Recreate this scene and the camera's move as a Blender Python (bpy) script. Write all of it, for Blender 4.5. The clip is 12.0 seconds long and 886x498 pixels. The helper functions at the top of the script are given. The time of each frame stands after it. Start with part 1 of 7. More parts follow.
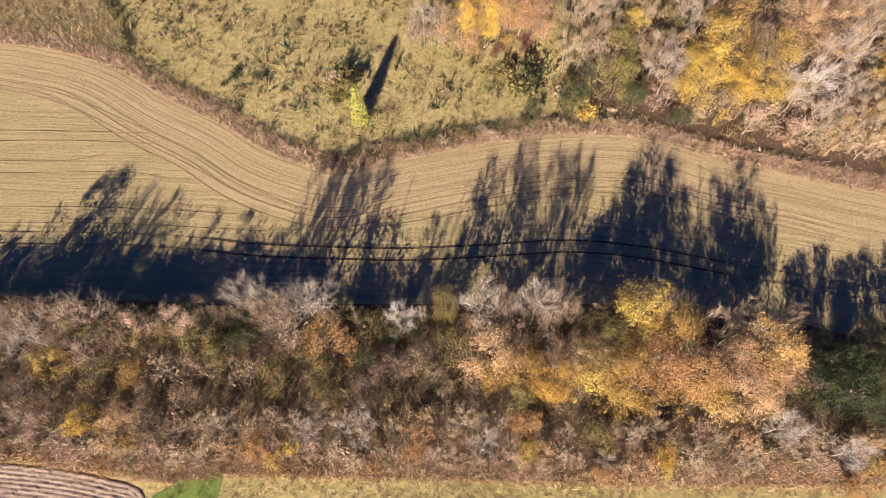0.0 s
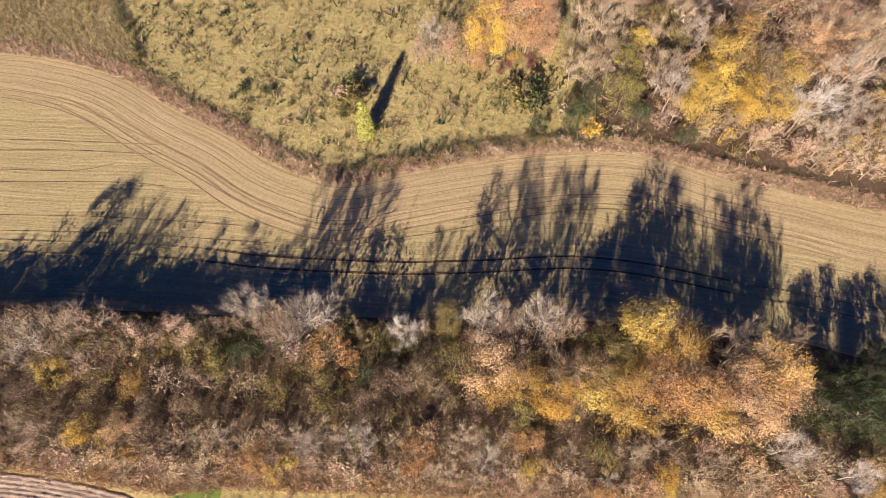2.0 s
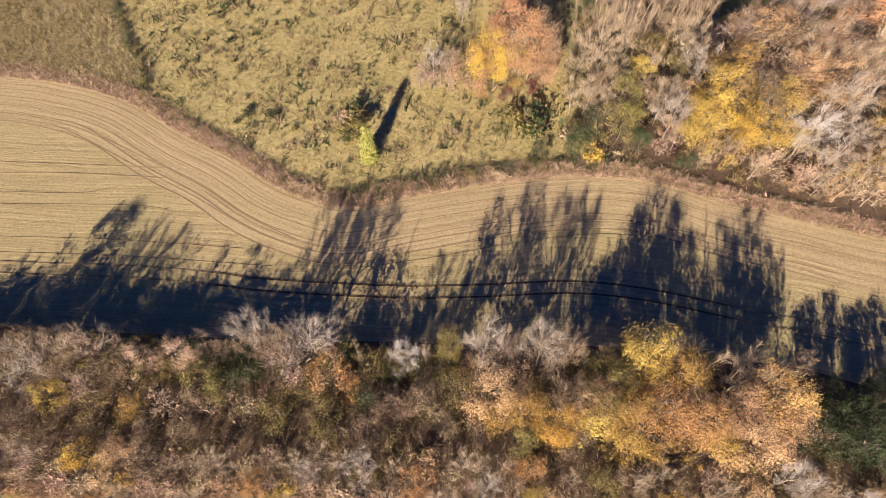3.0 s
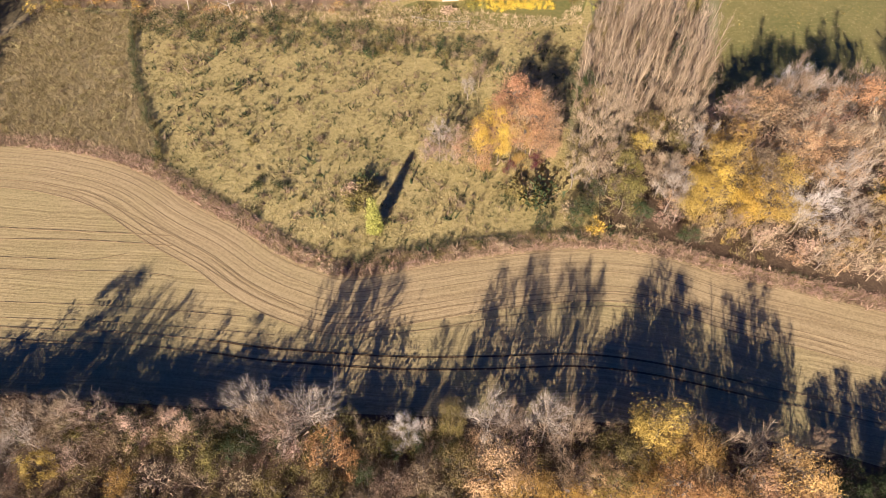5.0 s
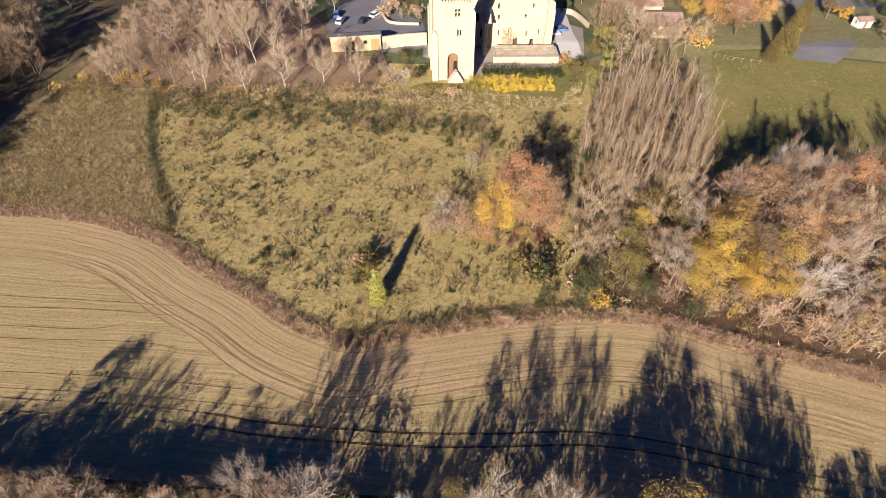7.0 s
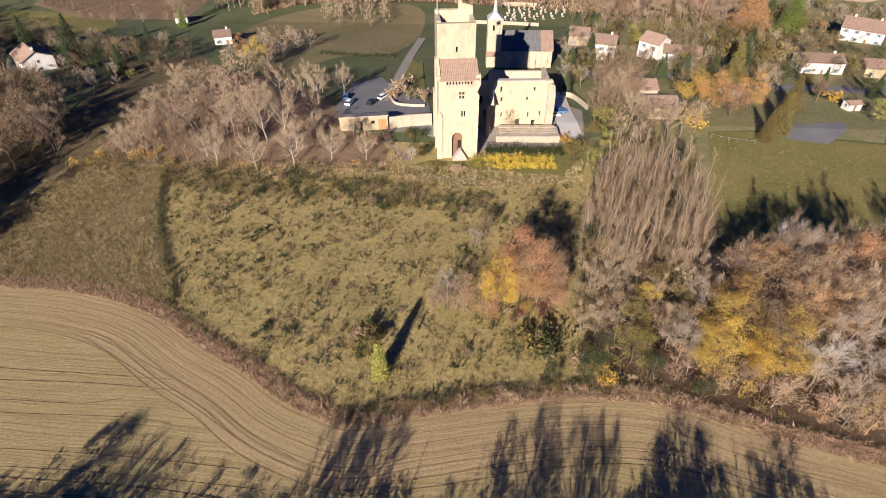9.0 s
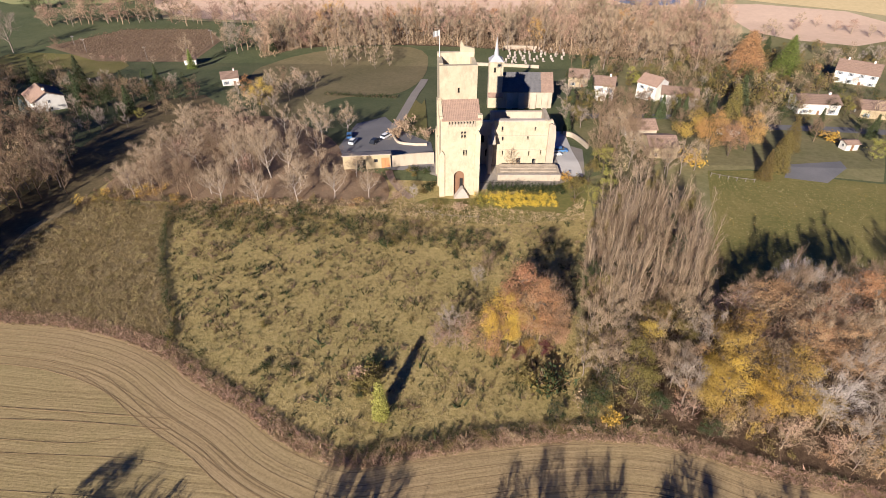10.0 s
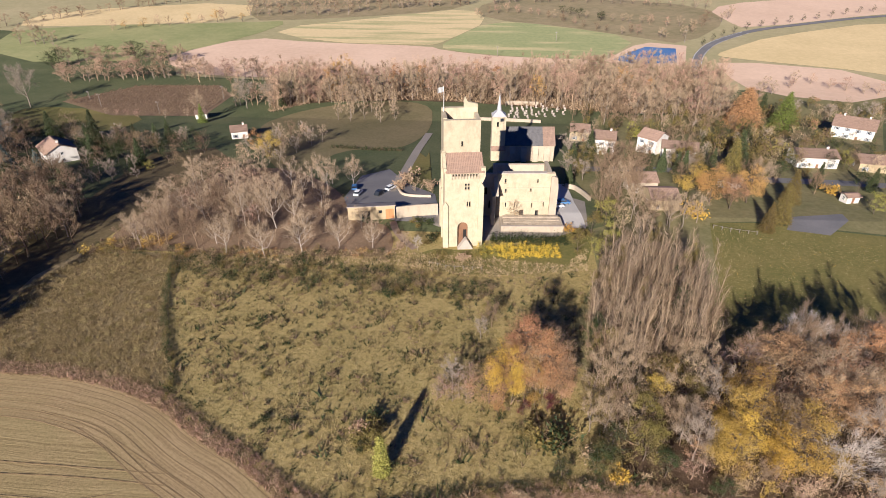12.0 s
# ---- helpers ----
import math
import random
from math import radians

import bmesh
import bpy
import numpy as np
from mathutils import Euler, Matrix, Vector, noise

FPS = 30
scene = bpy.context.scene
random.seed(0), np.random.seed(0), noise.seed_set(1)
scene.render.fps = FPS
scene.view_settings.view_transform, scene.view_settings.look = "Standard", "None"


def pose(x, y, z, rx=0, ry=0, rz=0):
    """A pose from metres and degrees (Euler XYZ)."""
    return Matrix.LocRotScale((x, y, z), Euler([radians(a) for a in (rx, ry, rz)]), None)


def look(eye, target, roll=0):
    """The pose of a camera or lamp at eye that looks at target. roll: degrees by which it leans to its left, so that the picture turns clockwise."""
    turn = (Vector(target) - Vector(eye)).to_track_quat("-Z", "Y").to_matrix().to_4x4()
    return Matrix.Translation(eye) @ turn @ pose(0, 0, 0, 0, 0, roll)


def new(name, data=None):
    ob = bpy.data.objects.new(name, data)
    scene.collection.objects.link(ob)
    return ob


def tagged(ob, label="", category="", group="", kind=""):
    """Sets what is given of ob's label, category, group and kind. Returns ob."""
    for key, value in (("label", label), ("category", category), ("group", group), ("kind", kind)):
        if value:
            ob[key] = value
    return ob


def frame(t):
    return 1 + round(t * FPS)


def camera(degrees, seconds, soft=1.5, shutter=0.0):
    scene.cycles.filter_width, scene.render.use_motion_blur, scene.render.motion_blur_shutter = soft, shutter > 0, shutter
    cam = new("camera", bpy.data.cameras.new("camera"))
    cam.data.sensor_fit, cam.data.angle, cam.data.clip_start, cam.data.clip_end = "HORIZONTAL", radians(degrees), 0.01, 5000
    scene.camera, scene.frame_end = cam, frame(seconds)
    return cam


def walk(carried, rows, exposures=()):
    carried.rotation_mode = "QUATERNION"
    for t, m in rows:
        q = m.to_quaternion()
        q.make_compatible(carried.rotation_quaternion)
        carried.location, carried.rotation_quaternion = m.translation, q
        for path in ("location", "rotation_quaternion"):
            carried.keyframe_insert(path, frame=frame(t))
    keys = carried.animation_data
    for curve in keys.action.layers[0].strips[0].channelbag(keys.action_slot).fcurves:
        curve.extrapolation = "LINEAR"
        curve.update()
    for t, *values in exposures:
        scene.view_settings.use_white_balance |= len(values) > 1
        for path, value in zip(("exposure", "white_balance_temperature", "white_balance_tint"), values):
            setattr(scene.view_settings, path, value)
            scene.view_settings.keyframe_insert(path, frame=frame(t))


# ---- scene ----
# camera: hovers 75 m up and tilts from the tree belt below to the far hills
cam = camera(75.85, 12.0, soft=0.75)
walk(cam, [
    (0.0, pose(0, 0, 75, 25.00, 0, 0.00)),
    (0.5, pose(0, 0, 75, 25.21, 0, 0.32)),
    (1.0, pose(0, 0, 75, 25.57, 0, 0.51)),
    (1.5, pose(0, 0, 75, 25.96, 0, 0.70)),
    (2.0, pose(0, 0, 75, 26.46, 0, 0.91)),
    (2.5, pose(0, 0, 75, 27.42, 0, 1.09)),
    (3.0, pose(0, 0, 75, 28.87, 0, 1.27)),
    (5.0, pose(0, 0, 75, 35.94, 0, 2.00)),
    (5.5, pose(0, 0, 75, 37.71, 0, 2.16)),
    (6.0, pose(0, 0, 75, 39.54, 0, 2.31)),
    (6.5, pose(0, 0, 75, 41.41, 0, 2.47)),
    (7.0, pose(0, 0, 75, 43.20, 0, 2.60)),
    (9.0, pose(0, 0, 75, 50.64, 0, 3.11)),
    (9.5, pose(0, 0, 75, 52.51, 0, 3.23)),
    (10.0, pose(0, 0, 75, 54.40, 0, 3.34)),
    (10.5, pose(0, 0, 75, 56.19, 0, 3.45)),
    (11.0, pose(0, 0, 75, 57.78, 0, 3.56)),
    (11.5, pose(0, 0, 75, 58.99, 0, 3.67)),
    (12.0, pose(0, 0, 75, 59.51, 0, 3.76)),
], exposures=[(0.0, 1.68, 5350, 17), (3.0, 1.66, 5350, 17), (6.0, 1.51, 5330, 18), (9.0, 1.09, 5220, 17), (12.0, 0.99, 5100, 17)])

# ---- light: low winter sun behind the camera, clear sky ----
SUN_ELEVATION, SUN_AZIMUTH = 22.5, 195.6
world = bpy.data.worlds.new("sky")
scene.world = world
world.use_nodes = True
wn = world.node_tree.nodes
sky = wn.new("ShaderNodeTexSky")
sky.sky_type, sky.sun_disc = "NISHITA", False
sky.air_density, sky.dust_density, sky.ozone_density = 1.0, 0.0, 4.0
sky.sun_elevation, sky.sun_rotation = radians(SUN_ELEVATION), radians(SUN_AZIMUTH)
wn["Background"].inputs["Strength"].default_value = 0.025
deep = wn.new("ShaderNodeHueSaturation")
deep.inputs["Hue"].default_value, deep.inputs["Saturation"].default_value = 0.525, 1.3
world.node_tree.links.new(sky.outputs[0], deep.inputs["Color"])
world.node_tree.links.new(deep.outputs[0], wn["Background"].inputs["Color"])
sun = new("sun", bpy.data.lights.new("sun", "SUN"))
sun.data.energy, sun.data.angle, sun.data.color = 5.0, radians(0.5), (1.0, 0.80, 0.53)
a, e = radians(SUN_AZIMUTH), radians(SUN_ELEVATION)
SUN_WAY = Vector((math.sin(a) * math.cos(e), math.cos(a) * math.cos(e), math.sin(e)))
sun.matrix_world = look(SUN_WAY * 200, (0, 0, 0))

rng = np.random.default_rng(7)


# ---- materials ----
def material(name):
    m = bpy.data.materials.new(name)
    m.use_nodes = True
    nodes = m.node_tree.nodes
    return m, nodes, m.node_tree.links, nodes["Principled BSDF"]


def ramp(nodes, links, fac, stops):
    r = nodes.new("ShaderNodeValToRGB")
    while len(r.color_ramp.elements) < len(stops):
        r.color_ramp.elements.new(0.5)
    for el, (p, c) in zip(r.color_ramp.elements, stops):
        el.position, el.color = p, (*c, 1)
    links.new(fac, r.inputs[0])
    return r.outputs[0]


def noise_at(nodes, links, vec, scale, detail=4, rough=0.6):
    n = nodes.new("ShaderNodeTexNoise")
    n.inputs["Scale"].default_value, n.inputs["Detail"].default_value = scale, detail
    n.inputs["Roughness"].default_value = rough
    links.new(vec, n.inputs["Vector"])
    return n.outputs["Fac"]


def mixed(nodes, links, fac, a, b, blend="MIX"):
    n = nodes.new("ShaderNodeMix")
    n.data_type, n.blend_type = "RGBA", blend
    for sock, v in ((n.inputs[0], fac), (n.inputs[6], a), (n.inputs[7], b)):
        if isinstance(v, (int, float)):
            sock.default_value = v
        elif isinstance(v, tuple):
            sock.default_value = (*v, 1)
        else:
            links.new(v, sock)
    return n.outputs[2]


def sums(nodes, links, op, a, b):
    n = nodes.new("ShaderNodeMath")
    n.operation = op
    for sock, v in ((n.inputs[0], a), (n.inputs[1], b)):
        if isinstance(v, (int, float)):
            sock.default_value = v
        else:
            links.new(v, sock)
    return n.outputs[0]


def bumped(nodes, links, bsdf, height, strength, distance):
    b = nodes.new("ShaderNodeBump")
    b.inputs["Strength"].default_value, b.inputs["Distance"].default_value = strength, distance
    links.new(height, b.inputs["Height"])
    links.new(b.outputs[0], bsdf.inputs["Normal"])


def ground_mat(name, large, small, scale_large=0.06, scale_small=1.2, rough=0.95, bump=0.5, dist=0.25, mix=0.5):
    """Earth, grass or stone seen from afar: two ramps of noise at two scales, multiplied into relief."""
    m, n, l, p = material(name)
    pos = n.new("ShaderNodeNewGeometry").outputs["Position"]
    f1, f2 = noise_at(n, l, pos, scale_large, 5), noise_at(n, l, pos, scale_small, 8, 0.72)
    c = mixed(n, l, mix, ramp(n, l, f1, large), ramp(n, l, f2, small))
    l.new(c, p.inputs["Base Color"])
    p.inputs["Roughness"].default_value = rough
    p.inputs["Specular IOR Level"].default_value = 0.15
    bumped(n, l, p, f2, bump, dist)
    return m


def row_mat(name, light, dark, green, spacing, depth=0.45):
    """Drilled soil: rows along u, their offset in v (metres), with tint patches and clods."""
    m, n, l, p = material(name)
    geo = n.new("ShaderNodeNewGeometry").outputs["Position"]
    uv = n.new("ShaderNodeUVMap").outputs[0]
    sep = n.new("ShaderNodeSeparateXYZ")
    l.new(uv, sep.inputs[0])
    wob = sums(n, l, "MULTIPLY", noise_at(n, l, geo, 0.09, 3), 1.6)
    v = sums(n, l, "ADD", sep.outputs[1], wob)
    comb = n.new("ShaderNodeCombineXYZ")
    l.new(sums(n, l, "MULTIPLY", sep.outputs[0], 0.035), comb.inputs[0])
    l.new(sums(n, l, "MULTIPLY", v, 1.0 / spacing), comb.inputs[1])
    rows = noise_at(n, l, comb.outputs[0], 1.0, 4, 0.75)
    clod = noise_at(n, l, geo, 2.2, 8, 0.75)
    patch = noise_at(n, l, geo, 0.05, 4)
    soil = mixed(n, l, ramp(n, l, rows, [(0.40, (0, 0, 0)), (0.58, (1, 1, 1))]), dark, light)
    soil = mixed(n, l, sums(n, l, "MULTIPLY", ramp(n, l, patch, [(0.42, (0, 0, 0)), (0.62, (1, 1, 1))]), 0.55), soil, green)
    soil = mixed(n, l, depth, soil, ramp(n, l, clod, [(0.3, tuple(0.55 * q for q in dark)), (0.7, tuple(1.15 * q for q in light))]))
    l.new(soil, p.inputs["Base Color"])
    p.inputs["Roughness"].default_value = 0.95
    p.inputs["Specular IOR Level"].default_value = 0.1
    bumped(n, l, p, sums(n, l, "ADD", clod, rows), 0.55, 0.12)
    return m


def leaf_mat(name, a, b, c, through_light=0.1):
    """Leaves and dry stems: a tone for each leaf and for each plant."""
    a, c = (tuple(0.55 * p + 0.45 * q for p, q in zip(e, b)) for e in (a, c))
    m, n, l, p = material(name)
    geo = n.new("ShaderNodeNewGeometry")
    info = n.new("ShaderNodeObjectInfo")
    own = n.new("ShaderNodeAttribute")
    own.attribute_name = "tone"
    tone = sums(n, l, "FRACT", sums(n, l, "ADD", info.outputs["Random"], own.outputs["Fac"]), 0.0)
    col = ramp(n, l, geo.outputs["Random Per Island"], [(0.0, a), (0.5, b), (1.0, c)])
    hsv = n.new("ShaderNodeHueSaturation")
    l.new(sums(n, l, "ADD", sums(n, l, "MULTIPLY", tone, 0.026), 0.488), hsv.inputs["Hue"])
    l.new(sums(n, l, "ADD", sums(n, l, "MULTIPLY", tone, 0.45), 0.78), hsv.inputs["Value"])
    l.new(col, hsv.inputs["Color"])
    l.new(hsv.outputs[0], p.inputs["Base Color"])
    p.inputs["Roughness"].default_value = 0.7
    p.inputs["Specular IOR Level"].default_value = 0.2
    t = n.new("ShaderNodeBsdfTranslucent")
    l.new(hsv.outputs[0], t.inputs["Color"])
    s = n.new("ShaderNodeMixShader")
    s.inputs[0].default_value = through_light
    l.new(p.outputs[0], s.inputs[1])
    l.new(t.outputs[0], s.inputs[2])
    l.new(s.outputs[0], n["Material Output"].inputs[0])
    return m


def bark_mat(name, a, b):
    m, n, l, p = material(name)
    geo = n.new("ShaderNodeNewGeometry")
    f = noise_at(n, l, geo.outputs["Position"], 3.0, 6, 0.7)
    c = mixed(n, l, 0.5, ramp(n, l, f, [(0.3, a), (0.7, b)]), ramp(n, l, geo.outputs["Random Per Island"], [(0.0, a), (1.0, b)]))
    l.new(c, p.inputs["Base Color"])
    p.inputs["Roughness"].default_value = 0.9
    bumped(n, l, p, f, 0.4, 0.03)
    return m


def built_mat(name, a, b, stain, rough=0.9, scale=0.5, bump=0.35, vary=0.25):
    """Masonry, render, tile and paint: blotches, fine grain, streaks down the face and a tone for each piece."""
    m, n, l, p = material(name)
    pos = n.new("ShaderNodeNewGeometry").outputs["Position"]
    f1, f2 = noise_at(n, l, pos, scale, 6, 0.65), noise_at(n, l, pos, scale * 9, 6, 0.7)
    mp = n.new("ShaderNodeMapping")
    mp.inputs["Scale"].default_value = (0.7, 0.7, 0.28)
    l.new(pos, mp.inputs[0])
    streak = ramp(n, l, noise_at(n, l, mp.outputs[0], 0.9, 5, 0.7), [(0.48, (0, 0, 0)), (0.75, (1, 1, 1))])
    c = mixed(n, l, f2, ramp(n, l, f1, [(0.3, a), (0.7, b)]), b)
    c = mixed(n, l, sums(n, l, "MULTIPLY", streak, 0.5), c, stain)
    hsv = n.new("ShaderNodeHueSaturation")
    info = n.new("ShaderNodeObjectInfo")
    l.new(sums(n, l, "ADD", sums(n, l, "MULTIPLY", info.outputs["Random"], vary), 1 - vary / 2), hsv.inputs["Value"])
    l.new(c, hsv.inputs["Color"])
    l.new(hsv.outputs[0], p.inputs["Base Color"])
    p.inputs["Roughness"].default_value = rough
    bumped(n, l, p, f2, bump, 0.04)
    return m


def plain_mat(name, colour, rough=0.5, metal=0.0):
    m, n, l, p = material(name)
    pos = n.new("ShaderNodeNewGeometry").outputs["Position"]
    f = noise_at(n, l, pos, 2.0, 5, 0.6)
    l.new(ramp(n, l, f, [(0.3, tuple(0.85 * q for q in colour)), (0.7, colour)]), p.inputs["Base Color"])
    p.inputs["Roughness"].default_value, p.inputs["Metallic"].default_value = rough, metal
    return m


MEADOW = ground_mat("meadow_grass", [(0.35, (0.228, 0.202, 0.066)), (0.62, (0.402, 0.321, 0.126))],
                    [(0.3, (0.096, 0.083, 0.030)), (0.48, (0.372, 0.288, 0.110)), (0.75, (0.576, 0.443, 0.216))], bump=0.8, dist=0.35, mix=0.6)
SCRUB_SOIL = ground_mat("dry_scrub_ground", [(0.35, (0.221, 0.178, 0.087)), (0.65, (0.325, 0.257, 0.131))],
                        [(0.3, (0.117, 0.090, 0.043)), (0.5, (0.312, 0.244, 0.123)), (0.8, (0.494, 0.389, 0.232))], scale_small=0.9, bump=0.8, dist=0.4, mix=0.6)
HILL_SCRUB = ground_mat("pale_hill_scrub", [(0.35, (0.22, 0.20, 0.10)), (0.65, (0.36, 0.29, 0.17))],
                        [(0.3, (0.16, 0.14, 0.07)), (0.7, (0.40, 0.32, 0.19))], 0.02, 0.15, bump=0.3)
# lane grass toned dark, with the western trees' shade in its colour
SHADED_LANE_GRASS = ground_mat("shaded_lane_grass", [(0.35, (0.10, 0.085, 0.04)), (0.65, (0.17, 0.13, 0.065))],
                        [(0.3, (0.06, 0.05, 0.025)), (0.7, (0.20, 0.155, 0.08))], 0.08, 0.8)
LITTER = ground_mat("leaf_litter", [(0.35, (0.07, 0.045, 0.028)), (0.65, (0.13, 0.09, 0.055))],
                    [(0.3, (0.03, 0.02, 0.014)), (0.55, (0.11, 0.075, 0.045)), (0.8, (0.24, 0.17, 0.10))], scale_small=1.8, bump=0.7)
LAWN = ground_mat("lawn", [(0.35, (0.120, 0.133, 0.032)), (0.65, (0.228, 0.194, 0.063))],
                  [(0.3, (0.096, 0.092, 0.026)), (0.7, (0.264, 0.214, 0.084))], bump=0.4)
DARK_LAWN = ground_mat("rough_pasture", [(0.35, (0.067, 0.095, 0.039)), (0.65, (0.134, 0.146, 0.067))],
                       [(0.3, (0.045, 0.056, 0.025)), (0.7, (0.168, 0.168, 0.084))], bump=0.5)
GARDEN_GRASS = ground_mat("garden_grass", [(0.35, (0.14, 0.15, 0.055)), (0.65, (0.27, 0.235, 0.11))],
                          [(0.3, (0.10, 0.10, 0.04)), (0.7, (0.30, 0.255, 0.13))], 0.05, 0.6, bump=0.5)
GREEN_CROP = ground_mat("winter_cereal", [(0.35, (0.10, 0.16, 0.025)), (0.65, (0.17, 0.22, 0.04))],
                        [(0.3, (0.06, 0.10, 0.018)), (0.7, (0.22, 0.25, 0.06))], bump=0.5)
FAR_GREEN = ground_mat("far_green_field", [(0.35, (0.230, 0.265, 0.103)), (0.6, (0.368, 0.356, 0.161))],
                       [(0.3, (0.207, 0.230, 0.092)), (0.7, (0.368, 0.356, 0.161))], 0.02, 0.2, bump=0.2)
FAR_PINK = ground_mat("far_bare_field", [(0.35, (0.590, 0.425, 0.295)), (0.65, (0.732, 0.543, 0.389))],
                      [(0.3, (0.555, 0.401, 0.283)), (0.7, (0.755, 0.566, 0.413))], 0.02, 0.3, bump=0.2)
FAR_STRAW = ground_mat("far_stubble_field", [(0.35, (0.566, 0.448, 0.224)), (0.65, (0.732, 0.578, 0.307))],
                       [(0.3, (0.519, 0.413, 0.201)), (0.7, (0.755, 0.602, 0.330))], 0.02, 0.3, bump=0.2)
def striped_field(name, straw, green, share):
    """Stubble and green shoots in long drawn-out streaks."""
    m, n, l, p = material(name)
    pos = n.new("ShaderNodeNewGeometry").outputs["Position"]
    mp = n.new("ShaderNodeMapping")
    mp.inputs["Scale"].default_value = (0.012, 0.07, 1.0)
    mp.inputs["Rotation"].default_value = (0, 0, 0.12)
    l.new(pos, mp.inputs[0])
    f = noise_at(n, l, mp.outputs[0], 1.0, 5, 0.6)
    c = mixed(n, l, ramp(n, l, f, [(share - 0.08, (0, 0, 0)), (share + 0.08, (1, 1, 1))]), green, straw)
    c = mixed(n, l, 0.25, c, ramp(n, l, noise_at(n, l, pos, 0.3, 6, 0.7), [(0.3, tuple(0.7 * q for q in green)), (0.7, straw)]))
    l.new(c, p.inputs["Base Color"])
    p.inputs["Roughness"].default_value, p.inputs["Specular IOR Level"].default_value = 0.95, 0.1
    return m


STRAW_STRIPED = striped_field("stubble_with_shoots", (0.70, 0.56, 0.31), (0.36, 0.36, 0.17), 0.46)
GREEN_STRIPED = striped_field("shoots_with_stubble", (0.62, 0.52, 0.28), (0.30, 0.34, 0.15), 0.6)
PALE_HILL = ground_mat("pale_hill_grass", [(0.35, (0.30, 0.29, 0.14)), (0.65, (0.46, 0.39, 0.22))],
                       [(0.3, (0.26, 0.24, 0.12)), (0.7, (0.48, 0.41, 0.24))], 0.012, 0.2, bump=0.2)
PALE_PASTURE = ground_mat("pale_pasture", [(0.35, (0.145, 0.132, 0.060)), (0.65, (0.246, 0.200, 0.102))],
                          [(0.3, (0.102, 0.093, 0.043)), (0.7, (0.264, 0.212, 0.111))], 0.05, 0.7, bump=0.5)
PLOUGH = ground_mat("ploughed_soil", [(0.35, (0.25, 0.18, 0.13)), (0.65, (0.36, 0.27, 0.195))],
                    [(0.3, (0.17, 0.12, 0.085)), (0.7, (0.40, 0.30, 0.22))], 0.1, 2.5, bump=0.8)
GRAVEL = ground_mat("gravel", [(0.35, (0.26, 0.235, 0.20)), (0.65, (0.35, 0.31, 0.265))],
                    [(0.3, (0.22, 0.20, 0.165)), (0.7, (0.38, 0.34, 0.29))], 0.1, 3.0, bump=0.3)
ASPHALT = ground_mat("asphalt", [(0.35, (0.15, 0.15, 0.155)), (0.65, (0.23, 0.22, 0.22))],
                     [(0.3, (0.13, 0.13, 0.13)), (0.7, (0.25, 0.24, 0.235))], 0.1, 4.0, rough=0.85, bump=0.15)
CONCRETE = ground_mat("pale_concrete", [(0.35, (0.50, 0.475, 0.43)), (0.65, (0.60, 0.575, 0.53))],
                      [(0.3, (0.46, 0.44, 0.40)), (0.7, (0.62, 0.59, 0.545))], 0.15, 3.0, bump=0.1)
BARE_EARTH = ground_mat("red_brown_earth", [(0.35, (0.188, 0.130, 0.078)), (0.65, (0.288, 0.202, 0.124))],
                        [(0.3, (0.112, 0.078, 0.049)), (0.7, (0.312, 0.221, 0.137))], 0.1, 1.5)
CROP = row_mat("drilled_field", (0.43, 0.335, 0.165), (0.225, 0.167, 0.077), (0.24, 0.22, 0.08), 0.5)
HEADLAND = row_mat("headland_soil", (0.45, 0.34, 0.18), (0.225, 0.16, 0.08), (0.33, 0.265, 0.115), 0.5)
DRILL_LINE = ground_mat("drill_line_soil", [(0.35, (0.181, 0.129, 0.065)), (0.65, (0.248, 0.181, 0.095))],
                        [(0.3, (0.155, 0.112, 0.056)), (0.7, (0.274, 0.202, 0.108))], 0.3, 2.5)
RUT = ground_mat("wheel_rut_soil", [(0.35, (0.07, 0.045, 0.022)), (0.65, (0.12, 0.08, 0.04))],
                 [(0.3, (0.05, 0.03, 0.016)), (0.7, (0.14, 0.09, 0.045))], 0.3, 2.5)

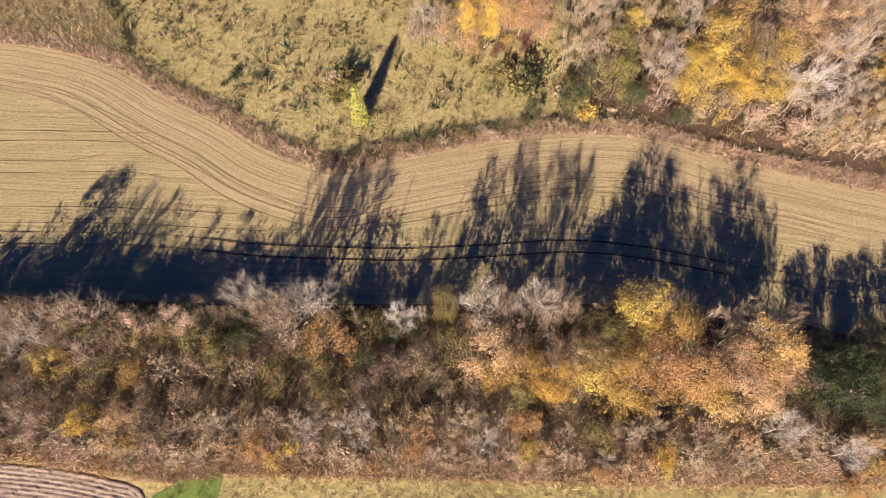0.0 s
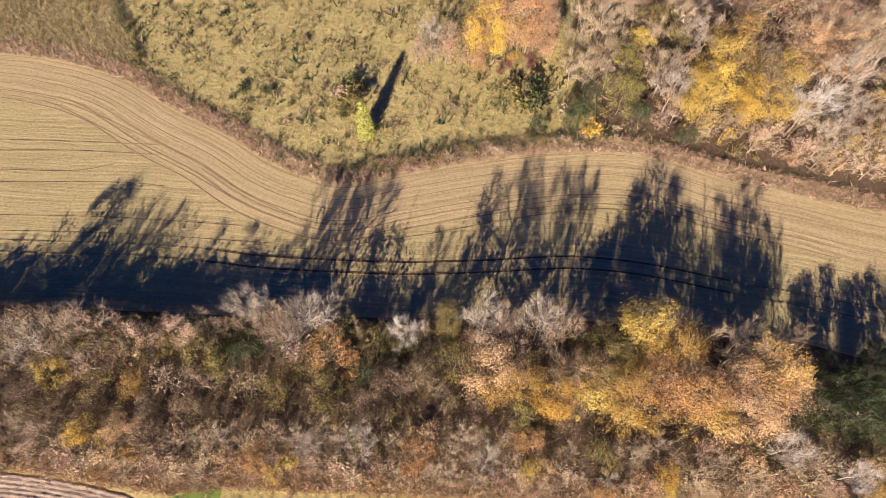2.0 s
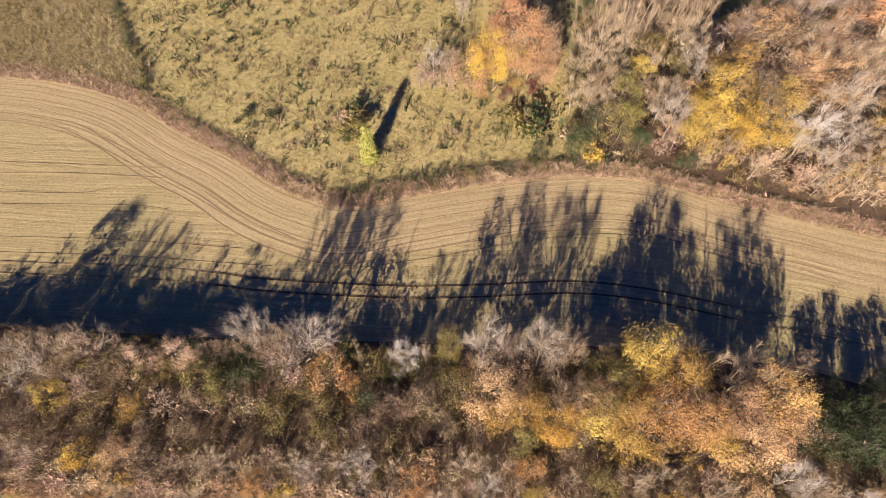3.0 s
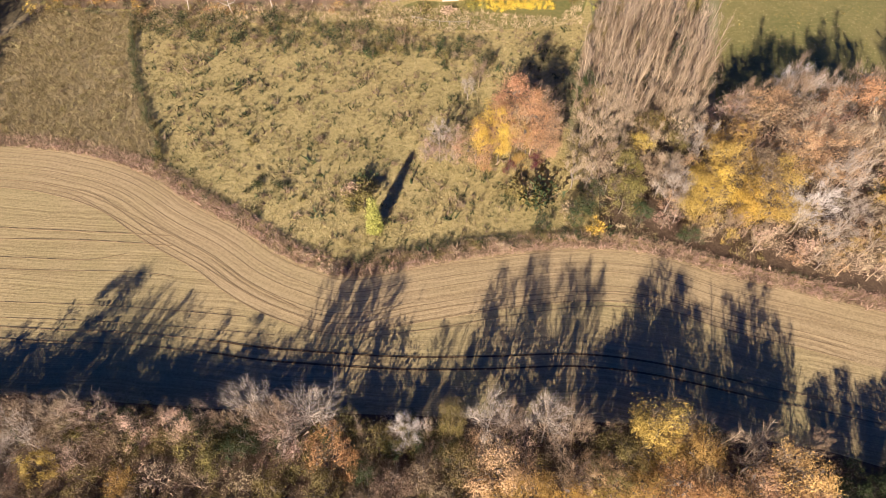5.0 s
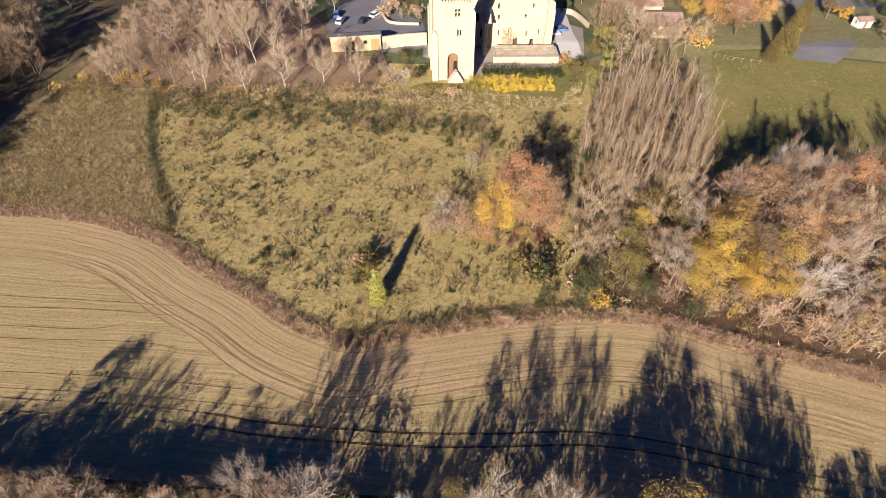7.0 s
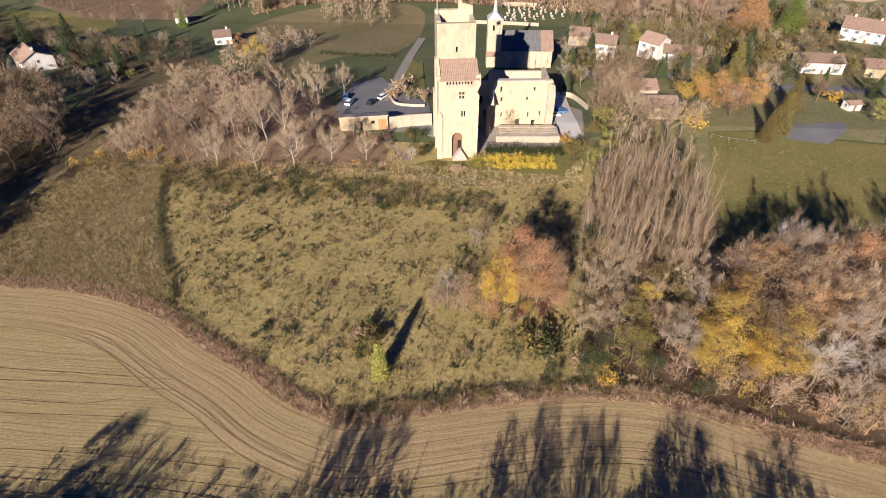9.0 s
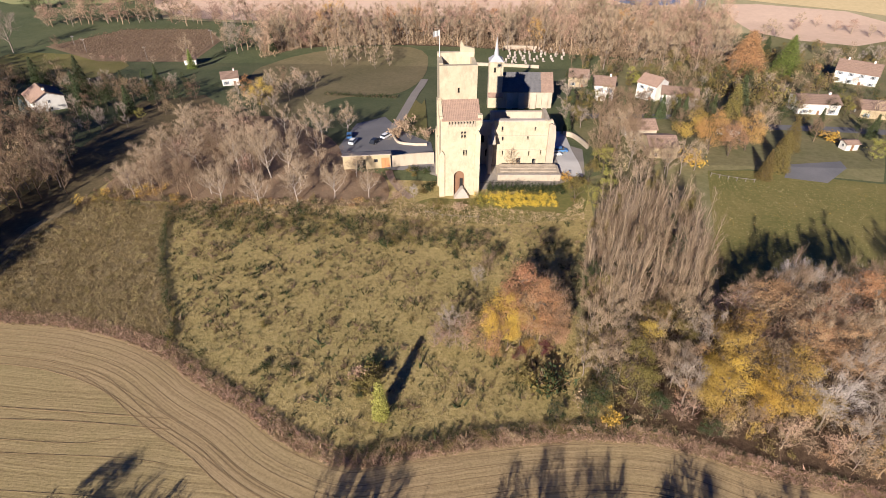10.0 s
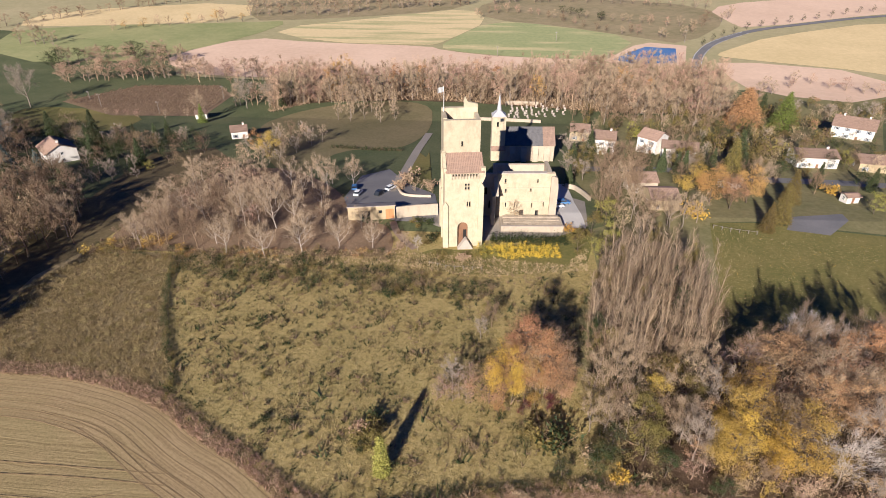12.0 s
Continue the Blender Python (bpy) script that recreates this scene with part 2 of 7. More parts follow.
LEAF = {
    "gold": leaf_mat("gold_leaf", (0.3, 0.2, 0.045), (0.41, 0.275, 0.06), (0.5, 0.345, 0.09)),
    "yellow": leaf_mat("yellow_leaf", (0.4, 0.245, 0.035), (0.51, 0.325, 0.05), (0.6, 0.41, 0.085)),
    "orange": leaf_mat("orange_leaf", (0.3, 0.165, 0.055), (0.43, 0.245, 0.085), (0.54, 0.325, 0.125)),
    "peach": leaf_mat("peach_leaf", (0.35, 0.215, 0.105), (0.46, 0.29, 0.145), (0.56, 0.375, 0.2)),
    "rust": leaf_mat("rust_leaf", (0.3, 0.155, 0.075), (0.43, 0.23, 0.11), (0.55, 0.325, 0.16)),
    "brown": leaf_mat("brown_leaf", (0.13, 0.09, 0.052), (0.205, 0.142, 0.083), (0.3, 0.215, 0.125)),
    "olive": leaf_mat("olive_leaf", (0.111, 0.089, 0.026), (0.170, 0.132, 0.038), (0.241, 0.184, 0.056)),
    "green": leaf_mat("green_leaf", (0.026, 0.035, 0.011), (0.041, 0.053, 0.017), (0.070, 0.079, 0.026)),
    "lime": leaf_mat("lime_leaf", (0.22, 0.21, 0.045), (0.3, 0.28, 0.06), (0.38, 0.345, 0.085)),
    "purple": leaf_mat("purple_leaf", (0.088, 0.026, 0.025), (0.130, 0.040, 0.035), (0.179, 0.061, 0.045)),
    "fir": leaf_mat("fir_needle", (0.03, 0.04, 0.016), (0.06, 0.075, 0.03), (0.11, 0.125, 0.05), 0.1),
    "blue_fir": leaf_mat("blue_needle", (0.05, 0.075, 0.07), (0.09, 0.12, 0.11), (0.15, 0.18, 0.16), 0.1),
    "bright_fir": leaf_mat("bright_needle", (0.1, 0.135, 0.025), (0.18, 0.225, 0.045), (0.27, 0.305, 0.07), 0.15),
    "straw": leaf_mat("dry_stem", (0.34, 0.24, 0.14), (0.48, 0.355, 0.215), (0.61, 0.46, 0.3)),
    "grass": leaf_mat("meadow_tuft", (0.07, 0.062, 0.022), (0.205, 0.165, 0.062), (0.39, 0.31, 0.15)),
    "dry_grass": leaf_mat("dry_meadow_blade", (0.26, 0.21, 0.085), (0.4, 0.32, 0.14), (0.53, 0.43, 0.215)),
    "blossom": leaf_mat("yellow_blossom", (0.48, 0.335, 0.03), (0.6, 0.43, 0.04), (0.68, 0.52, 0.08)),
    "pink": leaf_mat("pink_dry_leaf", (0.33, 0.205, 0.14), (0.44, 0.285, 0.2), (0.54, 0.37, 0.265)),
}
TWIG = {
    "beige": bark_mat("beige_twig", (0.20, 0.145, 0.085), (0.50, 0.38, 0.24)),
    "grey": bark_mat("grey_twig", (0.17, 0.135, 0.10), (0.48, 0.395, 0.30)),
    "white": bark_mat("white_twig", (0.36, 0.31, 0.26), (0.54, 0.48, 0.41)),
    "brown": bark_mat("brown_twig", (0.11, 0.075, 0.042), (0.34, 0.235, 0.14)),
    "ash": bark_mat("ash_twig", (0.13, 0.095, 0.068), (0.38, 0.285, 0.20)),
    "limb": bark_mat("grey_limb_bark", (0.17, 0.135, 0.105), (0.33, 0.27, 0.215)),
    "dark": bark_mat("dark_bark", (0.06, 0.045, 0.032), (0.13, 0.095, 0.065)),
}
LIMESTONE = built_mat("limestone", (0.33, 0.275, 0.175), (0.545, 0.475, 0.325), (0.24, 0.19, 0.13), scale=0.6)
OLD_STONE = built_mat("weathered_stone", (0.36, 0.30, 0.22), (0.50, 0.42, 0.31), (0.22, 0.175, 0.125), scale=0.5)
PALE_RENDER = built_mat("white_render", (0.62, 0.58, 0.51), (0.72, 0.69, 0.63), (0.48, 0.44, 0.37), vary=0.1)
OCHRE_RENDER = built_mat("ochre_render", (0.40, 0.32, 0.185), (0.50, 0.40, 0.24), (0.30, 0.23, 0.14))
TILE = built_mat("clay_tile", (0.19, 0.125, 0.09), (0.29, 0.20, 0.145), (0.13, 0.09, 0.065), scale=1.2, bump=0.6, vary=0.5)
SLATE = built_mat("shaded_slate", (0.07, 0.07, 0.075), (0.13, 0.125, 0.125), (0.05, 0.05, 0.05), scale=1.0, vary=0.4)
LEAD = built_mat("grey_zinc", (0.36, 0.36, 0.37), (0.48, 0.48, 0.48), (0.26, 0.25, 0.25), rough=0.5)
PAVING = built_mat("pale_paving", (0.33, 0.29, 0.24), (0.44, 0.385, 0.32), (0.25, 0.21, 0.17))
WOOD_DOOR = built_mat("brown_door_wood", (0.16, 0.085, 0.045), (0.26, 0.14, 0.075), (0.09, 0.05, 0.03))
ORANGE_WOOD = built_mat("orange_wood", (0.40, 0.17, 0.06), (0.52, 0.25, 0.10), (0.26, 0.11, 0.05))
OLD_WOOD = built_mat("grey_pole_wood", (0.16, 0.14, 0.115), (0.26, 0.23, 0.195), (0.1, 0.09, 0.075))
# near-black for solid panels that stand in for unlit interiors
DARK = plain_mat("opening_shade", (0.015, 0.014, 0.013), 0.9)
IRON = plain_mat("dark_iron", (0.05, 0.05, 0.05), 0.5, 0.6)
GLASS = plain_mat("window_glass", (0.03, 0.035, 0.045), 0.08)
SHUTTER = plain_mat("grey_blue_shutter", (0.22, 0.26, 0.30), 0.6)
WHITE = plain_mat("white_paint", (0.78, 0.77, 0.74), 0.35)
CAR_PAINT = {"white": plain_mat("white_car_paint", (0.76, 0.77, 0.78), 0.25), "blue": plain_mat("blue_car_paint", (0.10, 0.22, 0.45), 0.25),
             "dark": plain_mat("dark_car_paint", (0.03, 0.035, 0.045), 0.25), "silver": plain_mat("silver_car_paint", (0.5, 0.52, 0.54), 0.3, 0.5)}
RUBBER = plain_mat("tyre_rubber", (0.02, 0.02, 0.02), 0.8)


def water_mat():
    m, n, l, p = material("pond_water")
    pos = n.new("ShaderNodeNewGeometry").outputs["Position"]
    f = noise_at(n, l, pos, 0.05, 4)
    l.new(ramp(n, l, f, [(0.35, (0.10, 0.19, 0.34)), (0.65, (0.16, 0.27, 0.46))]), p.inputs["Base Color"])
    p.inputs["Roughness"].default_value = 0.12
    bumped(n, l, p, noise_at(n, l, pos, 0.8, 4), 0.1, 0.1)
    return m


WATER = water_mat()


# ---- shapes ----
def terrain(x, y):
    """Level to the castle, falling behind it into a shallow valley, then rising to low hills."""
    return -0.10 * (min(max(y, 150.0), 270.0) - 150.0) + 0.045 * (min(max(y, 360.0), 900.0) - 360.0)


def mesh_from(name, verts, faces):
    me = bpy.data.meshes.new(name)
    me.from_pydata([tuple(v) for v in verts], [], [tuple(f) for f in faces])
    me.update()
    return me


def arrays_mesh(name, verts, faces):
    """A mesh of equal-sided faces from arrays."""
    me = bpy.data.meshes.new(name)
    k = faces.shape[1]
    me.vertices.add(len(verts))
    me.vertices.foreach_set("co", np.ascontiguousarray(verts, dtype=np.float32).ravel())
    me.loops.add(faces.size)
    me.loops.foreach_set("vertex_index", faces.astype(np.int32).ravel())
    me.polygons.add(len(faces))
    me.polygons.foreach_set("loop_start", np.arange(0, faces.size, k, dtype=np.int32))
    me.update(calc_edges=True)
    return me


def put(name, me, mat, parent=None, label="", at=None):
    """Links a mesh as one object, under a thing or on its own."""
    if mat is not None and not me.materials:
        me.materials.append(mat)
    ob = new(name, me)
    if parent is not None:
        ob.parent = parent
    if at is not None:
        ob.matrix_basis = at
    return tagged(ob, label)


def part(name, bm, mat, parent, label=""):
    me = bpy.data.meshes.new(name)
    bm.to_mesh(me)
    bm.free()
    return put(name, me, mat, parent, label)


def thing(name, at, label, category, group="", kind=""):
    ob = new(name)
    ob.matrix_basis = at
    ob.empty_display_size = 0.5
    return tagged(ob, label, category, group, kind)


def region(name, pts, mat, lift, label, category="field", rounds=0):
    """A flat piece of the ground's cover, laid on the terrain; rounds: how often its corners are cut round."""
    for _ in range(rounds):
        pts = [tuple(a[k] * (1 - t) + b[k] * t for k in (0, 1)) for a, b in zip(pts, pts[1:] + pts[:1]) for t in (0.25, 0.75)]
    bm = bmesh.new()
    bm.faces.new([bm.verts.new((x, y, 0)) for x, y in pts])
    for cut in (150, 270, 360, 900):
        bmesh.ops.bisect_plane(bm, geom=bm.verts[:] + bm.edges[:] + bm.faces[:], plane_co=(0, cut, 0), plane_no=(0, 1, 0))
    bmesh.ops.recalc_face_normals(bm, faces=bm.faces)
    bmesh.ops.triangulate(bm, faces=bm.faces)
    for v in bm.verts:
        v.co.z = terrain(v.co.x, v.co.y) + lift
    for f in bm.faces:
        if f.normal.z < 0:
            f.normal_flip()
    ob = part(name, bm, mat, None)
    return tagged(ob, label, category, kind="structure")


def spline(pts, step):
    """Points at even steps along a smooth line through pts."""
    p = np.array(pts, float)
    p = np.vstack([2 * p[0] - p[1], p, 2 * p[-1] - p[-2]])
    fine = []
    for i in range(1, len(p) - 2):
        for t in np.linspace(0, 1, 24, endpoint=False):
            fine.append(0.5 * (2 * p[i] + (p[i + 1] - p[i - 1]) * t + (2 * p[i - 1] - 5 * p[i] + 4 * p[i + 1] - p[i + 2]) * t ** 2
                               + (3 * p[i] - p[i - 1] - 3 * p[i + 1] + p[i + 2]) * t ** 3))
    fine = np.array(fine + [p[-2]])
    s = np.concatenate([[0], np.cumsum(np.linalg.norm(np.diff(fine, axis=0), axis=1))])
    at = np.arange(0, s[-1], step)
    return np.column_stack([np.interp(at, s, fine[:, k]) for k in range(p.shape[1])])


def normals(line, soften=0):
    d = np.gradient(line, axis=0)
    n = np.column_stack([d[:, 1], -d[:, 0]])
    for _ in range(soften):
        n[1:-1] = (n[:-2] + n[1:-1] + n[2:]) / 3
    return n / np.linalg.norm(n, axis=1)[:, None]


def ribbon(name, line, offsets, heights, mat, soften=0):
    """A strip that follows a line: its cross-section in offsets (to the right) and heights."""
    n = normals(line, soften)
    k = len(offsets)
    verts = [(*(p + q * o), terrain(*(p + q * o)) + z) for p, q in zip(line, n) for o, z in zip(offsets, heights)]
    faces = [(i * k + j, i * k + j + 1, (i + 1) * k + j + 1, (i + 1) * k + j) for i in range(len(line) - 1) for j in range(k - 1)]
    me = mesh_from(name, verts, faces)
    s = np.concatenate([[0], np.cumsum(np.linalg.norm(np.diff(line, axis=0), axis=1))])
    uv = me.uv_layers.new(name="rows")
    for lp in me.loops:
        i, j = divmod(lp.vertex_index, k)
        uv.data[lp.index].uv = (s[i], offsets[j])
    me.flip_normals()
    if me.polygons[0].normal.z < 0:
        me.flip_normals()
    return put(name, me, mat)


# ---- the ground and the fields ----
def base_ground():
    bm = bmesh.new()
    rows = [[bm.verts.new((x, y, terrain(x, y))) for x in (-3000, 3000)] for y in (-1500, 0, 150, 270, 360, 900, 4000)]
    for a, b in zip(rows, rows[1:]):
        bm.faces.new((a[0], a[1], b[1], b[0]))
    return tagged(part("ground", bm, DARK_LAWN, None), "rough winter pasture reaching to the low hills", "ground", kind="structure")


base_ground()
HEDGE_LINE = spline([(-230, 84), (-160, 82), (-110, 78)] + [(-78.1, 76.3), (-67.6, 74.6), (-60.1, 72.4), (-53.6, 69.4), (-44.7, 63.7), (-35.4, 58.8),
    (-28.3, 54.0), (-22.6, 51.3), (-16.3, 49.7), (-8.4, 51.6), (1.4, 53.8), (10.5, 55.5),
    (19.7, 56.6), (28.8, 56.4), (35.9, 54.9), (43.5, 52.0), (53.5, 49.5), (60.1, 47.6),
    (68.0, 45.6)] + [(100, 37), (150, 25), (230, 6)], 1.0)
TRAM_LINE = spline([(-230, 40), (-120, 39)] + [(-65.1, 36.8), (-48.4, 36.6), (-35.0, 35.7), (-30.0, 35.1), (-23.3, 34.6), (-6.9, 34.1),
    (5.4, 34.6), (17.8, 35.4), (28.4, 34.5), (41.7, 31.7), (62.1, 27.6)] + [(110, 17), (160, 4), (230, -16)], 1.0)
BELT_NORTH = [(-230, 29), (-120, 28), (-62, 27.5), (-30, 26.5), (0, 26.5), (25, 26.5), (48, 24), (62, 20), (110, 9), (230, -25)]

tagged(ribbon("crop_field", TRAM_LINE, list(np.linspace(-52, 22, 24)), [0.03] * 24, CROP),
       "tan drilled field with faint green rows and tramlines", "field", kind="structure")
tagged(ribbon("headland", HEDGE_LINE, list(np.linspace(-1.5, 11.5, 8)), [0.06] * 8, HEADLAND, 25),
       "tan headland with drill lines curving along the hedge", "field", kind="structure")

region("meadow", [tuple(p) for p in HEDGE_LINE[::4] if p[0] < 110] + [(120, 100), (40, 136), (26, 136), (-20, 136), (-230, 136)], MEADOW, 0.09,
       "olive and straw-coloured rough meadow grass with dark tufts", "meadow")
region("scrub_ground", [(-89.8, 76.1), (-81.0, 76.4), (-66.8, 75.0), (-54.0, 70.6), (-57.5, 79.0), (-63.2, 89.9),
    (-70.0, 102.8), (-76.6, 120.0), (-100.0, 121.4), (-105.5, 107.6), (-104.4, 95.1)] + [(-125, 90), (-125, 78)], SCRUB_SOIL, 0.12,
       "brown dry scrub ground beside the meadow", "scrub")
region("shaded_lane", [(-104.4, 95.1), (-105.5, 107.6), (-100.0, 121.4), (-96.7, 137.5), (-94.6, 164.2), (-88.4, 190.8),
    (-106.2, 211.7), (-126.4, 201.4), (-120.0, 162.1), (-115.3, 132.9), (-117.4, 111.9)] + [(-150, 100), (-150, 80), (-125, 80)], SHADED_LANE_GRASS, 0.15,
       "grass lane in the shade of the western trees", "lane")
region("orchard_ground", [(-98.5, 121.5), (-77.0, 120.9), (-54.8, 120.9), (-31.6, 121.6), (-20.1, 122.4), (-24.2, 140.5),
    (-34.4, 139.2), (-45.2, 168.4), (-76.0, 191.9), (-95.5, 170.1), (-96.9, 141.0)], BARE_EARTH, 0.16,
       "red-brown leaf-strewn earth under bare trees", "ground", rounds=2)
region("wood_floor", [(24, 58.6), (30, 57.4), (44, 53.2), (54, 50.6), (70, 46.4), (110, 35.8), (120, 60), (110, 88), (52, 88), (40, 84), (26, 76)], LITTER, 0.112, "brown leaf litter under the wood", "ground")
region("belt_ground", BELT_NORTH + [(230, -40), (60, 3.2), (30, 3.4), (0, 3.9), (-25, 4.6), (-34, 3.6), (-45, 6.2), (-60, 7.2), (-230, 10)], LITTER, 0.08,
       "brown leaf litter under the tree belt", "ground")
region("belt_margin", [(-120, 10), (-60, 7.4), (-34, 4.4), (-25, 5.2), (0, 4.4), (30, 3.9), (66, 3.4), (66, 5.6), (30, 6.0), (0, 6.6), (-34, 6.8), (-60, 9.2), (-120, 12)], BARE_EARTH, 0.095, "pale leaf-strewn soil under the scrub", "ground")
region("grass_strip", [(230, -40), (60, 3.2), (30, 3.4), (0, 3.9), (-25, 4.6), (-34, 3.6), (-38, -10), (60, -20), (230, -60)], MEADOW, 0.07,
       "straw and green grass strip beside the tree belt", "grass strip")
region("green_crop_corner", [(-35.1, 1.9), (-32.7, 3.5), (-30.1, 4.5), (-27.8, 5.2), (-26.9, 4.1), (-27.2, 1.7)] + [(-26, -6), (-36, -6)], GREEN_CROP, 0.11,
       "bright green patch of young winter cereal", "field")
region("lawn", [(65.7, 146.4), (77.5, 147.2), (110.4, 141.2)] + [(150, 140), (150, 88)] + [(80.5, 89.7), (50.0, 87.7)], LAWN, 0.12, "mown green lawn scattered with yellow leaves", "lawn")
region("grove_floor", [(20, 84), (32, 79), (50, 87), (66.2, 146.9), (62, 148), (40.9, 145.4), (31, 140), (30, 118), (22, 100)], GARDEN_GRASS, 0.115, "worn grass and fallen leaves under the tall grove", "ground")
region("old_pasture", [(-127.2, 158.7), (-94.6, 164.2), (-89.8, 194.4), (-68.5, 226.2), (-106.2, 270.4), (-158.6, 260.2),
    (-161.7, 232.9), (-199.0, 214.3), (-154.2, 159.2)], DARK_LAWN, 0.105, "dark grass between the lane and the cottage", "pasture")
region("tower_garden", [(-14.1, 127.0), (1.3, 126.6), (24.1, 135.5), (29.8, 144.1), (31.2, 133.0), (26.9, 118.8),
    (1.4, 114.6), (-13.8, 117.4)], LAWN, 0.14, "green garden strip below the tower", "garden", rounds=1)
region("courtyard", [(-41.3, 151.7), (-40.0, 179.9), (-31.5, 188.6), (-23.5, 173.2), (-13.2, 162.8), (-9.9, 141.5),
    (-22.8, 141.7)] , ASPHALT, 0.13, "grey gravel car park by the barn", "car park")
region("castle_terrace_ground", [(-12, 140), (2, 132), (26, 136), (31, 142), (33, 160), (24, 168), (-10, 165)], GRAVEL, 0.135, "pale gravel round the ruined hall", "ground")
region("castle_lawn", [(-19.4, 212.6), (-14.8, 171.0), (-23.7, 175.0), (-25.4, 216.4)] + [(-20, 205)], LAWN, 0.17, "bright green lawn beside the drive", "lawn")
region("north_pasture", [(-105.3, 268.0), (-69.8, 300.5), (-25.7, 303.4), (-21.9, 257.2), (-25.7, 230.1), (-33.3, 215.6),
    (-53.6, 213.8), (-59.5, 193.3), (-59.9, 167.2), (-76.0, 191.9), (-94.4, 223.9)], PALE_PASTURE, 0.11, "pale pasture with long tree shadows", "pasture", rounds=2)
tagged(ribbon("drive", spline([(-27.8, 164.3), (-26.0, 181.1), (-25.1, 200.1), (-24.1, 219.1), (-23.0, 232.3), (-22.2, 244.8)] , 1.0), [-1.6, 1.6], [0.19, 0.19], GRAVEL), "pale gravel drive to the tower", "drive", kind="structure")
tagged(ribbon("curved_path", spline([(27.4, 140.6), (27.4, 147.4), (26.7, 157.4), (26.6, 167.7), (26.5, 177.4)], 1.0), [-3.0, 3.0], [0.18, 0.18], CONCRETE), "pale concrete path curving beside the ruin", "path", kind="structure")
tagged(ribbon("ramp_path", spline([(-23.5, 141.2), (-21.8, 136.0), (-18.8, 130.5), (-15.2, 126.0)], 1.0), [-1.0, 1.0], [0.2, 0.2], PLOUGH), "pale trodden earth ramp below the barn", "path", kind="structure")
region("paved_court", [(85.4, 143.4), (90.4, 151.9), (106.5, 155.5), (105.4, 150.1), (95.8, 140.9)], ASPHALT, 0.16, "grey paved court on the lawn", "court")
tagged(ribbon("road", spline([(37.6, 194.6), (51.9, 195.8), (71.8, 195.5), (96.2, 187.7), (136.4, 183.8)] + [(200, 168)], 2.0), [-3, 3], [0.16, 0.16], ASPHALT), "grey village road", "road", kind="structure")
region("village_ground", [(31.4, 194.1), (35.0, 166.8), (40.9, 144.8), (65.1, 147.4), (65.7, 146.4), (77.8, 147.9),
    (111.0, 142.2), (225.0, 331.0), (163.5, 351.3), (124.7, 288.3), (59.7, 284.0)], GARDEN_GRASS, 0.108, "pale worn grass round the village houses", "ground")
# far fields
region("hillside", [(-1500, 480), (-400, 470), (-240, 440), (-190, 350), (-90, 338), (1500, 335), (1500, 3000), (-1500, 3000)], PALE_HILL, 0.06, "pale grass of the far hillsides", "hillside")
region("field_margin", [(-120, 12), (-60, 8.2), (-34, 4.6), (-25, 5.2), (-25, -12), (-120, -12)], MEADOW, 0.06, "dry grass margin round the ploughed corner", "grass margin")
region("bare_field", [(-218.6, 399.3), (-182.1, 455.7), (-124.4, 440.4), (-38.6, 434.7), (-27.7, 422.1), (18.5, 406.1),
    (85.0, 402.5), (53.7, 376.4), (-88.3, 355.3), (-157.0, 346.5), (-203.8, 368.8)], FAR_PINK, 0.15, "pale pinkish bare field on the slope", "field", rounds=1)
region("green_field", [(-29.3, 445.5), (7.6, 526.5), (59.3, 508.8), (119.9, 467.8), (85.2, 403.9), (18.6, 407.6),
    (-27.8, 423.7)], GREEN_STRIPED, 0.21, "green winter field edged in straw", "field", rounds=1)
region("stubble_field", [(-178.0, 483.8), (-78.3, 541.6), (-13.5, 582.0), (6.6, 526.5), (-29.3, 445.5), (-38.7, 436.3),
    (-124.9, 442.2)], STRAW_STRIPED, 0.20, "golden stubble field on the hillside", "field", rounds=1)
region("hill_pasture", [(-325.6, 375.9), (-386.4, 456.6), (-361.4, 482.9), (-201.3, 509.0), (-164.2, 517.8), (-182.1, 455.7),
    (-218.6, 399.3), (-237.1, 380.7)], FAR_GREEN, 0.18, "pale green hillside pasture", "field", rounds=1)
region("upper_field", [(-399.6, 487.5), (-400.3, 549.1), (-231.8, 610.3), (-202.9, 513.5), (-361.4, 482.9)], FAR_STRAW, 0.14, "pale upper field below the woods", "field", rounds=1)
region("vineyard_ground", [(-224.8, 290.3), (-199.4, 324.9), (-152.9, 327.9), (-137.3, 307.2), (-137.8, 270.1), (-182.8, 267.2)], BARE_EARTH, 0.14, "brown vineyard earth", "vineyard")
region("shaded_field", [(-202.7, 218.8), (-237.7, 261.9), (-234.3, 281.3), (-191.7, 277.1), (-164.2, 266.3), (-161.1, 238.4),
    (-182.6, 225.7)], LAWN, 0.12, "green field in the evening shade", "field", rounds=1)
region("tan_field", [(157.6, 407.8), (253.0, 379.8), (213.3, 310.7), (155.5, 331.0), (152.2, 375.5)], FAR_PINK, 0.13, "pinkish tan field beside the village", "field", rounds=1)
region("straw_field", [(162.0, 421.4), (182.5, 441.4), (220.5, 476.8), (343.9, 541.2)] + [(420, 520), (300, 330)] + [(253.7, 381.1), (166.7, 412.7)], FAR_STRAW, 0.17, "pale straw field beside the road", "field", rounds=1)
region("hill_field", [(209.3, 590.1), (267.3, 634.2), (418.8, 674.3)] + [(460, 600)] + [(363.7, 576.4), (213.6, 504.0), (209.1, 529.8)], FAR_PINK, 0.14, "pale field on the hill above the road", "field", rounds=1)
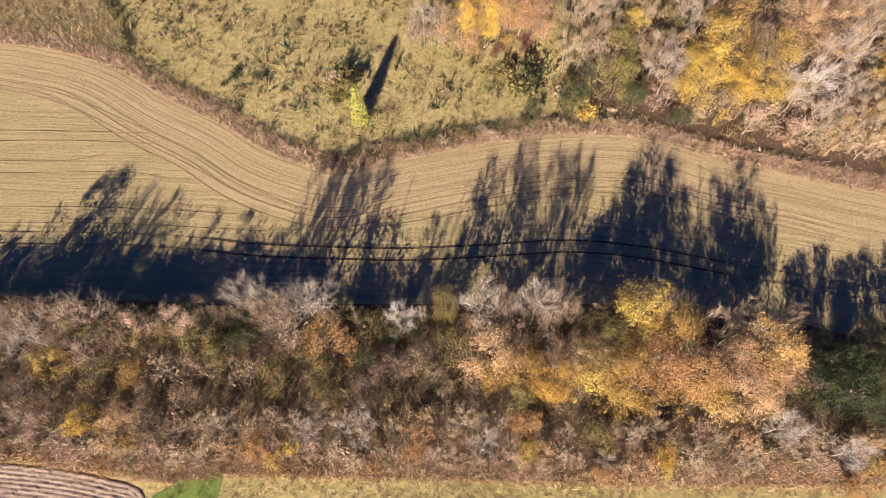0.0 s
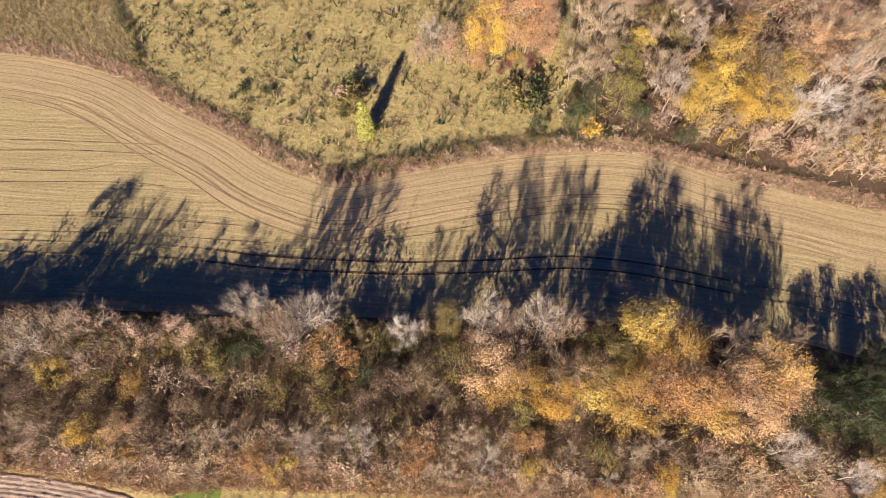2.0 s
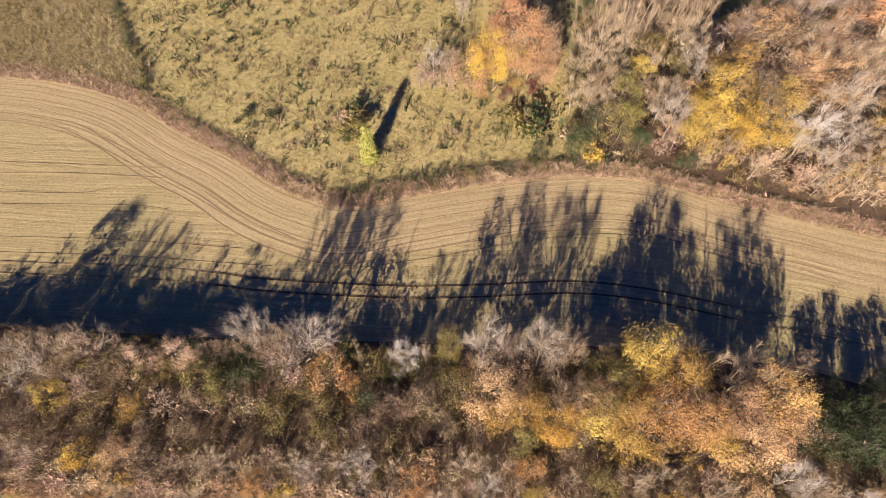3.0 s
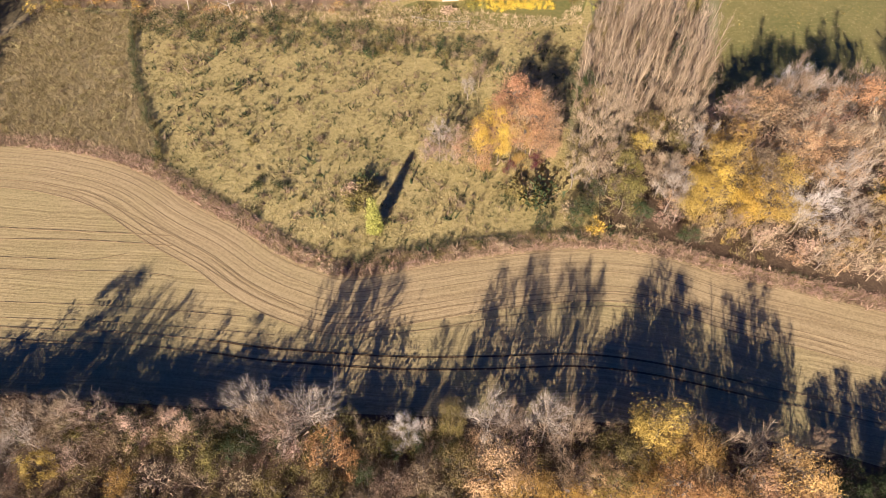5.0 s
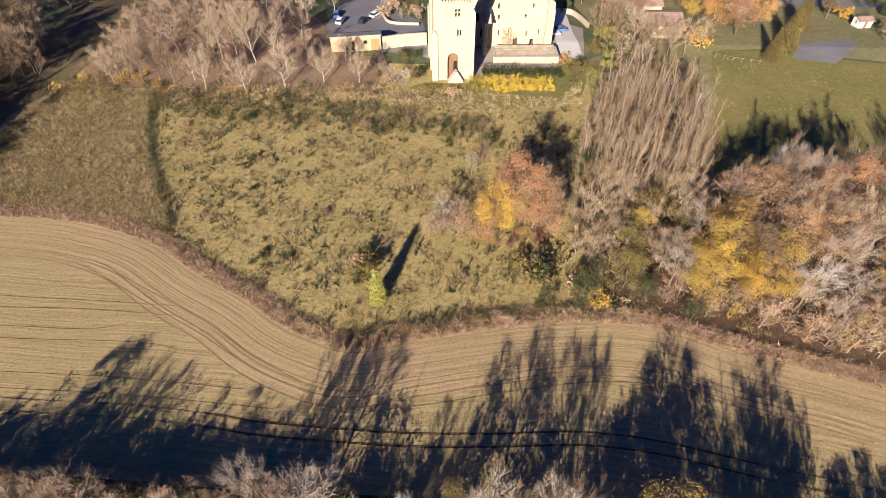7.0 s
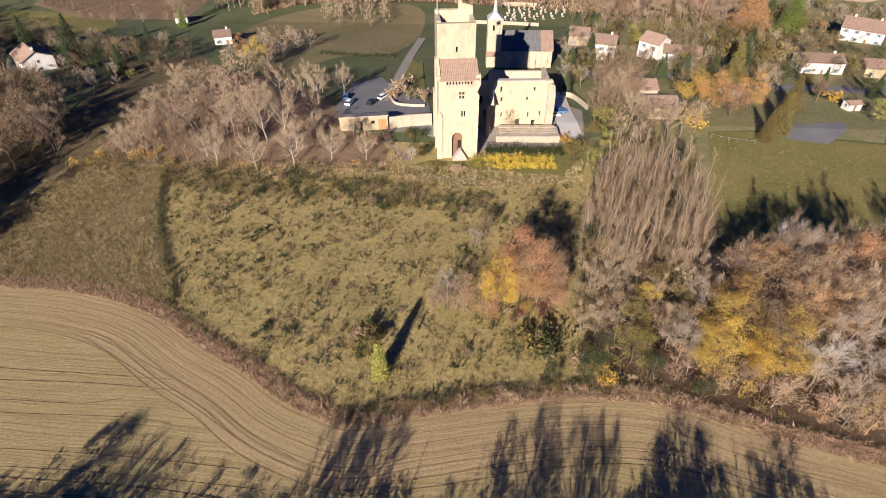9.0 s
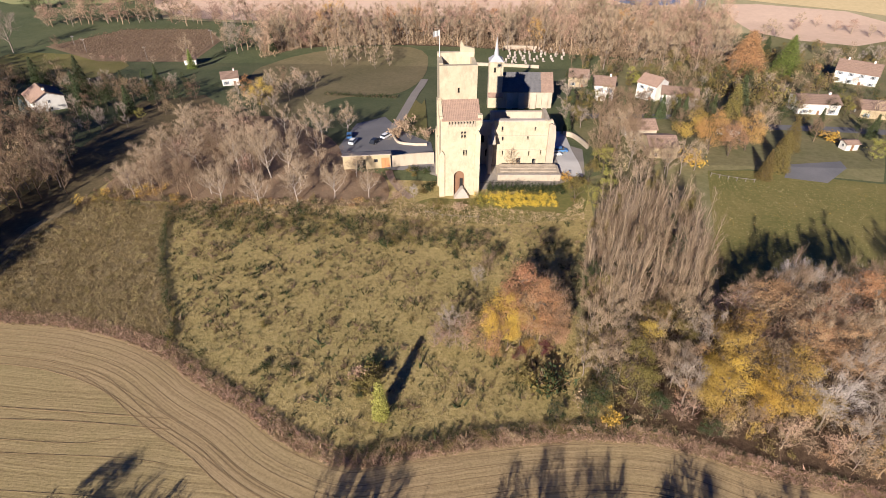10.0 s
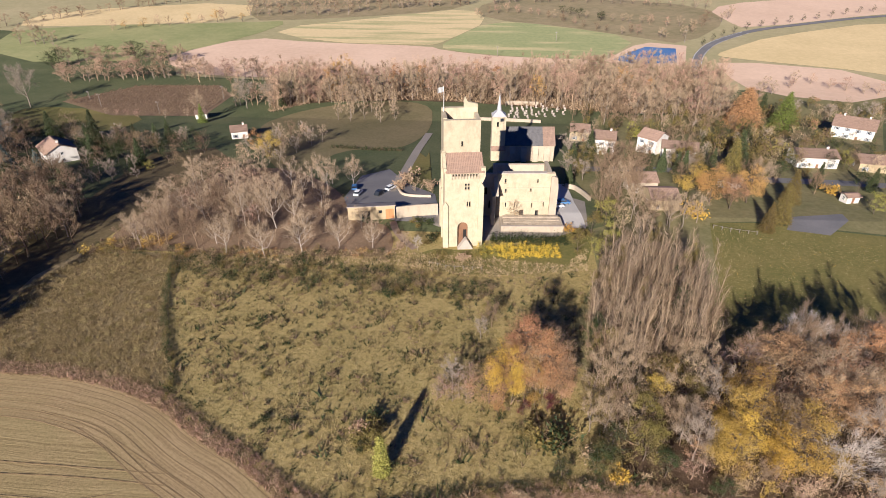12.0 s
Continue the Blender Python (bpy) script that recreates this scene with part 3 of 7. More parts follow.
tagged(ribbon("hill_road", spline([(133.6, 362.4), (141.2, 394.4), (153.2, 424.0), (173.4, 456.2), (209.0, 491.6), (255.6, 518.9),
    (356.4, 563.4)] + [(460, 580)], 3.0), [-3.2, 3.2], [0.25, 0.25], ASPHALT), "grey road curving up the hill", "road", kind="structure")
for side in (-2.9, 2.9):
    tagged(ribbon("road_line", spline([(141.2, 394.4), (153.2, 424.0), (173.4, 456.2), (209.0, 491.6)], 3.0), [side - 0.15, side + 0.15], [0.29, 0.29], WHITE), "white edge line of the hill road", "road marking", kind="structure")
region("hill_scrub", [(-10.8, 582.1), (7.6, 528.9), (59.5, 511.0), (120.3, 469.6), (150.4, 448.1), (210.7, 534.5),
    (211.1, 595.8), (140.7, 641.0), (25.8, 642.2)], HILL_SCRUB, 0.125, "brown scrubby hillside above the pond", "scrub", rounds=1)
region("hill_wood_ground", [(-203.7, 515.8), (-164.9, 520.2), (-79.0, 546.6), (-13.6, 584.8), (-15.5, 653.9), (-249.4, 642.9)], HILL_SCRUB, 0.128, "leaf litter of the hillside wood", "ground", rounds=1)
region("back_wood_floor", [(-106.4, 279.8), (-88.1, 299.3), (-24.4, 305.7), (60.8, 290.7), (124.7, 288.3), (140.1, 349.8),
    (80.3, 365.4), (-16.9, 339.5), (-97.2, 334.2), (-117.9, 314.3)], LITTER, 0.118, "brown leaf litter of the wood behind the castle", "ground", rounds=1)
region("pond_bank", [(82.8, 400.9), (110.3, 442.6), (125.1, 453.6), (149.4, 444.7), (131.9, 387.2), (91.5, 387.6)], FAR_PINK, 0.22, "pale bare bank round the pond", "bank")
region("water", [(88.7, 404.1), (106.1, 426.1), (118.6, 439.7), (139.3, 435.9), (129.4, 396.5), (100.0, 393.5)], WATER, 0.30, "blue water of a farm pond", "pond")

# wheel ruts, pressed in with small berms
RUT_SECTION = ([-0.42, -0.24, -0.12, 0.12, 0.24, 0.42], [0.065, 0.17, 0.075, 0.075, 0.17, 0.065])


def rut(line, width=1.0, mat=RUT):
    off = [o * width for o in RUT_SECTION[0]]
    high = [0.065 + (z - 0.065) * min(1, width * 1.3) for z in RUT_SECTION[1]]
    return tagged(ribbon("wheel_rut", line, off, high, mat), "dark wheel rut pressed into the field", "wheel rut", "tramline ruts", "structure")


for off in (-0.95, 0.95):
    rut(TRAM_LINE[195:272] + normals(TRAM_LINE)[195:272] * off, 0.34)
    rut(TRAM_LINE[60:197] + normals(TRAM_LINE)[60:197] * off, 0.25, DRILL_LINE)
    rut(TRAM_LINE[270:380] + normals(TRAM_LINE)[270:380] * off, 0.25, DRILL_LINE)
for off, a, b in ((7.9, 95, 230), (9.6, 95, 300), (11.3, 120, 300), (4.2, 130, 330), (5.9, 130, 330), (3.0, 100, 185), (6.6, 80, 180), (2.0, 150, 290), (8.6, 200, 320)):
    rut(HEDGE_LINE[a:b] + normals(HEDGE_LINE, 25)[a:b] * off, 0.16 if off != 9.6 and off != 11.3 else 0.24, DRILL_LINE)
for pts, w in (([(-76.9, 56.2), (-71.4, 56.0), (-60.4, 55.8), (-46.7, 55.4)], 0.25), ([(-76.1, 53.8), (-70.7, 53.9), (-59.9, 54.0), (-45.4, 53.4)], 0.25), ([(-74.9, 50.3), (-69.5, 50.2), (-58.9, 50.2), (-52.2, 51.8)], 0.16), ([(-74.0, 48.0), (-68.8, 47.9), (-51.3, 48.1), (-43.2, 47.4)], 0.13),
               ([(-72.0, 42.1), (-66.8, 42.0), (-49.7, 41.8), (-30.8, 40.7)], 0.13), ([(-71.0, 39.4), (-65.9, 39.3), (-49.1, 39.1), (-25.4, 37.8)], 0.13), ([(-74.9, 66.7), (-68.8, 65.5), (-62.6, 63.7), (-57.1, 60.7), (-40.7, 52.4), (-31.7, 46.6),
    (-22.5, 42.1)], 0.2), ([(-74.5, 65.3), (-68.4, 64.1), (-63.1, 61.9), (-51.3, 55.6), (-40.1, 49.7), (-30.5, 44.1),
    (-20.6, 40.2)], 0.2),
               ([(-13.8, 39.2), (-2.0, 41.6), (10.0, 44.6), (22.3, 46.6), (34.3, 45.6), (46.5, 42.1)], 0.18), ([(-13.7, 37.8), (-2.0, 39.9), (9.9, 42.6), (22.1, 44.4), (34.0, 43.6), (46.1, 40.2)], 0.18)):
    rut(spline(pts, 1.0), w, DRILL_LINE)


# ploughed corner: real furrows in arcs
def ploughed():
    line = spline([(-120, 9.5), (-75, 7.4)] + [(-54.8, 5.6), (-47.6, 4.9), (-41.1, 3.8), (-36.6, 2.4)] + [(-35, -2), (-34, -9)], 0.6)
    off = np.arange(0, 16, 0.11)
    high = 0.16 + 0.016 * np.sin(off * 2 * math.pi / 0.52) * (1 + 0.5 * np.sin(off * 0.9))
    ob = ribbon("ploughed_field", line, list(off), list(high), PLOUGH, 10)
    for v in ob.data.vertices:
        v.co.z += 0.10 * noise.noise(Vector((v.co.x * 1.7, v.co.y * 1.7, 0)))
    return tagged(ob, "brown ploughed soil in curved furrows", "field", kind="structure")


ploughed()


# ---- plants ----
def frames_of(d):
    d = d / np.linalg.norm(d, axis=1)[:, None]
    ref = np.where(np.abs(d[:, 2:3]) > 0.9, np.array([[1.0, 0, 0]]), np.array([[0, 0, 1.0]]))
    u = np.cross(d, ref)
    u /= np.linalg.norm(u, axis=1)[:, None]
    return u, np.cross(d, u)


def tubes(segs, sides=4):
    """Tapered limbs: rows of start, end and the two radii."""
    s = np.array(segs)
    p0, p1, r0, r1 = s[:, 0:3], s[:, 3:6], s[:, 6], s[:, 7]
    u, w = frames_of(p1 - p0 + 1e-6)
    ang = np.arange(sides) * 2 * math.pi / sides
    ring = u[:, None, :] * np.cos(ang)[None, :, None] + w[:, None, :] * np.sin(ang)[None, :, None]
    verts = np.concatenate([p0[:, None] + ring * r0[:, None, None], p1[:, None] + ring * r1[:, None, None]], axis=1).reshape(-1, 3)
    base = (np.arange(len(s)) * 2 * sides)[:, None, None]
    j = np.arange(sides)
    quad = np.stack([j, (j + 1) % sides, (j + 1) % sides + sides, j + sides], axis=1)[None]
    return verts, (base + quad).reshape(-1, 4)


def leaf_blades(g, pos, size, out=None, flat=0.5):
    """Small folded leaf sprays: one three-cornered blade each, turned at random."""
    n = len(pos)
    d = g.normal(size=(n, 3))
    if out is not None:
        d = d * (1 - flat) + out * flat * 1.5
    u, w = frames_of(d + 1e-6)
    a = g.uniform(0, 2 * math.pi, n)[:, None]
    e1, e2 = u * np.cos(a) + w * np.sin(a), -u * np.sin(a) + w * np.cos(a)
    s = (size * g.uniform(0.6, 1.4, n))[:, None]
    verts = np.stack([pos - e1 * s * 0.9 - e2 * s * 0.62, pos - e1 * s * 0.9 + e2 * s * 0.62, pos + e1 * s * 1.25], axis=1).reshape(-1, 3)
    return verts, np.arange(3 * n).reshape(-1, 3)


def twig_tris(g, pos, way, length, width):
    """Fine twigs: slender three-cornered blades from a point along a way."""
    n = len(pos)
    way = way + g.normal(size=(n, 3)) * 0.45
    way /= np.linalg.norm(way, axis=1)[:, None]
    u, w = frames_of(way)
    a = g.uniform(0, 2 * math.pi, n)[:, None]
    side = u * np.cos(a) + w * np.sin(a)
    L = (length * g.uniform(0.5, 1.3, n))[:, None]
    verts = np.stack([pos - side * width, pos + side * width, pos + way * L], axis=1).reshape(-1, 3)
    return verts, np.arange(3 * n).reshape(-1, 3)


def skeleton(g, h, spread, clear=0.3, limbs=9, subs=4, upright=0.6, radius=None):
    """Trunk, limbs and branches of a broadleaf tree. Returns the limbs' rows and the branch tips with their ways."""
    r = radius or 0.013 * h
    segs, tips, ways = [], [], []
    lean = g.normal(size=2) * 0.03
    trunk = [np.array([lean[0] * z * 1.0 + 0.12 * math.sin(z), lean[1] * z + 0.1 * math.cos(1.3 * z) - 0.1, z]) for z in np.linspace(-0.2, 0.86 * h, 7)]
    for i in range(6):
        segs.append((*trunk[i], *trunk[i + 1], r * (1 - i / 6.6), r * (1 - (i + 1) / 6.6)))
    tips.append(trunk[-1])
    ways.append(np.array([0, 0, 1.0]))
    for k in range(limbs):
        f = clear + (0.82 - clear) * (k + g.uniform(0, 0.8)) / limbs
        z = f * h
        i = min(5, int(f / 0.86 * 6))
        q = (z - trunk[i][2]) / (trunk[i + 1][2] - trunk[i][2])
        p = trunk[i] * (1 - q) + trunk[i + 1] * q
        az = k * 2.4 + g.uniform(-0.5, 0.5)
        reach = spread * (1.15 - 0.75 * (f - clear) / (1 - clear)) * g.uniform(0.75, 1.15)
        rise = reach * upright * g.uniform(0.7, 1.3) + 0.12 * h * (1 - f)
        lr = r * (0.5 - 0.35 * f)
        prev, pts = p, []
        for s in (0.35, 0.7, 1.0):
            pt = p + np.array([math.cos(az) * reach * s ** 0.85, math.sin(az) * reach * s ** 0.85, rise * s ** 1.25]) + g.normal(size=3) * 0.06 * reach
            segs.append((*prev, *pt, lr * (1.25 - 0.9 * s + 0.2), lr * (1.1 - s + 0.1)))
            pts.append((prev, pt))
            prev = pt
        tips.append(prev)
        ways.append(pts[-1][1] - pts[-1][0])
        for j in range(subs):
            a, b = pts[min(2, 1 + j % 2)] if j else pts[0]
            s0 = a + (b - a) * g.uniform(0.2, 0.9)
            d = (b - a) / np.linalg.norm(b - a)
            d = d + g.normal(size=3) * 0.55 + np.array([0, 0, 0.25])
            d /= np.linalg.norm(d)
            e = s0 + d * reach * g.uniform(0.3, 0.55)
            segs.append((*s0, *e, lr * 0.42, lr * 0.12))
            tips.append(e)
            ways.append(d)
            tips.append((s0 + e) / 2)
            ways.append(d)
    ways = np.array(ways)
    return segs, np.array(tips), ways / np.linalg.norm(ways, axis=1)[:, None]


def two_meshes(name, segs, verts, faces, bark, mat, sides=4):
    v, f = tubes(segs, sides)
    wood = arrays_mesh("trunk", v, f)
    wood.materials.append(bark)
    crown = arrays_mesh(name, verts, faces)
    crown.materials.append(mat)
    return wood, crown


def bare_tree(seed, h=12, spread=3.2, twig="grey", clear=0.2, limbs=12, subs=5, upright=0.9, twigs=13, length=1.3, width=0.022, sides=4, bark=None):
    g = np.random.default_rng(seed)
    segs, tips, ways = skeleton(g, h, spread, clear, limbs, subs, upright, 0.016 * h)
    pos = np.repeat(tips, twigs, axis=0) + g.normal(size=(len(tips) * twigs, 3)) * 0.28
    way = np.repeat(ways, twigs, axis=0) + np.array([0, 0, 0.25])
    v, f = twig_tris(g, pos, way, length, width)
    bark = bark or ("limb" if twig in ("grey", "beige", "ash") else "grey" if twig == "white" else twig)
    return two_meshes("crown", segs, v, f, TWIG[bark], TWIG[twig], sides)


def poplar(seed, h=18, twig="brown", bark="beige", limbs=22, twigs=4, width=0.017):
    """A slender stem, often forked, with steep short branches all the way up and a haze of fine twigs."""
    g = np.random.default_rng(seed)
    segs, tips, ways = [], [], []
    for stem in range(2):
        lean, off = g.normal(size=2) * 0.06, g.normal(size=2) * 0.5 * stem
        top = h * (1 - 0.22 * stem)
        at = lambda z: np.array([off[0] + lean[0] * z + 0.15 * math.sin(0.5 * z + seed), off[1] + lean[1] * z + 0.15 * math.cos(0.4 * z), z])
        zs = np.linspace(-0.2, top, 8)
        for i in range(7):
            segs.append((*at(zs[i]), *at(zs[i + 1]), 0.0105 * h * (1 - i / 8.6), 0.0105 * h * (1 - (i + 1) / 8.6)))
        for k in range(limbs):
            f = 0.16 + 0.8 * (k + g.uniform(0, 1)) / limbs
            p, az = at(f * top), k * 2.4 + g.uniform(-0.6, 0.6)
            reach = h * (0.17 - 0.115 * f) * g.uniform(0.6, 1.25)
            out = np.array([math.cos(az) * 0.55, math.sin(az) * 0.55, 0.83])
            mid = p + out * reach * 0.55
            end = mid + (out * np.array([0.6, 0.6, 1.1]) + g.normal(size=3) * 0.12) * reach * 0.6
            segs.append((*p, *mid, 0.0034 * h, 0.0024 * h))
            segs.append((*mid, *end, 0.0024 * h, 0.0009 * h))
            tips += [mid, 0.5 * (mid + end), end]
            ways += [out, out, out]
    ways = np.array(ways) / np.linalg.norm(ways, axis=1)[:, None]
    pos = np.repeat(np.array(tips), twigs, axis=0)
    pos = pos + g.normal(size=pos.shape) * 0.2
    v, f = twig_tris(g, pos, np.repeat(ways, twigs, axis=0), 0.055 * h, width)
    return two_meshes("crown", segs, v, f, TWIG[bark], TWIG[twig], 3)


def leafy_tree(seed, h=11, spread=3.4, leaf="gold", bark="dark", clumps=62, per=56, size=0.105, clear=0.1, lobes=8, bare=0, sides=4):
    """A crown of several lobes, each set round with clumps of small leaves, on a limbed trunk; bare: fine twigs that show at each tip."""
    g = np.random.default_rng(seed)
    segs, tips, ways = skeleton(g, h, spread * 0.85, clear, 9, 3, 0.75, 0.014 * h)
    hz = h * (1 - clear) / 2
    d = g.normal(size=(lobes, 3)) * np.array([1, 1, 0.8])
    d[0] = (0.1, 0.1, 1.0)
    d /= np.linalg.norm(d, axis=1)[:, None]
    lobe = d * g.uniform(0.42, 0.72, lobes)[:, None] * np.array([spread, spread, hz]) + np.array([0, 0, h * clear + hz])
    wide = spread * g.uniform(0.34, 0.56, lobes)
    pick = g.integers(0, lobes, clumps)
    way = g.normal(size=(clumps, 3)) + d[pick] * 0.7
    way /= np.linalg.norm(way, axis=1)[:, None]
    c = lobe[pick] + way * (wide[pick] * g.uniform(0.75, 1.08, clumps))[:, None] * np.array([1, 1, 1.05])
    c[:, 2] = np.clip(c[:, 2], 0.05 * h, None)
    cr = spread * g.uniform(0.07, 0.15, clumps)
    each = np.maximum(3, (per * g.uniform(0.35, 1.65, clumps))).astype(int)
    pos = np.repeat(c, each, axis=0)
    pos = pos + g.normal(size=pos.shape) * np.repeat(cr, each)[:, None] * np.array([1.15, 1.15, 0.8])
    out = pos - np.repeat(lobe[pick], each, axis=0)
    out /= np.linalg.norm(out, axis=1)[:, None] + 1e-6
    v, f = leaf_blades(g, pos, size, out, 0.45)
    # larger blades deep in the crown, bark-coloured as painted inner shade
    deep = np.repeat(lobe, 6 if per > 22 else 3, axis=0)
    deep = deep + g.normal(size=deep.shape) * np.repeat(wide, len(deep) // lobes)[:, None] * 0.36
    v1, f1 = leaf_blades(g, deep, 0.075 * spread)
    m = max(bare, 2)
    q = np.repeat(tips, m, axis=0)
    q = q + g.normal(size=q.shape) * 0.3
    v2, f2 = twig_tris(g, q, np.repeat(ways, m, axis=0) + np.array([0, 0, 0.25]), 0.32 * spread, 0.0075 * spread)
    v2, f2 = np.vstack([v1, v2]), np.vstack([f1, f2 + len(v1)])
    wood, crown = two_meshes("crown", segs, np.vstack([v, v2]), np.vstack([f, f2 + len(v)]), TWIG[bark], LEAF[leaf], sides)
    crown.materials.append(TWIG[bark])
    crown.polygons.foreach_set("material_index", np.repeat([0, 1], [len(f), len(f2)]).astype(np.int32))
    return wood, crown


def fir_tree(seed, h=12, spread=3.0, leaf="fir", tiers=16, per=14, size=0.34, power=0.85):
    """A conifer: a straight stem with whorls of drooping sprays."""
    g = np.random.default_rng(seed)
    segs = [(0, 0, -0.2, 0, 0, h * 0.97, 0.018 * h, 0.02)]
    pos, out = [], []
    for i in range(tiers):
        f = i / tiers
        z, r = h * (0.06 + 0.92 * f), spread * (1 - f) ** power
        n = max(5, int(per * (1 - 0.6 * f)))
        for k in range(n):
            az = 2 * math.pi * k / n + g.uniform(-0.3, 0.3) + i
            rr = r * g.uniform(0.8, 1.1)
            if k % 3 == 0:
                segs.append((0, 0, z, rr * 0.9 * math.cos(az), rr * 0.9 * math.sin(az), z - 0.15 * rr, 0.05, 0.015))
            m = 4 + int(9 * rr / spread)
            s = g.uniform(0.2, 1.0, m) ** 0.7
            p = np.column_stack([np.cos(az) * rr * s, np.sin(az) * rr * s, z - 0.22 * rr * s]) + g.normal(size=(m, 3)) * 0.16
            pos.append(p)
            out.append(np.tile([math.cos(az) * 0.5, math.sin(az) * 0.5, 0.8], (m, 1)))
    v, f = leaf_blades(g, np.vstack(pos), size, np.vstack(out), 0.5)
    return two_meshes("crown", segs, v, f, TWIG["dark"], LEAF[leaf])


def shrub(seed, h=1.6, spread=1.4, leaf="olive", count=300, size=0.14, bark="brown"):
    g = np.random.default_rng(seed)
    segs = [(0, 0, -0.1, *(g.normal(size=2) * spread * 0.45), h * g.uniform(0.6, 0.95), 0.035, 0.01) for _ in range(9)]
    c = g.normal(size=(12, 3)) * np.array([spread * 0.42, spread * 0.42, h * 0.18]) + np.array([0, 0, h * 0.5])
    pos = np.repeat(c, count // 12, axis=0)
    pos = pos + g.normal(size=pos.shape) * np.array([spread * 0.22, spread * 0.22, h * 0.17])
    pos[:, 2] = np.abs(pos[:, 2])
    v, f = leaf_blades(g, pos, size)
    return two_meshes("crown", segs, v, f, TWIG[bark], LEAF[leaf])


# species: builder, its settings, words for the label
SPECIES = {}
for nm, col, words in (("gold", "gold", "golden-leaved"), ("yellow", "yellow", "bright yellow"), ("orange", "orange", "orange autumn"),
                       ("peach", "peach", "pale peach-leaved"), ("rust", "rust", "rust-red autumn"), ("brown", "brown", "brown-leaved"),
                       ("olive", "olive", "olive-green"), ("green", "green", "dark green ivy-clad"), ("lime", "lime", "yellow-green"),
                       ("purple", "purple", "dark purple"), ("pink", "pink", "pinkish dry-leaved")):
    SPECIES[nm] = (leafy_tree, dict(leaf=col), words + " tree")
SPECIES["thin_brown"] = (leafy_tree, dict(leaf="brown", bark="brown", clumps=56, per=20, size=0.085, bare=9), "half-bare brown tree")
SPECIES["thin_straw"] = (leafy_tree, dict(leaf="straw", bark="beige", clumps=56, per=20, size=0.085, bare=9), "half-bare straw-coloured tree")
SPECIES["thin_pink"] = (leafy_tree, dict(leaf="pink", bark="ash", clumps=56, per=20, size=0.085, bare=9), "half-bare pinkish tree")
SPECIES["bare_grey"] = (bare_tree, dict(twig="grey"), "bare grey twiggy tree")
SPECIES["bare_beige"] = (bare_tree, dict(twig="beige"), "bare beige twiggy tree")
SPECIES["bare_brown"] = (bare_tree, dict(twig="brown"), "bare brown twiggy tree")
SPECIES["bare_white"] = (bare_tree, dict(twig="white", limbs=14, subs=6, twigs=12, width=0.016), "bare white-branched tree")
SPECIES["tall_bare"] = (poplar, dict(twig="ash", bark="beige"), "tall slender bare tree")
SPECIES["tall_brown"] = (poplar, dict(twig="brown", bark="beige"), "tall slender brown tree")
SPECIES["orchard"] = (bare_tree, dict(twig="beige", h=9, spread=3.1, clear=0.22, limbs=14, subs=7, upright=1.15, twigs=14, length=1.0, width=0.017, bark="white"), "bare round-headed tree")
SPECIES["far_bare"] = (bare_tree, dict(twig="beige", h=13, spread=3.0, clear=0.06, limbs=7, subs=2, upright=1.3, twigs=17, length=1.8, width=0.036, sides=3), "distant bare beige tree")
SPECIES["far_brown"] = (bare_tree, dict(twig="brown", h=13, spread=3.0, clear=0.06, limbs=7, subs=2, upright=1.3, twigs=17, length=1.8, width=0.036, sides=3), "distant bare brown tree")
SPECIES["far_orange"] = (leafy_tree, dict(leaf="orange", bark="dark", h=12, spread=3.4, clumps=34, per=14, size=0.19, sides=3), "distant orange autumn tree")
SPECIES["far_straw"] = (leafy_tree, dict(leaf="straw", bark="beige", h=12, spread=3.4, clumps=34, per=14, size=0.19, sides=3, bare=6), "distant straw-coloured half-bare tree")
SPECIES["far_pink"] = (leafy_tree, dict(leaf="pink", bark="beige", h=13, spread=3.2, clumps=30, per=12, size=0.16, bare=8, sides=3), "distant pinkish half-bare tree")
SPECIES["far_green"] = (leafy_tree, dict(leaf="green", bark="dark", h=12, spread=3.4, clumps=34, per=14, size=0.19, sides=3), "distant dark green tree")
SPECIES["fir"] = (fir_tree, dict(tiers=22, per=20, size=0.22), "dark green conifer")
SPECIES["blue_fir"] = (fir_tree, dict(leaf="blue_fir", spread=4.2, tiers=20, per=20, size=0.24), "blue-grey cedar")
SPECIES["bright_fir"] = (fir_tree, dict(leaf="bright_fir", spread=3.2, tiers=34, per=40, size=0.12), "bright green pointed conifer")
SPECIES["rust_cone"] = (fir_tree, dict(leaf="rust", spread=3.2, tiers=34, per=42, size=0.12, power=0.62), "rust-brown cone-shaped larch")
SPECIES["olive_fir"] = (fir_tree, dict(leaf="olive", spread=3.2, tiers=26, per=26, size=0.16, power=0.75), "olive-green feathery conifer")
SPECIES["column"] = (fir_tree, dict(leaf="lime", h=8, spread=1.35, tiers=32, per=16, size=0.13, power=0.4), "yellow-green columnar tree")
for nm, col in (("olive", "olive"), ("brown", "brown"), ("green", "green"), ("straw", "straw"), ("yellow", "yellow"), ("pink", "pink"), ("purple", "purple"), ("orange", "orange"), ("dry", "dry_grass")):
    SPECIES["shrub_" + nm] = (shrub, dict(leaf=col), {"straw": "straw-coloured", "pink": "pinkish dry", "dry": "dry grassy"}.get(nm, nm) + " low rounded shrub")

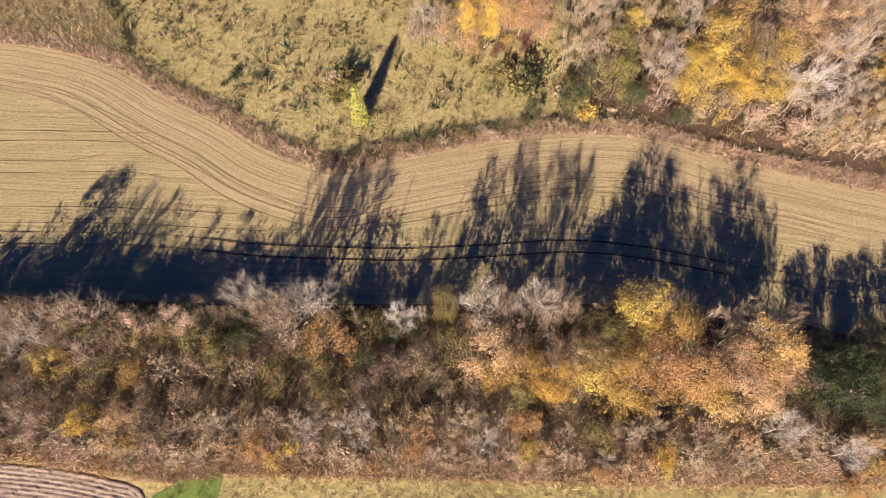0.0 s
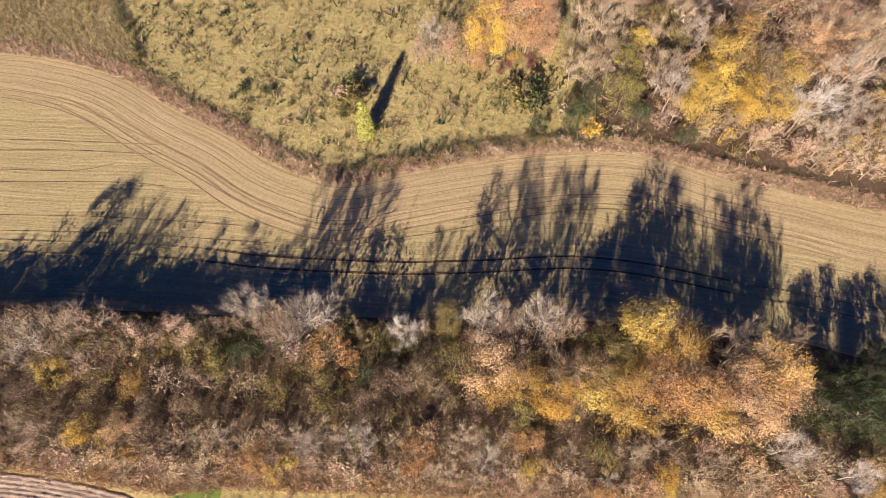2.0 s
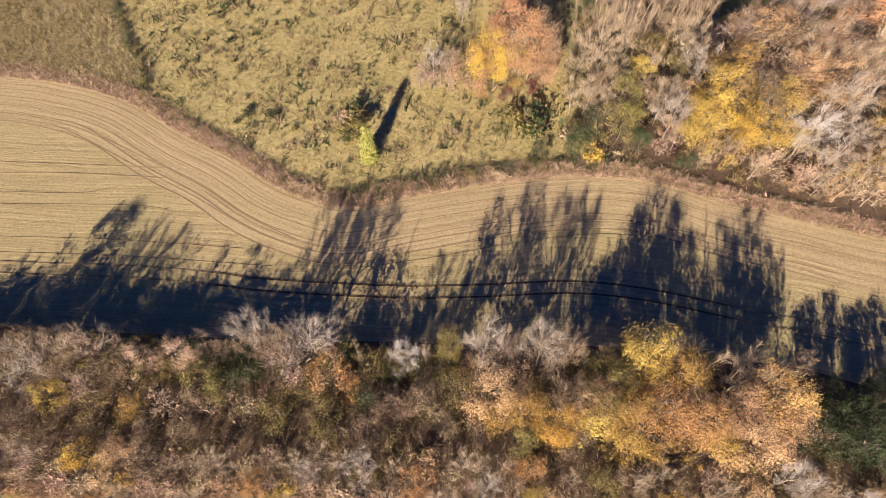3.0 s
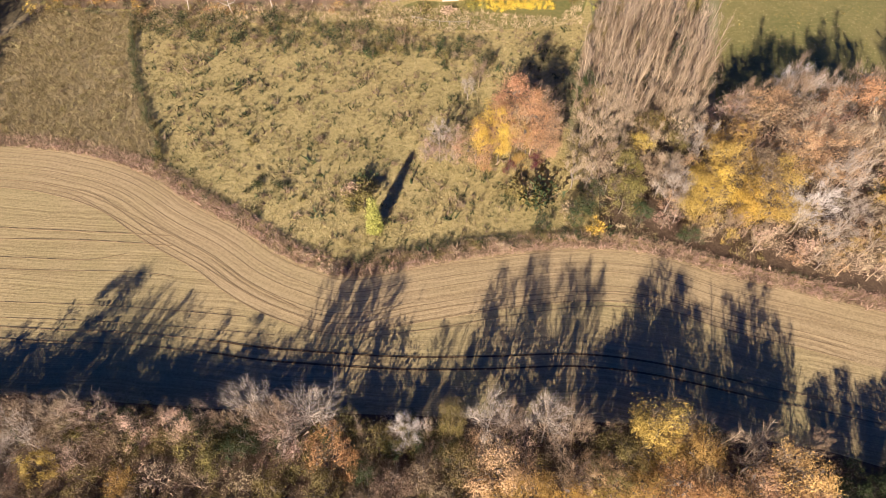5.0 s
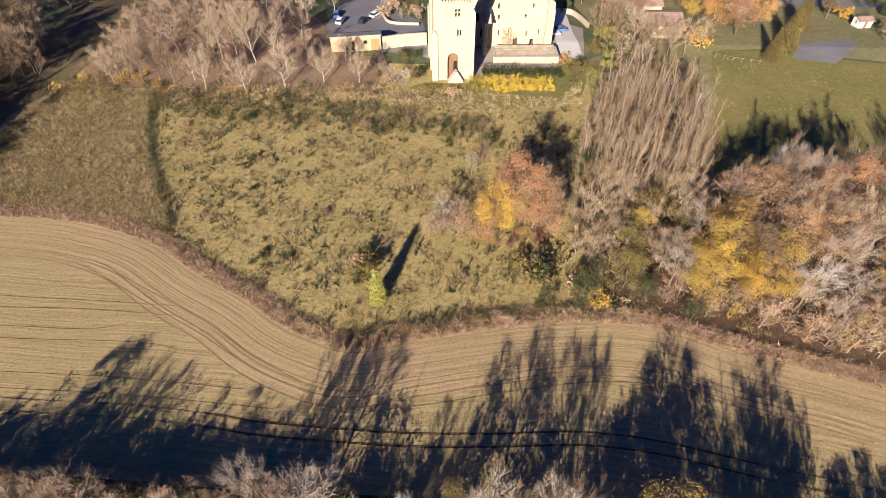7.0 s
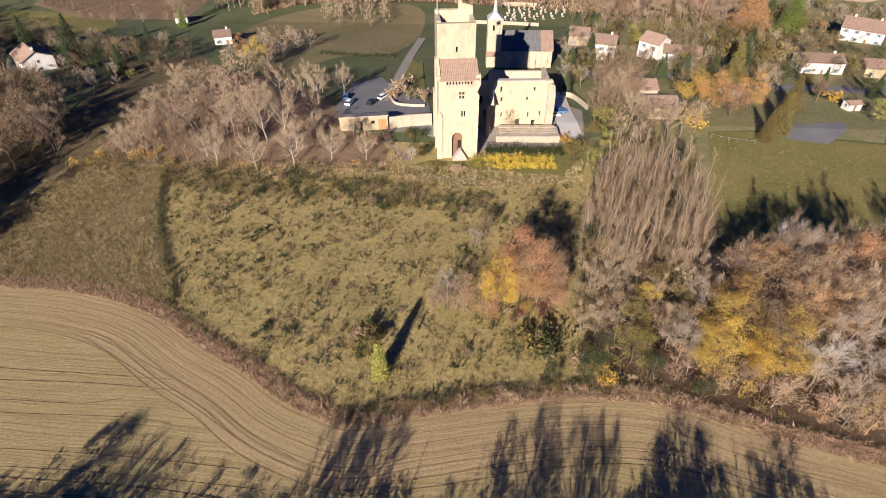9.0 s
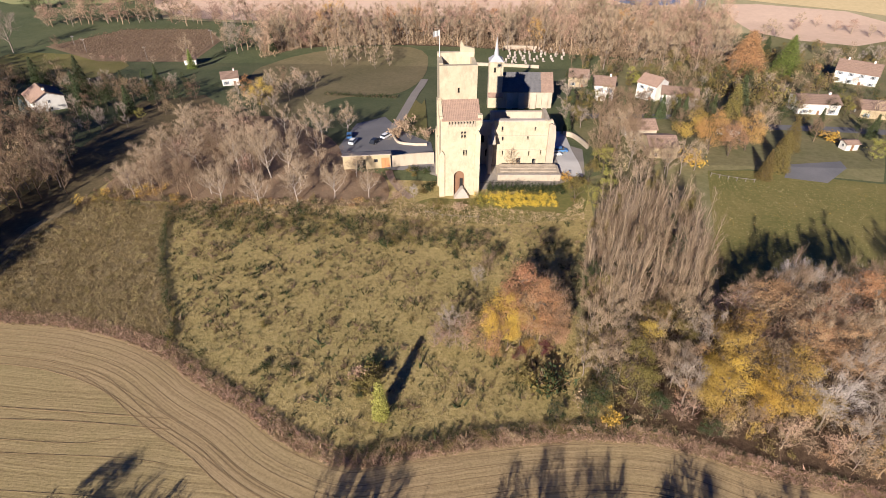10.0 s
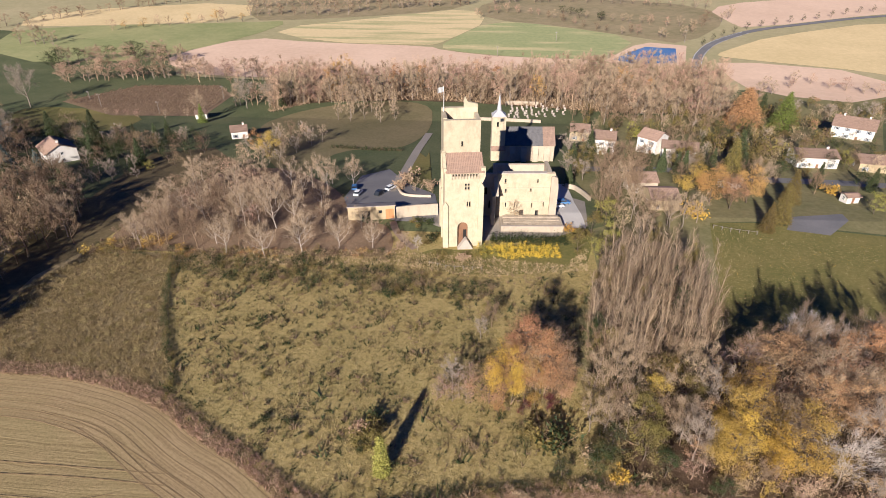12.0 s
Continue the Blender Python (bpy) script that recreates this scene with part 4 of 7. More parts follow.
# lighter forms of the same for growth that is joined
for nm in list(SPECIES):
    builder, settings, words = SPECIES[nm]
    if builder is leafy_tree and not nm.startswith("far"):
        SPECIES["big_" + nm] = (builder, dict(settings, clumps=120, per=int(settings.get("per", 56) * 1.45), size=settings.get("size", 0.105) * 0.7, lobes=13), words)
        SPECIES["lite_" + nm] = (builder, dict(settings, clumps=34, per=max(8, settings.get("per", 56) // 2), size=settings.get("size", 0.105) * 1.3, bare=settings.get("bare", 0) // 2, sides=3), words)
    elif builder is shrub:
        SPECIES["lite_" + nm] = (builder, dict(settings, count=168, size=0.115), words)
    elif builder is bare_tree and not nm.startswith("far"):
        SPECIES["lite_" + nm] = (builder, dict(settings, limbs=9, subs=4, twigs=11, width=0.03, sides=3), words)

VARIANTS, BUILT, HEIGHT, BULK = 3, {}, {}, {}


def as_arrays(me):
    v = np.empty(len(me.vertices) * 3, np.float32)
    me.vertices.foreach_get("co", v)
    f = np.empty(len(me.loops), np.int32)
    me.loops.foreach_get("vertex_index", f)
    return v.reshape(-1, 3), f.reshape(len(me.polygons), -1)


def plant(kind, x, y, h, place, turn=None, wide=1.0, bulk=None):
    """Plants one tree or shrub of a kind, h metres tall; with bulk, as a piece of one joined growth."""
    if bulk and "lite_" + kind in SPECIES:
        kind = "lite_" + kind
    elif h > 10.4 and "big_" + kind in SPECIES:
        kind = "big_" + kind
    builder, settings, words = SPECIES[kind]
    v = int(rng.integers(0, VARIANTS))
    key = (kind, v)
    if key not in BUILT:
        BUILT[key] = builder(abs(hash_of(kind)) + 17 * v, **settings)
        HEIGHT[key] = max(p.co.z for p in BUILT[key][1].vertices)
    wood, crown = BUILT[key]
    s = h * (1 - terrain(x, y) / 75 if y < 300 else 1.1) / HEIGHT[key]
    turn = rng.uniform(0, 360) if turn is None else turn
    w = s * wide * rng.uniform(0.92, 1.1)
    if bulk:
        c, q = math.cos(radians(turn)) * w, math.sin(radians(turn)) * w
        m = np.array([[c, -q, 0], [q, c, 0], [0, 0, s]], np.float32)
        tone = rng.random()
        for me in (wood, crown):
            co, f = as_arrays(me)
            BULK.setdefault(bulk, []).append((co @ m.T + np.array([x, y, terrain(x, y)], np.float32), f, me.materials[0], tone))
        return None
    low = kind.startswith("shrub")
    ob = thing("shrub" if low else "tree", pose(x, y, terrain(x, y), 0, 0, turn) @ Matrix.Diagonal((w, w, s, 1)), words + " " + place,
               "shrub" if low else "tree", ("shrubs " if low else "trees ") + place)
    put("trunk" if not low else "stem", wood, None, ob)
    put("crown", crown, None, ob)
    return ob


def join_bulk(name, label, category):
    """All pieces of one growth as ONE mesh of kind stuff."""
    pieces = BULK.pop(name)
    mats = []
    for pc in pieces:
        if pc[2] not in mats:
            mats.append(pc[2])
    start, loops, sizes, index = 0, [], [], []
    for co, f, mat, tone in pieces:
        loops.append((f + start).ravel())
        sizes.append(np.full(len(f), f.shape[1]))
        index.append(np.full(len(f), mats.index(mat)))
        start += len(co)
    co, loops, sizes, index = np.concatenate([pc[0] for pc in pieces]), np.concatenate(loops), np.concatenate(sizes), np.concatenate(index)
    me = bpy.data.meshes.new(name)
    me.vertices.add(len(co))
    me.vertices.foreach_set("co", co.astype(np.float32).ravel())
    me.loops.add(len(loops))
    me.loops.foreach_set("vertex_index", loops.astype(np.int32))
    me.polygons.add(len(sizes))
    me.polygons.foreach_set("loop_start", np.concatenate([[0], np.cumsum(sizes)[:-1]]).astype(np.int32))
    me.polygons.foreach_set("material_index", index.astype(np.int32))
    tone = me.attributes.new("tone", "FLOAT", "POINT")
    tone.data.foreach_set("value", np.concatenate([np.full(len(pc[0]), pc[3]) for pc in pieces]).astype(np.float32))
    for m in mats:
        me.materials.append(m)
    me.update(calc_edges=True)
    return tagged(new(name, me), label, category, kind="stuff")


def hash_of(text):
    return sum((i + 3) * ord(c) for i, c in enumerate(text))


def inside(x, y, poly):
    hit, j = False, len(poly) - 1
    for i in range(len(poly)):
        (xi, yi), (xj, yj) = poly[i], poly[j]
        if (yi > y) != (yj > y) and x < (xj - xi) * (y - yi) / (yj - yi) + xi:
            hit = not hit
        j = i
    return hit


def inside_many(x, y, poly):
    p = np.array(poly)
    hit = np.zeros(len(x), bool)
    for (xi, yi), (xj, yj) in zip(p, np.roll(p, 1, axis=0)):
        if yi != yj:
            hit ^= ((yi > y) != (yj > y)) & (x < (xj - xi) * (y - yi) / (yj - yi) + xi)
    return hit


def scatter(poly, gap, tries, taken=()):
    """Random places in a polygon, no two nearer than gap."""
    xs, ys = [p[0] for p in poly], [p[1] for p in poly]
    got, keep = [], list(taken)
    for _ in range(tries):
        x, y = rng.uniform(min(xs), max(xs)), rng.uniform(min(ys), max(ys))
        if inside(x, y, poly) and all((x - a) ** 2 + (y - b) ** 2 > gap * gap for a, b in keep):
            got.append((x, y))
            keep.append((x, y))
    return got


def grove(poly, gap, tries, kinds, weights, low, high, place, taken=(), wide=1.0, bulk=None):
    for x, y in scatter(poly, gap, tries, taken):
        plant(kinds[int(rng.choice(len(kinds), p=np.array(weights) / sum(weights)))], x, y, rng.uniform(low, high), place, wide=wide, bulk=bulk)


# ---- the tree belt under the camera ----
BELT = "in the tree belt"
north_row = [(24.7, 22.8, 15.5, "gold"), (28.0, 21.2, 14.5, "gold"), (20.2, 19.0, 12, "olive"), (25.6, 15.5, 13.5, "orange"), (29.6, 14.8, 14, "orange"), (33.6, 16.4, 14.5, "peach"),
    (38.2, 17.2, 15, "orange"), (35.4, 13.9, 12.5, "peach"), (31.6, 12.3, 10, "gold"), (13.2, 15.0, 11, "yellow"), (7.8, 16.5, 11, "gold"), (5.7, 18.9, 13, "peach"),
    (9.6, 13.1, 8, "olive"), (17.2, 14.8, 10, "gold"), (21.2, 13.1, 9, "gold"), (15.4, 18.5, 11, "thin_brown"), (4.6, 23.2, 14.5, "bare_grey"), (12.0, 23.6, 14, "bare_grey"),
    (22.6, 16.2, 12, "gold"), (17.8, 17.6, 11, "peach"), (39.6, 15.2, 12, "peach")]
north_row += [(-5.2, 22.4, 9, "bare_white"), (-23.3, 24.3, 14, "bare_grey"), (-16.9, 23.9, 13, "bare_grey"), (-19.9, 22.0, 11, "thin_pink"), (-13.7, 19.8, 10, "orange"), (-33.8, 22.8, 9, "pink"),
    (-39.0, 22.0, 9, "pink"), (-44.4, 22.8, 10, "thin_pink"), (-48.0, 22.8, 11, "bare_beige"), (-52.7, 20.5, 10, "bare_grey"), (-50.3, 17.3, 7, "gold"), (-38.9, 16.3, 7, "gold"),
    (-30.6, 16.3, 8, "thin_brown"), (-20.9, 15.9, 8, "olive"), (-14.8, 16.3, 8, "olive"), (-10.0, 17.7, 7, "green"), (-3.1, 18.4, 8, "brown"), (-6.5, 17.0, 8, "brown"),
    (1.1, 18.4, 10, "olive"), (44.7, 14.2, 9, "green")]
north_row += [(49.1, 13.1, 9, "green"), (52.0, 15.8, 8, "green"), (-26.0, 20.1, 7, "green"), (-28.6, 18.6, 7, "olive"), (-46.4, 18.6, 8, "thin_pink"), (-36.8, 13.7, 6, "brown"),
    (-9.3, 14.4, 7, "brown"), (-14.7, 13.7, 7, "olive"), (37.0, 20.6, 12, "bare_beige"), (-0.3, 15.1, 7, "brown"), (4.2, 13.7, 6, "brown"),
    (25.8, 13.1, 8, "gold"), (15.6, 13.7, 7, "brown"), (-52.8, 14.4, 6, "brown"), (-31.8, 13.1, 6, "brown")]
south_row = [(-44.5, 10.5, 6.5, "yellow"), (-50.1, 10.1, 7, "thin_pink"), (-39.4, 10.4, 7, "peach"), (-35.9, 10.1, 7, "brown"), (-27.5, 9.7, 7, "bare_beige"), (-22.8, 7.5, 6, "orange"),
    (-16.0, 8.8, 7, "bare_grey"), (-9.7, 10.1, 7, "bare_grey"), (-3.3, 7.8, 6.5, "orange"), (5.0, 7.8, 7, "bare_grey"), (10.5, 9.4, 7, "orange"), (9.9, 6.6, 5, "gold"),
    (18.4, 8.8, 7, "olive"), (26.1, 6.6, 6, "yellow"), (40.6, 9.4, 8, "bare_white"), (48.1, 6.6, 8, "bare_white"), (49.3, 2.8, 5, "orange"), (19.1, 3.8, 4, "orange"),
    (31.0, 4.7, 5, "thin_straw"), (23.0, 8.5, 6, "bare_beige")]
for x, y, h, k in north_row + south_row:
    plant(k, x, y, h, BELT, wide=0.75 if h > 13.5 else 1.0)
plant("olive", 0.4, 24.0, 13.5, BELT, wide=0.55)
taken = [(r[0], r[1]) for r in north_row + south_row]
NORTH = [(-110, 17.5), (-62, 15.8), (0, 15.8), (43, 14.5), (43, 23.4), (25, 24), (-30, 24), (-62, 25.5), (-110, 27)]
SOUTH = [(-110, 9), (-60, 8), (-45, 7), (-34, 5.5), (-25, 5.8), (0, 5.0), (30, 4.4), (60, 4.2), (110, -10), (110, -4), (60, 8), (0, 10.6), (-60, 10.8), (-110, 12.6)]
grove([p for p in NORTH], 3.3, 2600, ["thin_brown", "brown", "bare_brown", "olive", "thin_pink", "bare_grey", "thin_straw", "green"], [4, 4, 2, 4, 2, 1, 1, 2], 5.5, 8.5, BELT, taken, bulk="belt_growth")
grove([p for p in SOUTH], 1.9, 5000, ["thin_straw", "thin_brown", "bare_beige", "thin_pink", "bare_grey", "gold", "peach"], [9, 1, 5, 5, 1.5, 1.8, 5], 4.2, 6.4, BELT, taken, bulk="belt_growth")
# trees of the northern edge, as tall as their shadows on the field are long
SHADE = Vector((-SUN_WAY.x, -SUN_WAY.y)).normalized()
RATIO = SUN_WAY.z / math.hypot(SUN_WAY.x, SUN_WAY.y)


def edge_trees(tips, edge, kind, wide, place):
    for x, y in tips:
        far = (y - edge(x)) / SHADE.y
        plant(kind, x - SHADE.x * far, edge(x), far * RATIO, place, wide=wide)


belt_edge = lambda x: 23.0 - 0.03 * max(0, x - 45) ** 1.3
edge_trees([(-49.1, 51.6), (-50.6, 45.6), (-52.7, 36.9)], belt_edge, "brown", 0.8, BELT)
edge_trees([(-44.1, 49.7), (-34.9, 39.9), (-31.5, 39.5), (-24.7, 39.5), (-38.1, 38.8), (-44.4, 40.7),
    (-57.4, 36.0), (-62.0, 35.1)], belt_edge, "thin_brown", 0.8, BELT)
edge_trees([(-12.1, 54.9), (-15.8, 48.7), (16.0, 55.1), (24.1, 56.8), (19.4, 48.7)], belt_edge, "bare_brown", 0.62, BELT)
edge_trees([(-20.2, 45.1), (-6.4, 51.3), (-3.4, 49.7), (4.5, 49.5), (8.4, 48.7), (-0.3, 39.7),
    (-7.0, 38.8)], belt_edge, "tall_bare", 0.6, BELT)
edge_trees([(32.9, 53.4), (37.3, 52.7), (41.5, 51.3), (45.7, 49.9)], belt_edge, "tall_brown", 1.1, BELT)
edge_trees([(34.1, 49.7), (26.1, 45.6), (50.3, 44.6)], belt_edge, "bare_brown", 0.6, BELT)
edge_trees([(58.9, 35.1), (65.1, 36.9), (61.4, 32.4)], belt_edge, "green", 0.9, BELT)
for x in np.concatenate([np.arange(-72, -20, 1.1), np.arange(-20, 2, 1.6), np.arange(62, 80, 1.8)]):
    for back in (0, 1.1, 2.2):
        plant(("olive", "brown", "green")[int(rng.choice(3, p=(0.35, 0.4, 0.25)))], x, belt_edge(x) + 0.6 - back + rng.uniform(-0.6, 0.6), rng.uniform(4.8, 6.8) * (1.0 if x < -20 else 0.8), BELT, bulk="belt_growth")
for x, y, h in ((50, 17, 8.5), (54, 15, 9), (58, 13, 9), (62, 12, 8), (52, 12.5, 7.5), (57, 17.5, 8), (48, 14, 7), (47, 17.5, 8), (45.5, 15, 7), (50, 14.5, 8), (55, 11.5, 7), (60, 16, 8.5), (65, 14, 8), (53.5, 18.5, 7), (48, 20, 6.5)):
    plant("green", x, y, h, BELT)
grove([(x, y - 0.5) for x, y in BELT_NORTH if -120 < x < 120] + [(110, 6), (62, 17), (25, 21), (-62, 22), (-110, 25)], 1.6, 1200, ["shrub_brown", "shrub_olive", "shrub_straw"], [3, 2, 2], 1.0, 2.2, BELT, bulk="undergrowth")
grove([(-66, 8), (-34, 6), (30, 5), (66, 5), (66, 18), (40, 24), (-66, 26)], 1.9, 2500, ["shrub_brown", "shrub_olive", "shrub_pink"], [4, 2, 1], 0.8, 1.8, BELT, bulk="undergrowth")
grove([(-60, 6.5), (-34, 4), (-25, 5), (30, 3.6), (60, 3.4), (60, 5), (30, 5.6), (-25, 7), (-60, 9)], 1.5, 900, ["shrub_straw", "shrub_pink", "shrub_orange", "shrub_brown"], [4, 3, 1, 2], 0.9, 2.0, BELT, bulk="undergrowth")

# ---- the wood east of the meadow ----
WOOD = "in the wood beside the meadow"
features = [(44.0, 66.7, 13, "gold"), (39.6, 60.4, 10, "gold"), (51.0, 62.2, 12, "gold"), (47.5, 61.0, 10, "yellow"), (41.6, 64.2, 11, "yellow"), (59.8, 86.3, 13, "bare_white"), (48.5, 79.4, 12, "thin_pink"),
    (68.6, 79.3, 15, "rust"), (60.5, 74.6, 13, "rust"), (62.0, 65.0, 12, "bare_grey"), (55.2, 59.4, 11, "bare_white"), (46.2, 72.2, 12.5, "gold"), (22.5, 62.5, 7, "green"),
    (27.7, 62.8, 8, "olive"), (28.3, 68.7, 9, "olive"), (35.6, 63.3, 10, "bare_grey"), (30.3, 59.8, 6, "green"), (14.4, 58.7, 4, "green"), (41.1, 72.0, 11, "bare_grey"),
    (55.8, 70.5, 12, "peach"), (62.4, 69.7, 12, "peach")]
features += [(31.5, 73.7, 8, "gold"), (19.7, 59.9, 4, "green"), (37.4, 56.1, 5, "green"), (34.9, 67.6, 9, "bare_beige"), (48.9, 66.2, 12, "brown"), (54.2, 80.9, 13, "peach"),
    (67.2, 83.2, 14, "bare_grey")]
for x, y, h, k in features:
    plant(k, x, y, h * 1.1, WOOD, wide=1.15)
taken = [(r[0], r[1]) for r in features]
WOOD_EDGE = [(20, 60), (30, 59), (44, 55), (54, 52.5), (70, 48), (110, 38), (120, 60), (110, 86), (80, 87), (52, 88), (40, 84), (24, 76), (18, 66)]
grove(WOOD_EDGE, 4.2, 2500, ["bare_grey", "bare_beige", "thin_straw", "peach", "gold", "bare_brown", "thin_pink"], [4, 5, 4, 2, 1.5, 1, 2], 6.5, 10, WOOD, taken, bulk="wood_growth")
grove(WOOD_EDGE, 2.4, 1500, ["shrub_olive", "shrub_brown", "shrub_straw", "shrub_green"], [3, 3, 3, 1], 1.2, 2.6, WOOD, bulk="wood_brush")
grove([(33, 59.5), (44, 55.6), (54, 53), (70, 48.6), (92, 43), (94, 51), (72, 57), (56, 62), (46, 64), (36, 66)], 2.3, 1500, ["thin_pink", "peach", "thin_straw", "bare_beige", "gold"], [4, 3, 4, 3, 2.5], 3.5, 6.5, WOOD, bulk="wood_growth", wide=1.2)
plant("shrub_yellow", 23.6, 59.0, 2.2, WOOD)
# tall grove
POPLARS = [(23.0, 84.0), (32.0, 80.6), (46.0, 87.7), (50.5, 102.6), (50.0, 115.7), (44.0, 121.0),
    (32.4, 118.0), (25.2, 100.5)]
for x, y in scatter(POPLARS, 2.15, 4000):
    plant("tall_brown" if rng.random() < 0.55 else "tall_bare", x, y, rng.uniform(12, 18.5), "in the tall grove by the lawn", bulk="grove_growth" if y > 92 else None)
grove([(20, 70), (26, 65), (37, 66), (42, 78), (44, 86), (26, 88), (21, 80)], 2.8, 900, ["bare_beige", "thin_straw", "bare_brown", "olive"], [5, 2, 2, 2], 6.5, 10.5, WOOD, bulk="wood_growth")
grove(POPLARS, 3.4, 900, ["bare_brown", "bare_beige", "thin_brown"], [4, 4, 1], 7, 13, "in the tall grove by the lawn", bulk="grove_growth", wide=0.8)
for x, y in scatter(POPLARS, 8, 60):
    plant("green" if rng.random() < 0.5 else "olive", x, y, rng.uniform(9, 15), "in the tall grove by the lawn", wide=0.45)
grove(POPLARS, 2.6, 700, ["shrub_olive", "shrub_brown", "shrub_green"], [3, 3, 2], 1.5, 3, "in the tall grove by the lawn", bulk="wood_brush")
edge_trees([(70.1, 124.8), (79.0, 121.0), (86.8, 129.2), (97.0, 122.0), (101.7, 128.8)], lambda x: 84.0, "bare_brown", 0.8, WOOD)
edge_trees([(61.7, 114.9), (88.8, 121.6), (73.9, 119.4), (82.8, 117.5)], lambda x: 85.0, "bare_brown", 0.7, WOOD)
for x in np.arange(54, 112, 3.0):
    for back in (0, 4.0):
        plant(("brown", "bare_brown", "bare_beige", "thin_pink")[int(rng.integers(4))], x + rng.uniform(-1, 1), 77 - 0.08 * (x - 54) - back, rng.uniform(13, 16), WOOD, bulk="wood_growth", wide=0.9)
edge_trees([(118, 124), (126, 122)], lambda x: 84.0, "brown", 0.9, WOOD)
for (x, y), h in zip([(30.7, 121.6), (30.9, 136.0), (35.9, 142.8), (25.9, 126.8), (34.4, 130.2)], (9, 8, 10, 7, 9)):
    plant("lime" if h > 8 else "olive", x, y, h, "beside the garden")

# ---- the meadow ----
ON_MEADOW = "on the rough meadow"
for x, y, h, k, w in [(3.4, 73.4, 11.5, "peach", 0.95), (5.6, 73.5, 14.5, "yellow", 0.8), (7.3, 74.2, 12.5, "yellow", 0.6), (10.3, 77.5, 17.5, "rust", 1.05), (12.6, 76.6, 16, "rust", 0.9), (14.4, 75.2, 13.5, "peach", 0.9), (9.6, 74.6, 11, "gold", 0.9), (13.2, 76.2, 15.5, "thin_brown", 0.95), (11.4, 75.4, 13, "thin_straw", 0.8),
    (15.9, 74.5, 10, "peach", 0.9), (13.5, 72.2, 4.5, "purple", 1.2), (9.2, 71.4, 4, "purple", 1.2), (11.2, 71.8, 5.5, "gold", 0.8), (4.8, 70.9, 4, "orange", 0.9), (8.2, 76.4, 14.5, "peach", 0.7)]:
    plant(k, x, y, h, "in a clump on the meadow", wide=w)
for x, y, h, k in [(-3.4, 76.6, 8, "bare_grey"), (-5.8, 73.9, 5, "thin_pink"), (-3.2, 73.5, 5, "thin_pink"), (-0.7, 73.2, 5, "thin_pink"), (-4.8, 75.0, 5.5, "thin_pink"), (-2.1, 75.2, 6, "thin_pink"),
    (-0.3, 76.8, 7, "thin_pink"), (1.7, 91.4, 6, "bare_grey"), (4.0, 95.2, 7, "bare_brown")]:
    plant(k, x, y, h, "in a clump on the meadow")
plant("column", -13.3, 57.8, 8.4, ON_MEADOW)
plant("olive", -15.5, 62.3, 4.6, ON_MEADOW, wide=1.1)
plant("green", -17.3, 61.7, 2.6, ON_MEADOW, wide=1.2)
for x, y, h, k in [(-17.5, 62.8, 2.6, "shrub_olive"), (-16.5, 65.2, 3.0, "shrub_olive"), (-18.6, 66.3, 2.0, "shrub_pink"), (-16.1, 68.3, 2.5, "shrub_green"), (-35.1, 66.7, 1.6, "shrub_green"), (-30.5, 67.0, 1.7, "shrub_green"),
    (-26.7, 63.9, 1, "shrub_olive"), (-38.5, 77.5, 1.2, "shrub_olive"), (-45.6, 81.8, 1.2, "shrub_brown"), (-25.8, 78.3, 1.6, "shrub_brown"), (-19.0, 105.1, 2.6, "shrub_green"), (-22.0, 107.1, 2.6, "shrub_brown"),
    (-17.2, 106.3, 2, "shrub_olive"), (-3.4, 101.8, 1.6, "shrub_green"), (-1.0, 105.1, 1.8, "shrub_brown"), (12.2, 65.9, 3.5, "shrub_olive"), (14.4, 64.9, 4, "shrub_green"), (0.5, 63.4, 1.5, "shrub_brown")]:
    plant(k, x, y, h, ON_MEADOW)
MEADOW_POLY = [tuple(p) for p in HEDGE_LINE[::6] if -56 < p[0] < 22] + [(20, 66), (18, 76), (24, 84), (26, 112), (0, 114), (-72, 118), (-66, 96), (-60, 84)]
grove(MEADOW_POLY, 2.0, 520, ["shrub_olive", "shrub_brown", "shrub_green"], [2, 2, 4], 0.5, 1.2, ON_MEADOW, bulk="meadow_brush")
grove([(-76.0, 118.7), (-30.7, 117.6), (5.4, 111.2), (7.8, 102.5), (-25.7, 105.7), (-47.1, 106.6),
    (-71.7, 109.8)], 1.4, 1100, ["shrub_olive", "shrub_brown", "shrub_green"], [1, 1, 5], 0.9, 2.3, ON_MEADOW, bulk="meadow_brush")
SCRUB = [(-91.0, 77.6), (-79.5, 77.6), (-67.4, 76.1), (-55.7, 72.4), (-61.9, 87.2), (-70.7, 102.8),
    (-76.0, 117.3), (-97.7, 120.1), (-103.9, 105.3), (-103.7, 94.1)]
grove(SCRUB, 1.5, 1800, ["shrub_dry", "shrub_olive", "shrub_brown"], [5, 3, 1], 0.5, 1.1, "in the dry scrub", bulk="scrub_brush")
# line of bushes along the path at the edge of the scrub
for x, y in spline([(-54.0, 71.1), (-57.5, 79.0), (-63.3, 88.9), (-70.2, 102.8), (-76.0, 118.7)], 0.9):
    plant("shrub_green" if rng.random() < 0.8 else "shrub_olive", x + rng.uniform(-0.4, 0.4), y, rng.uniform(1.1, 1.9), "in the dry scrub", bulk="scrub_brush", wide=0.8)

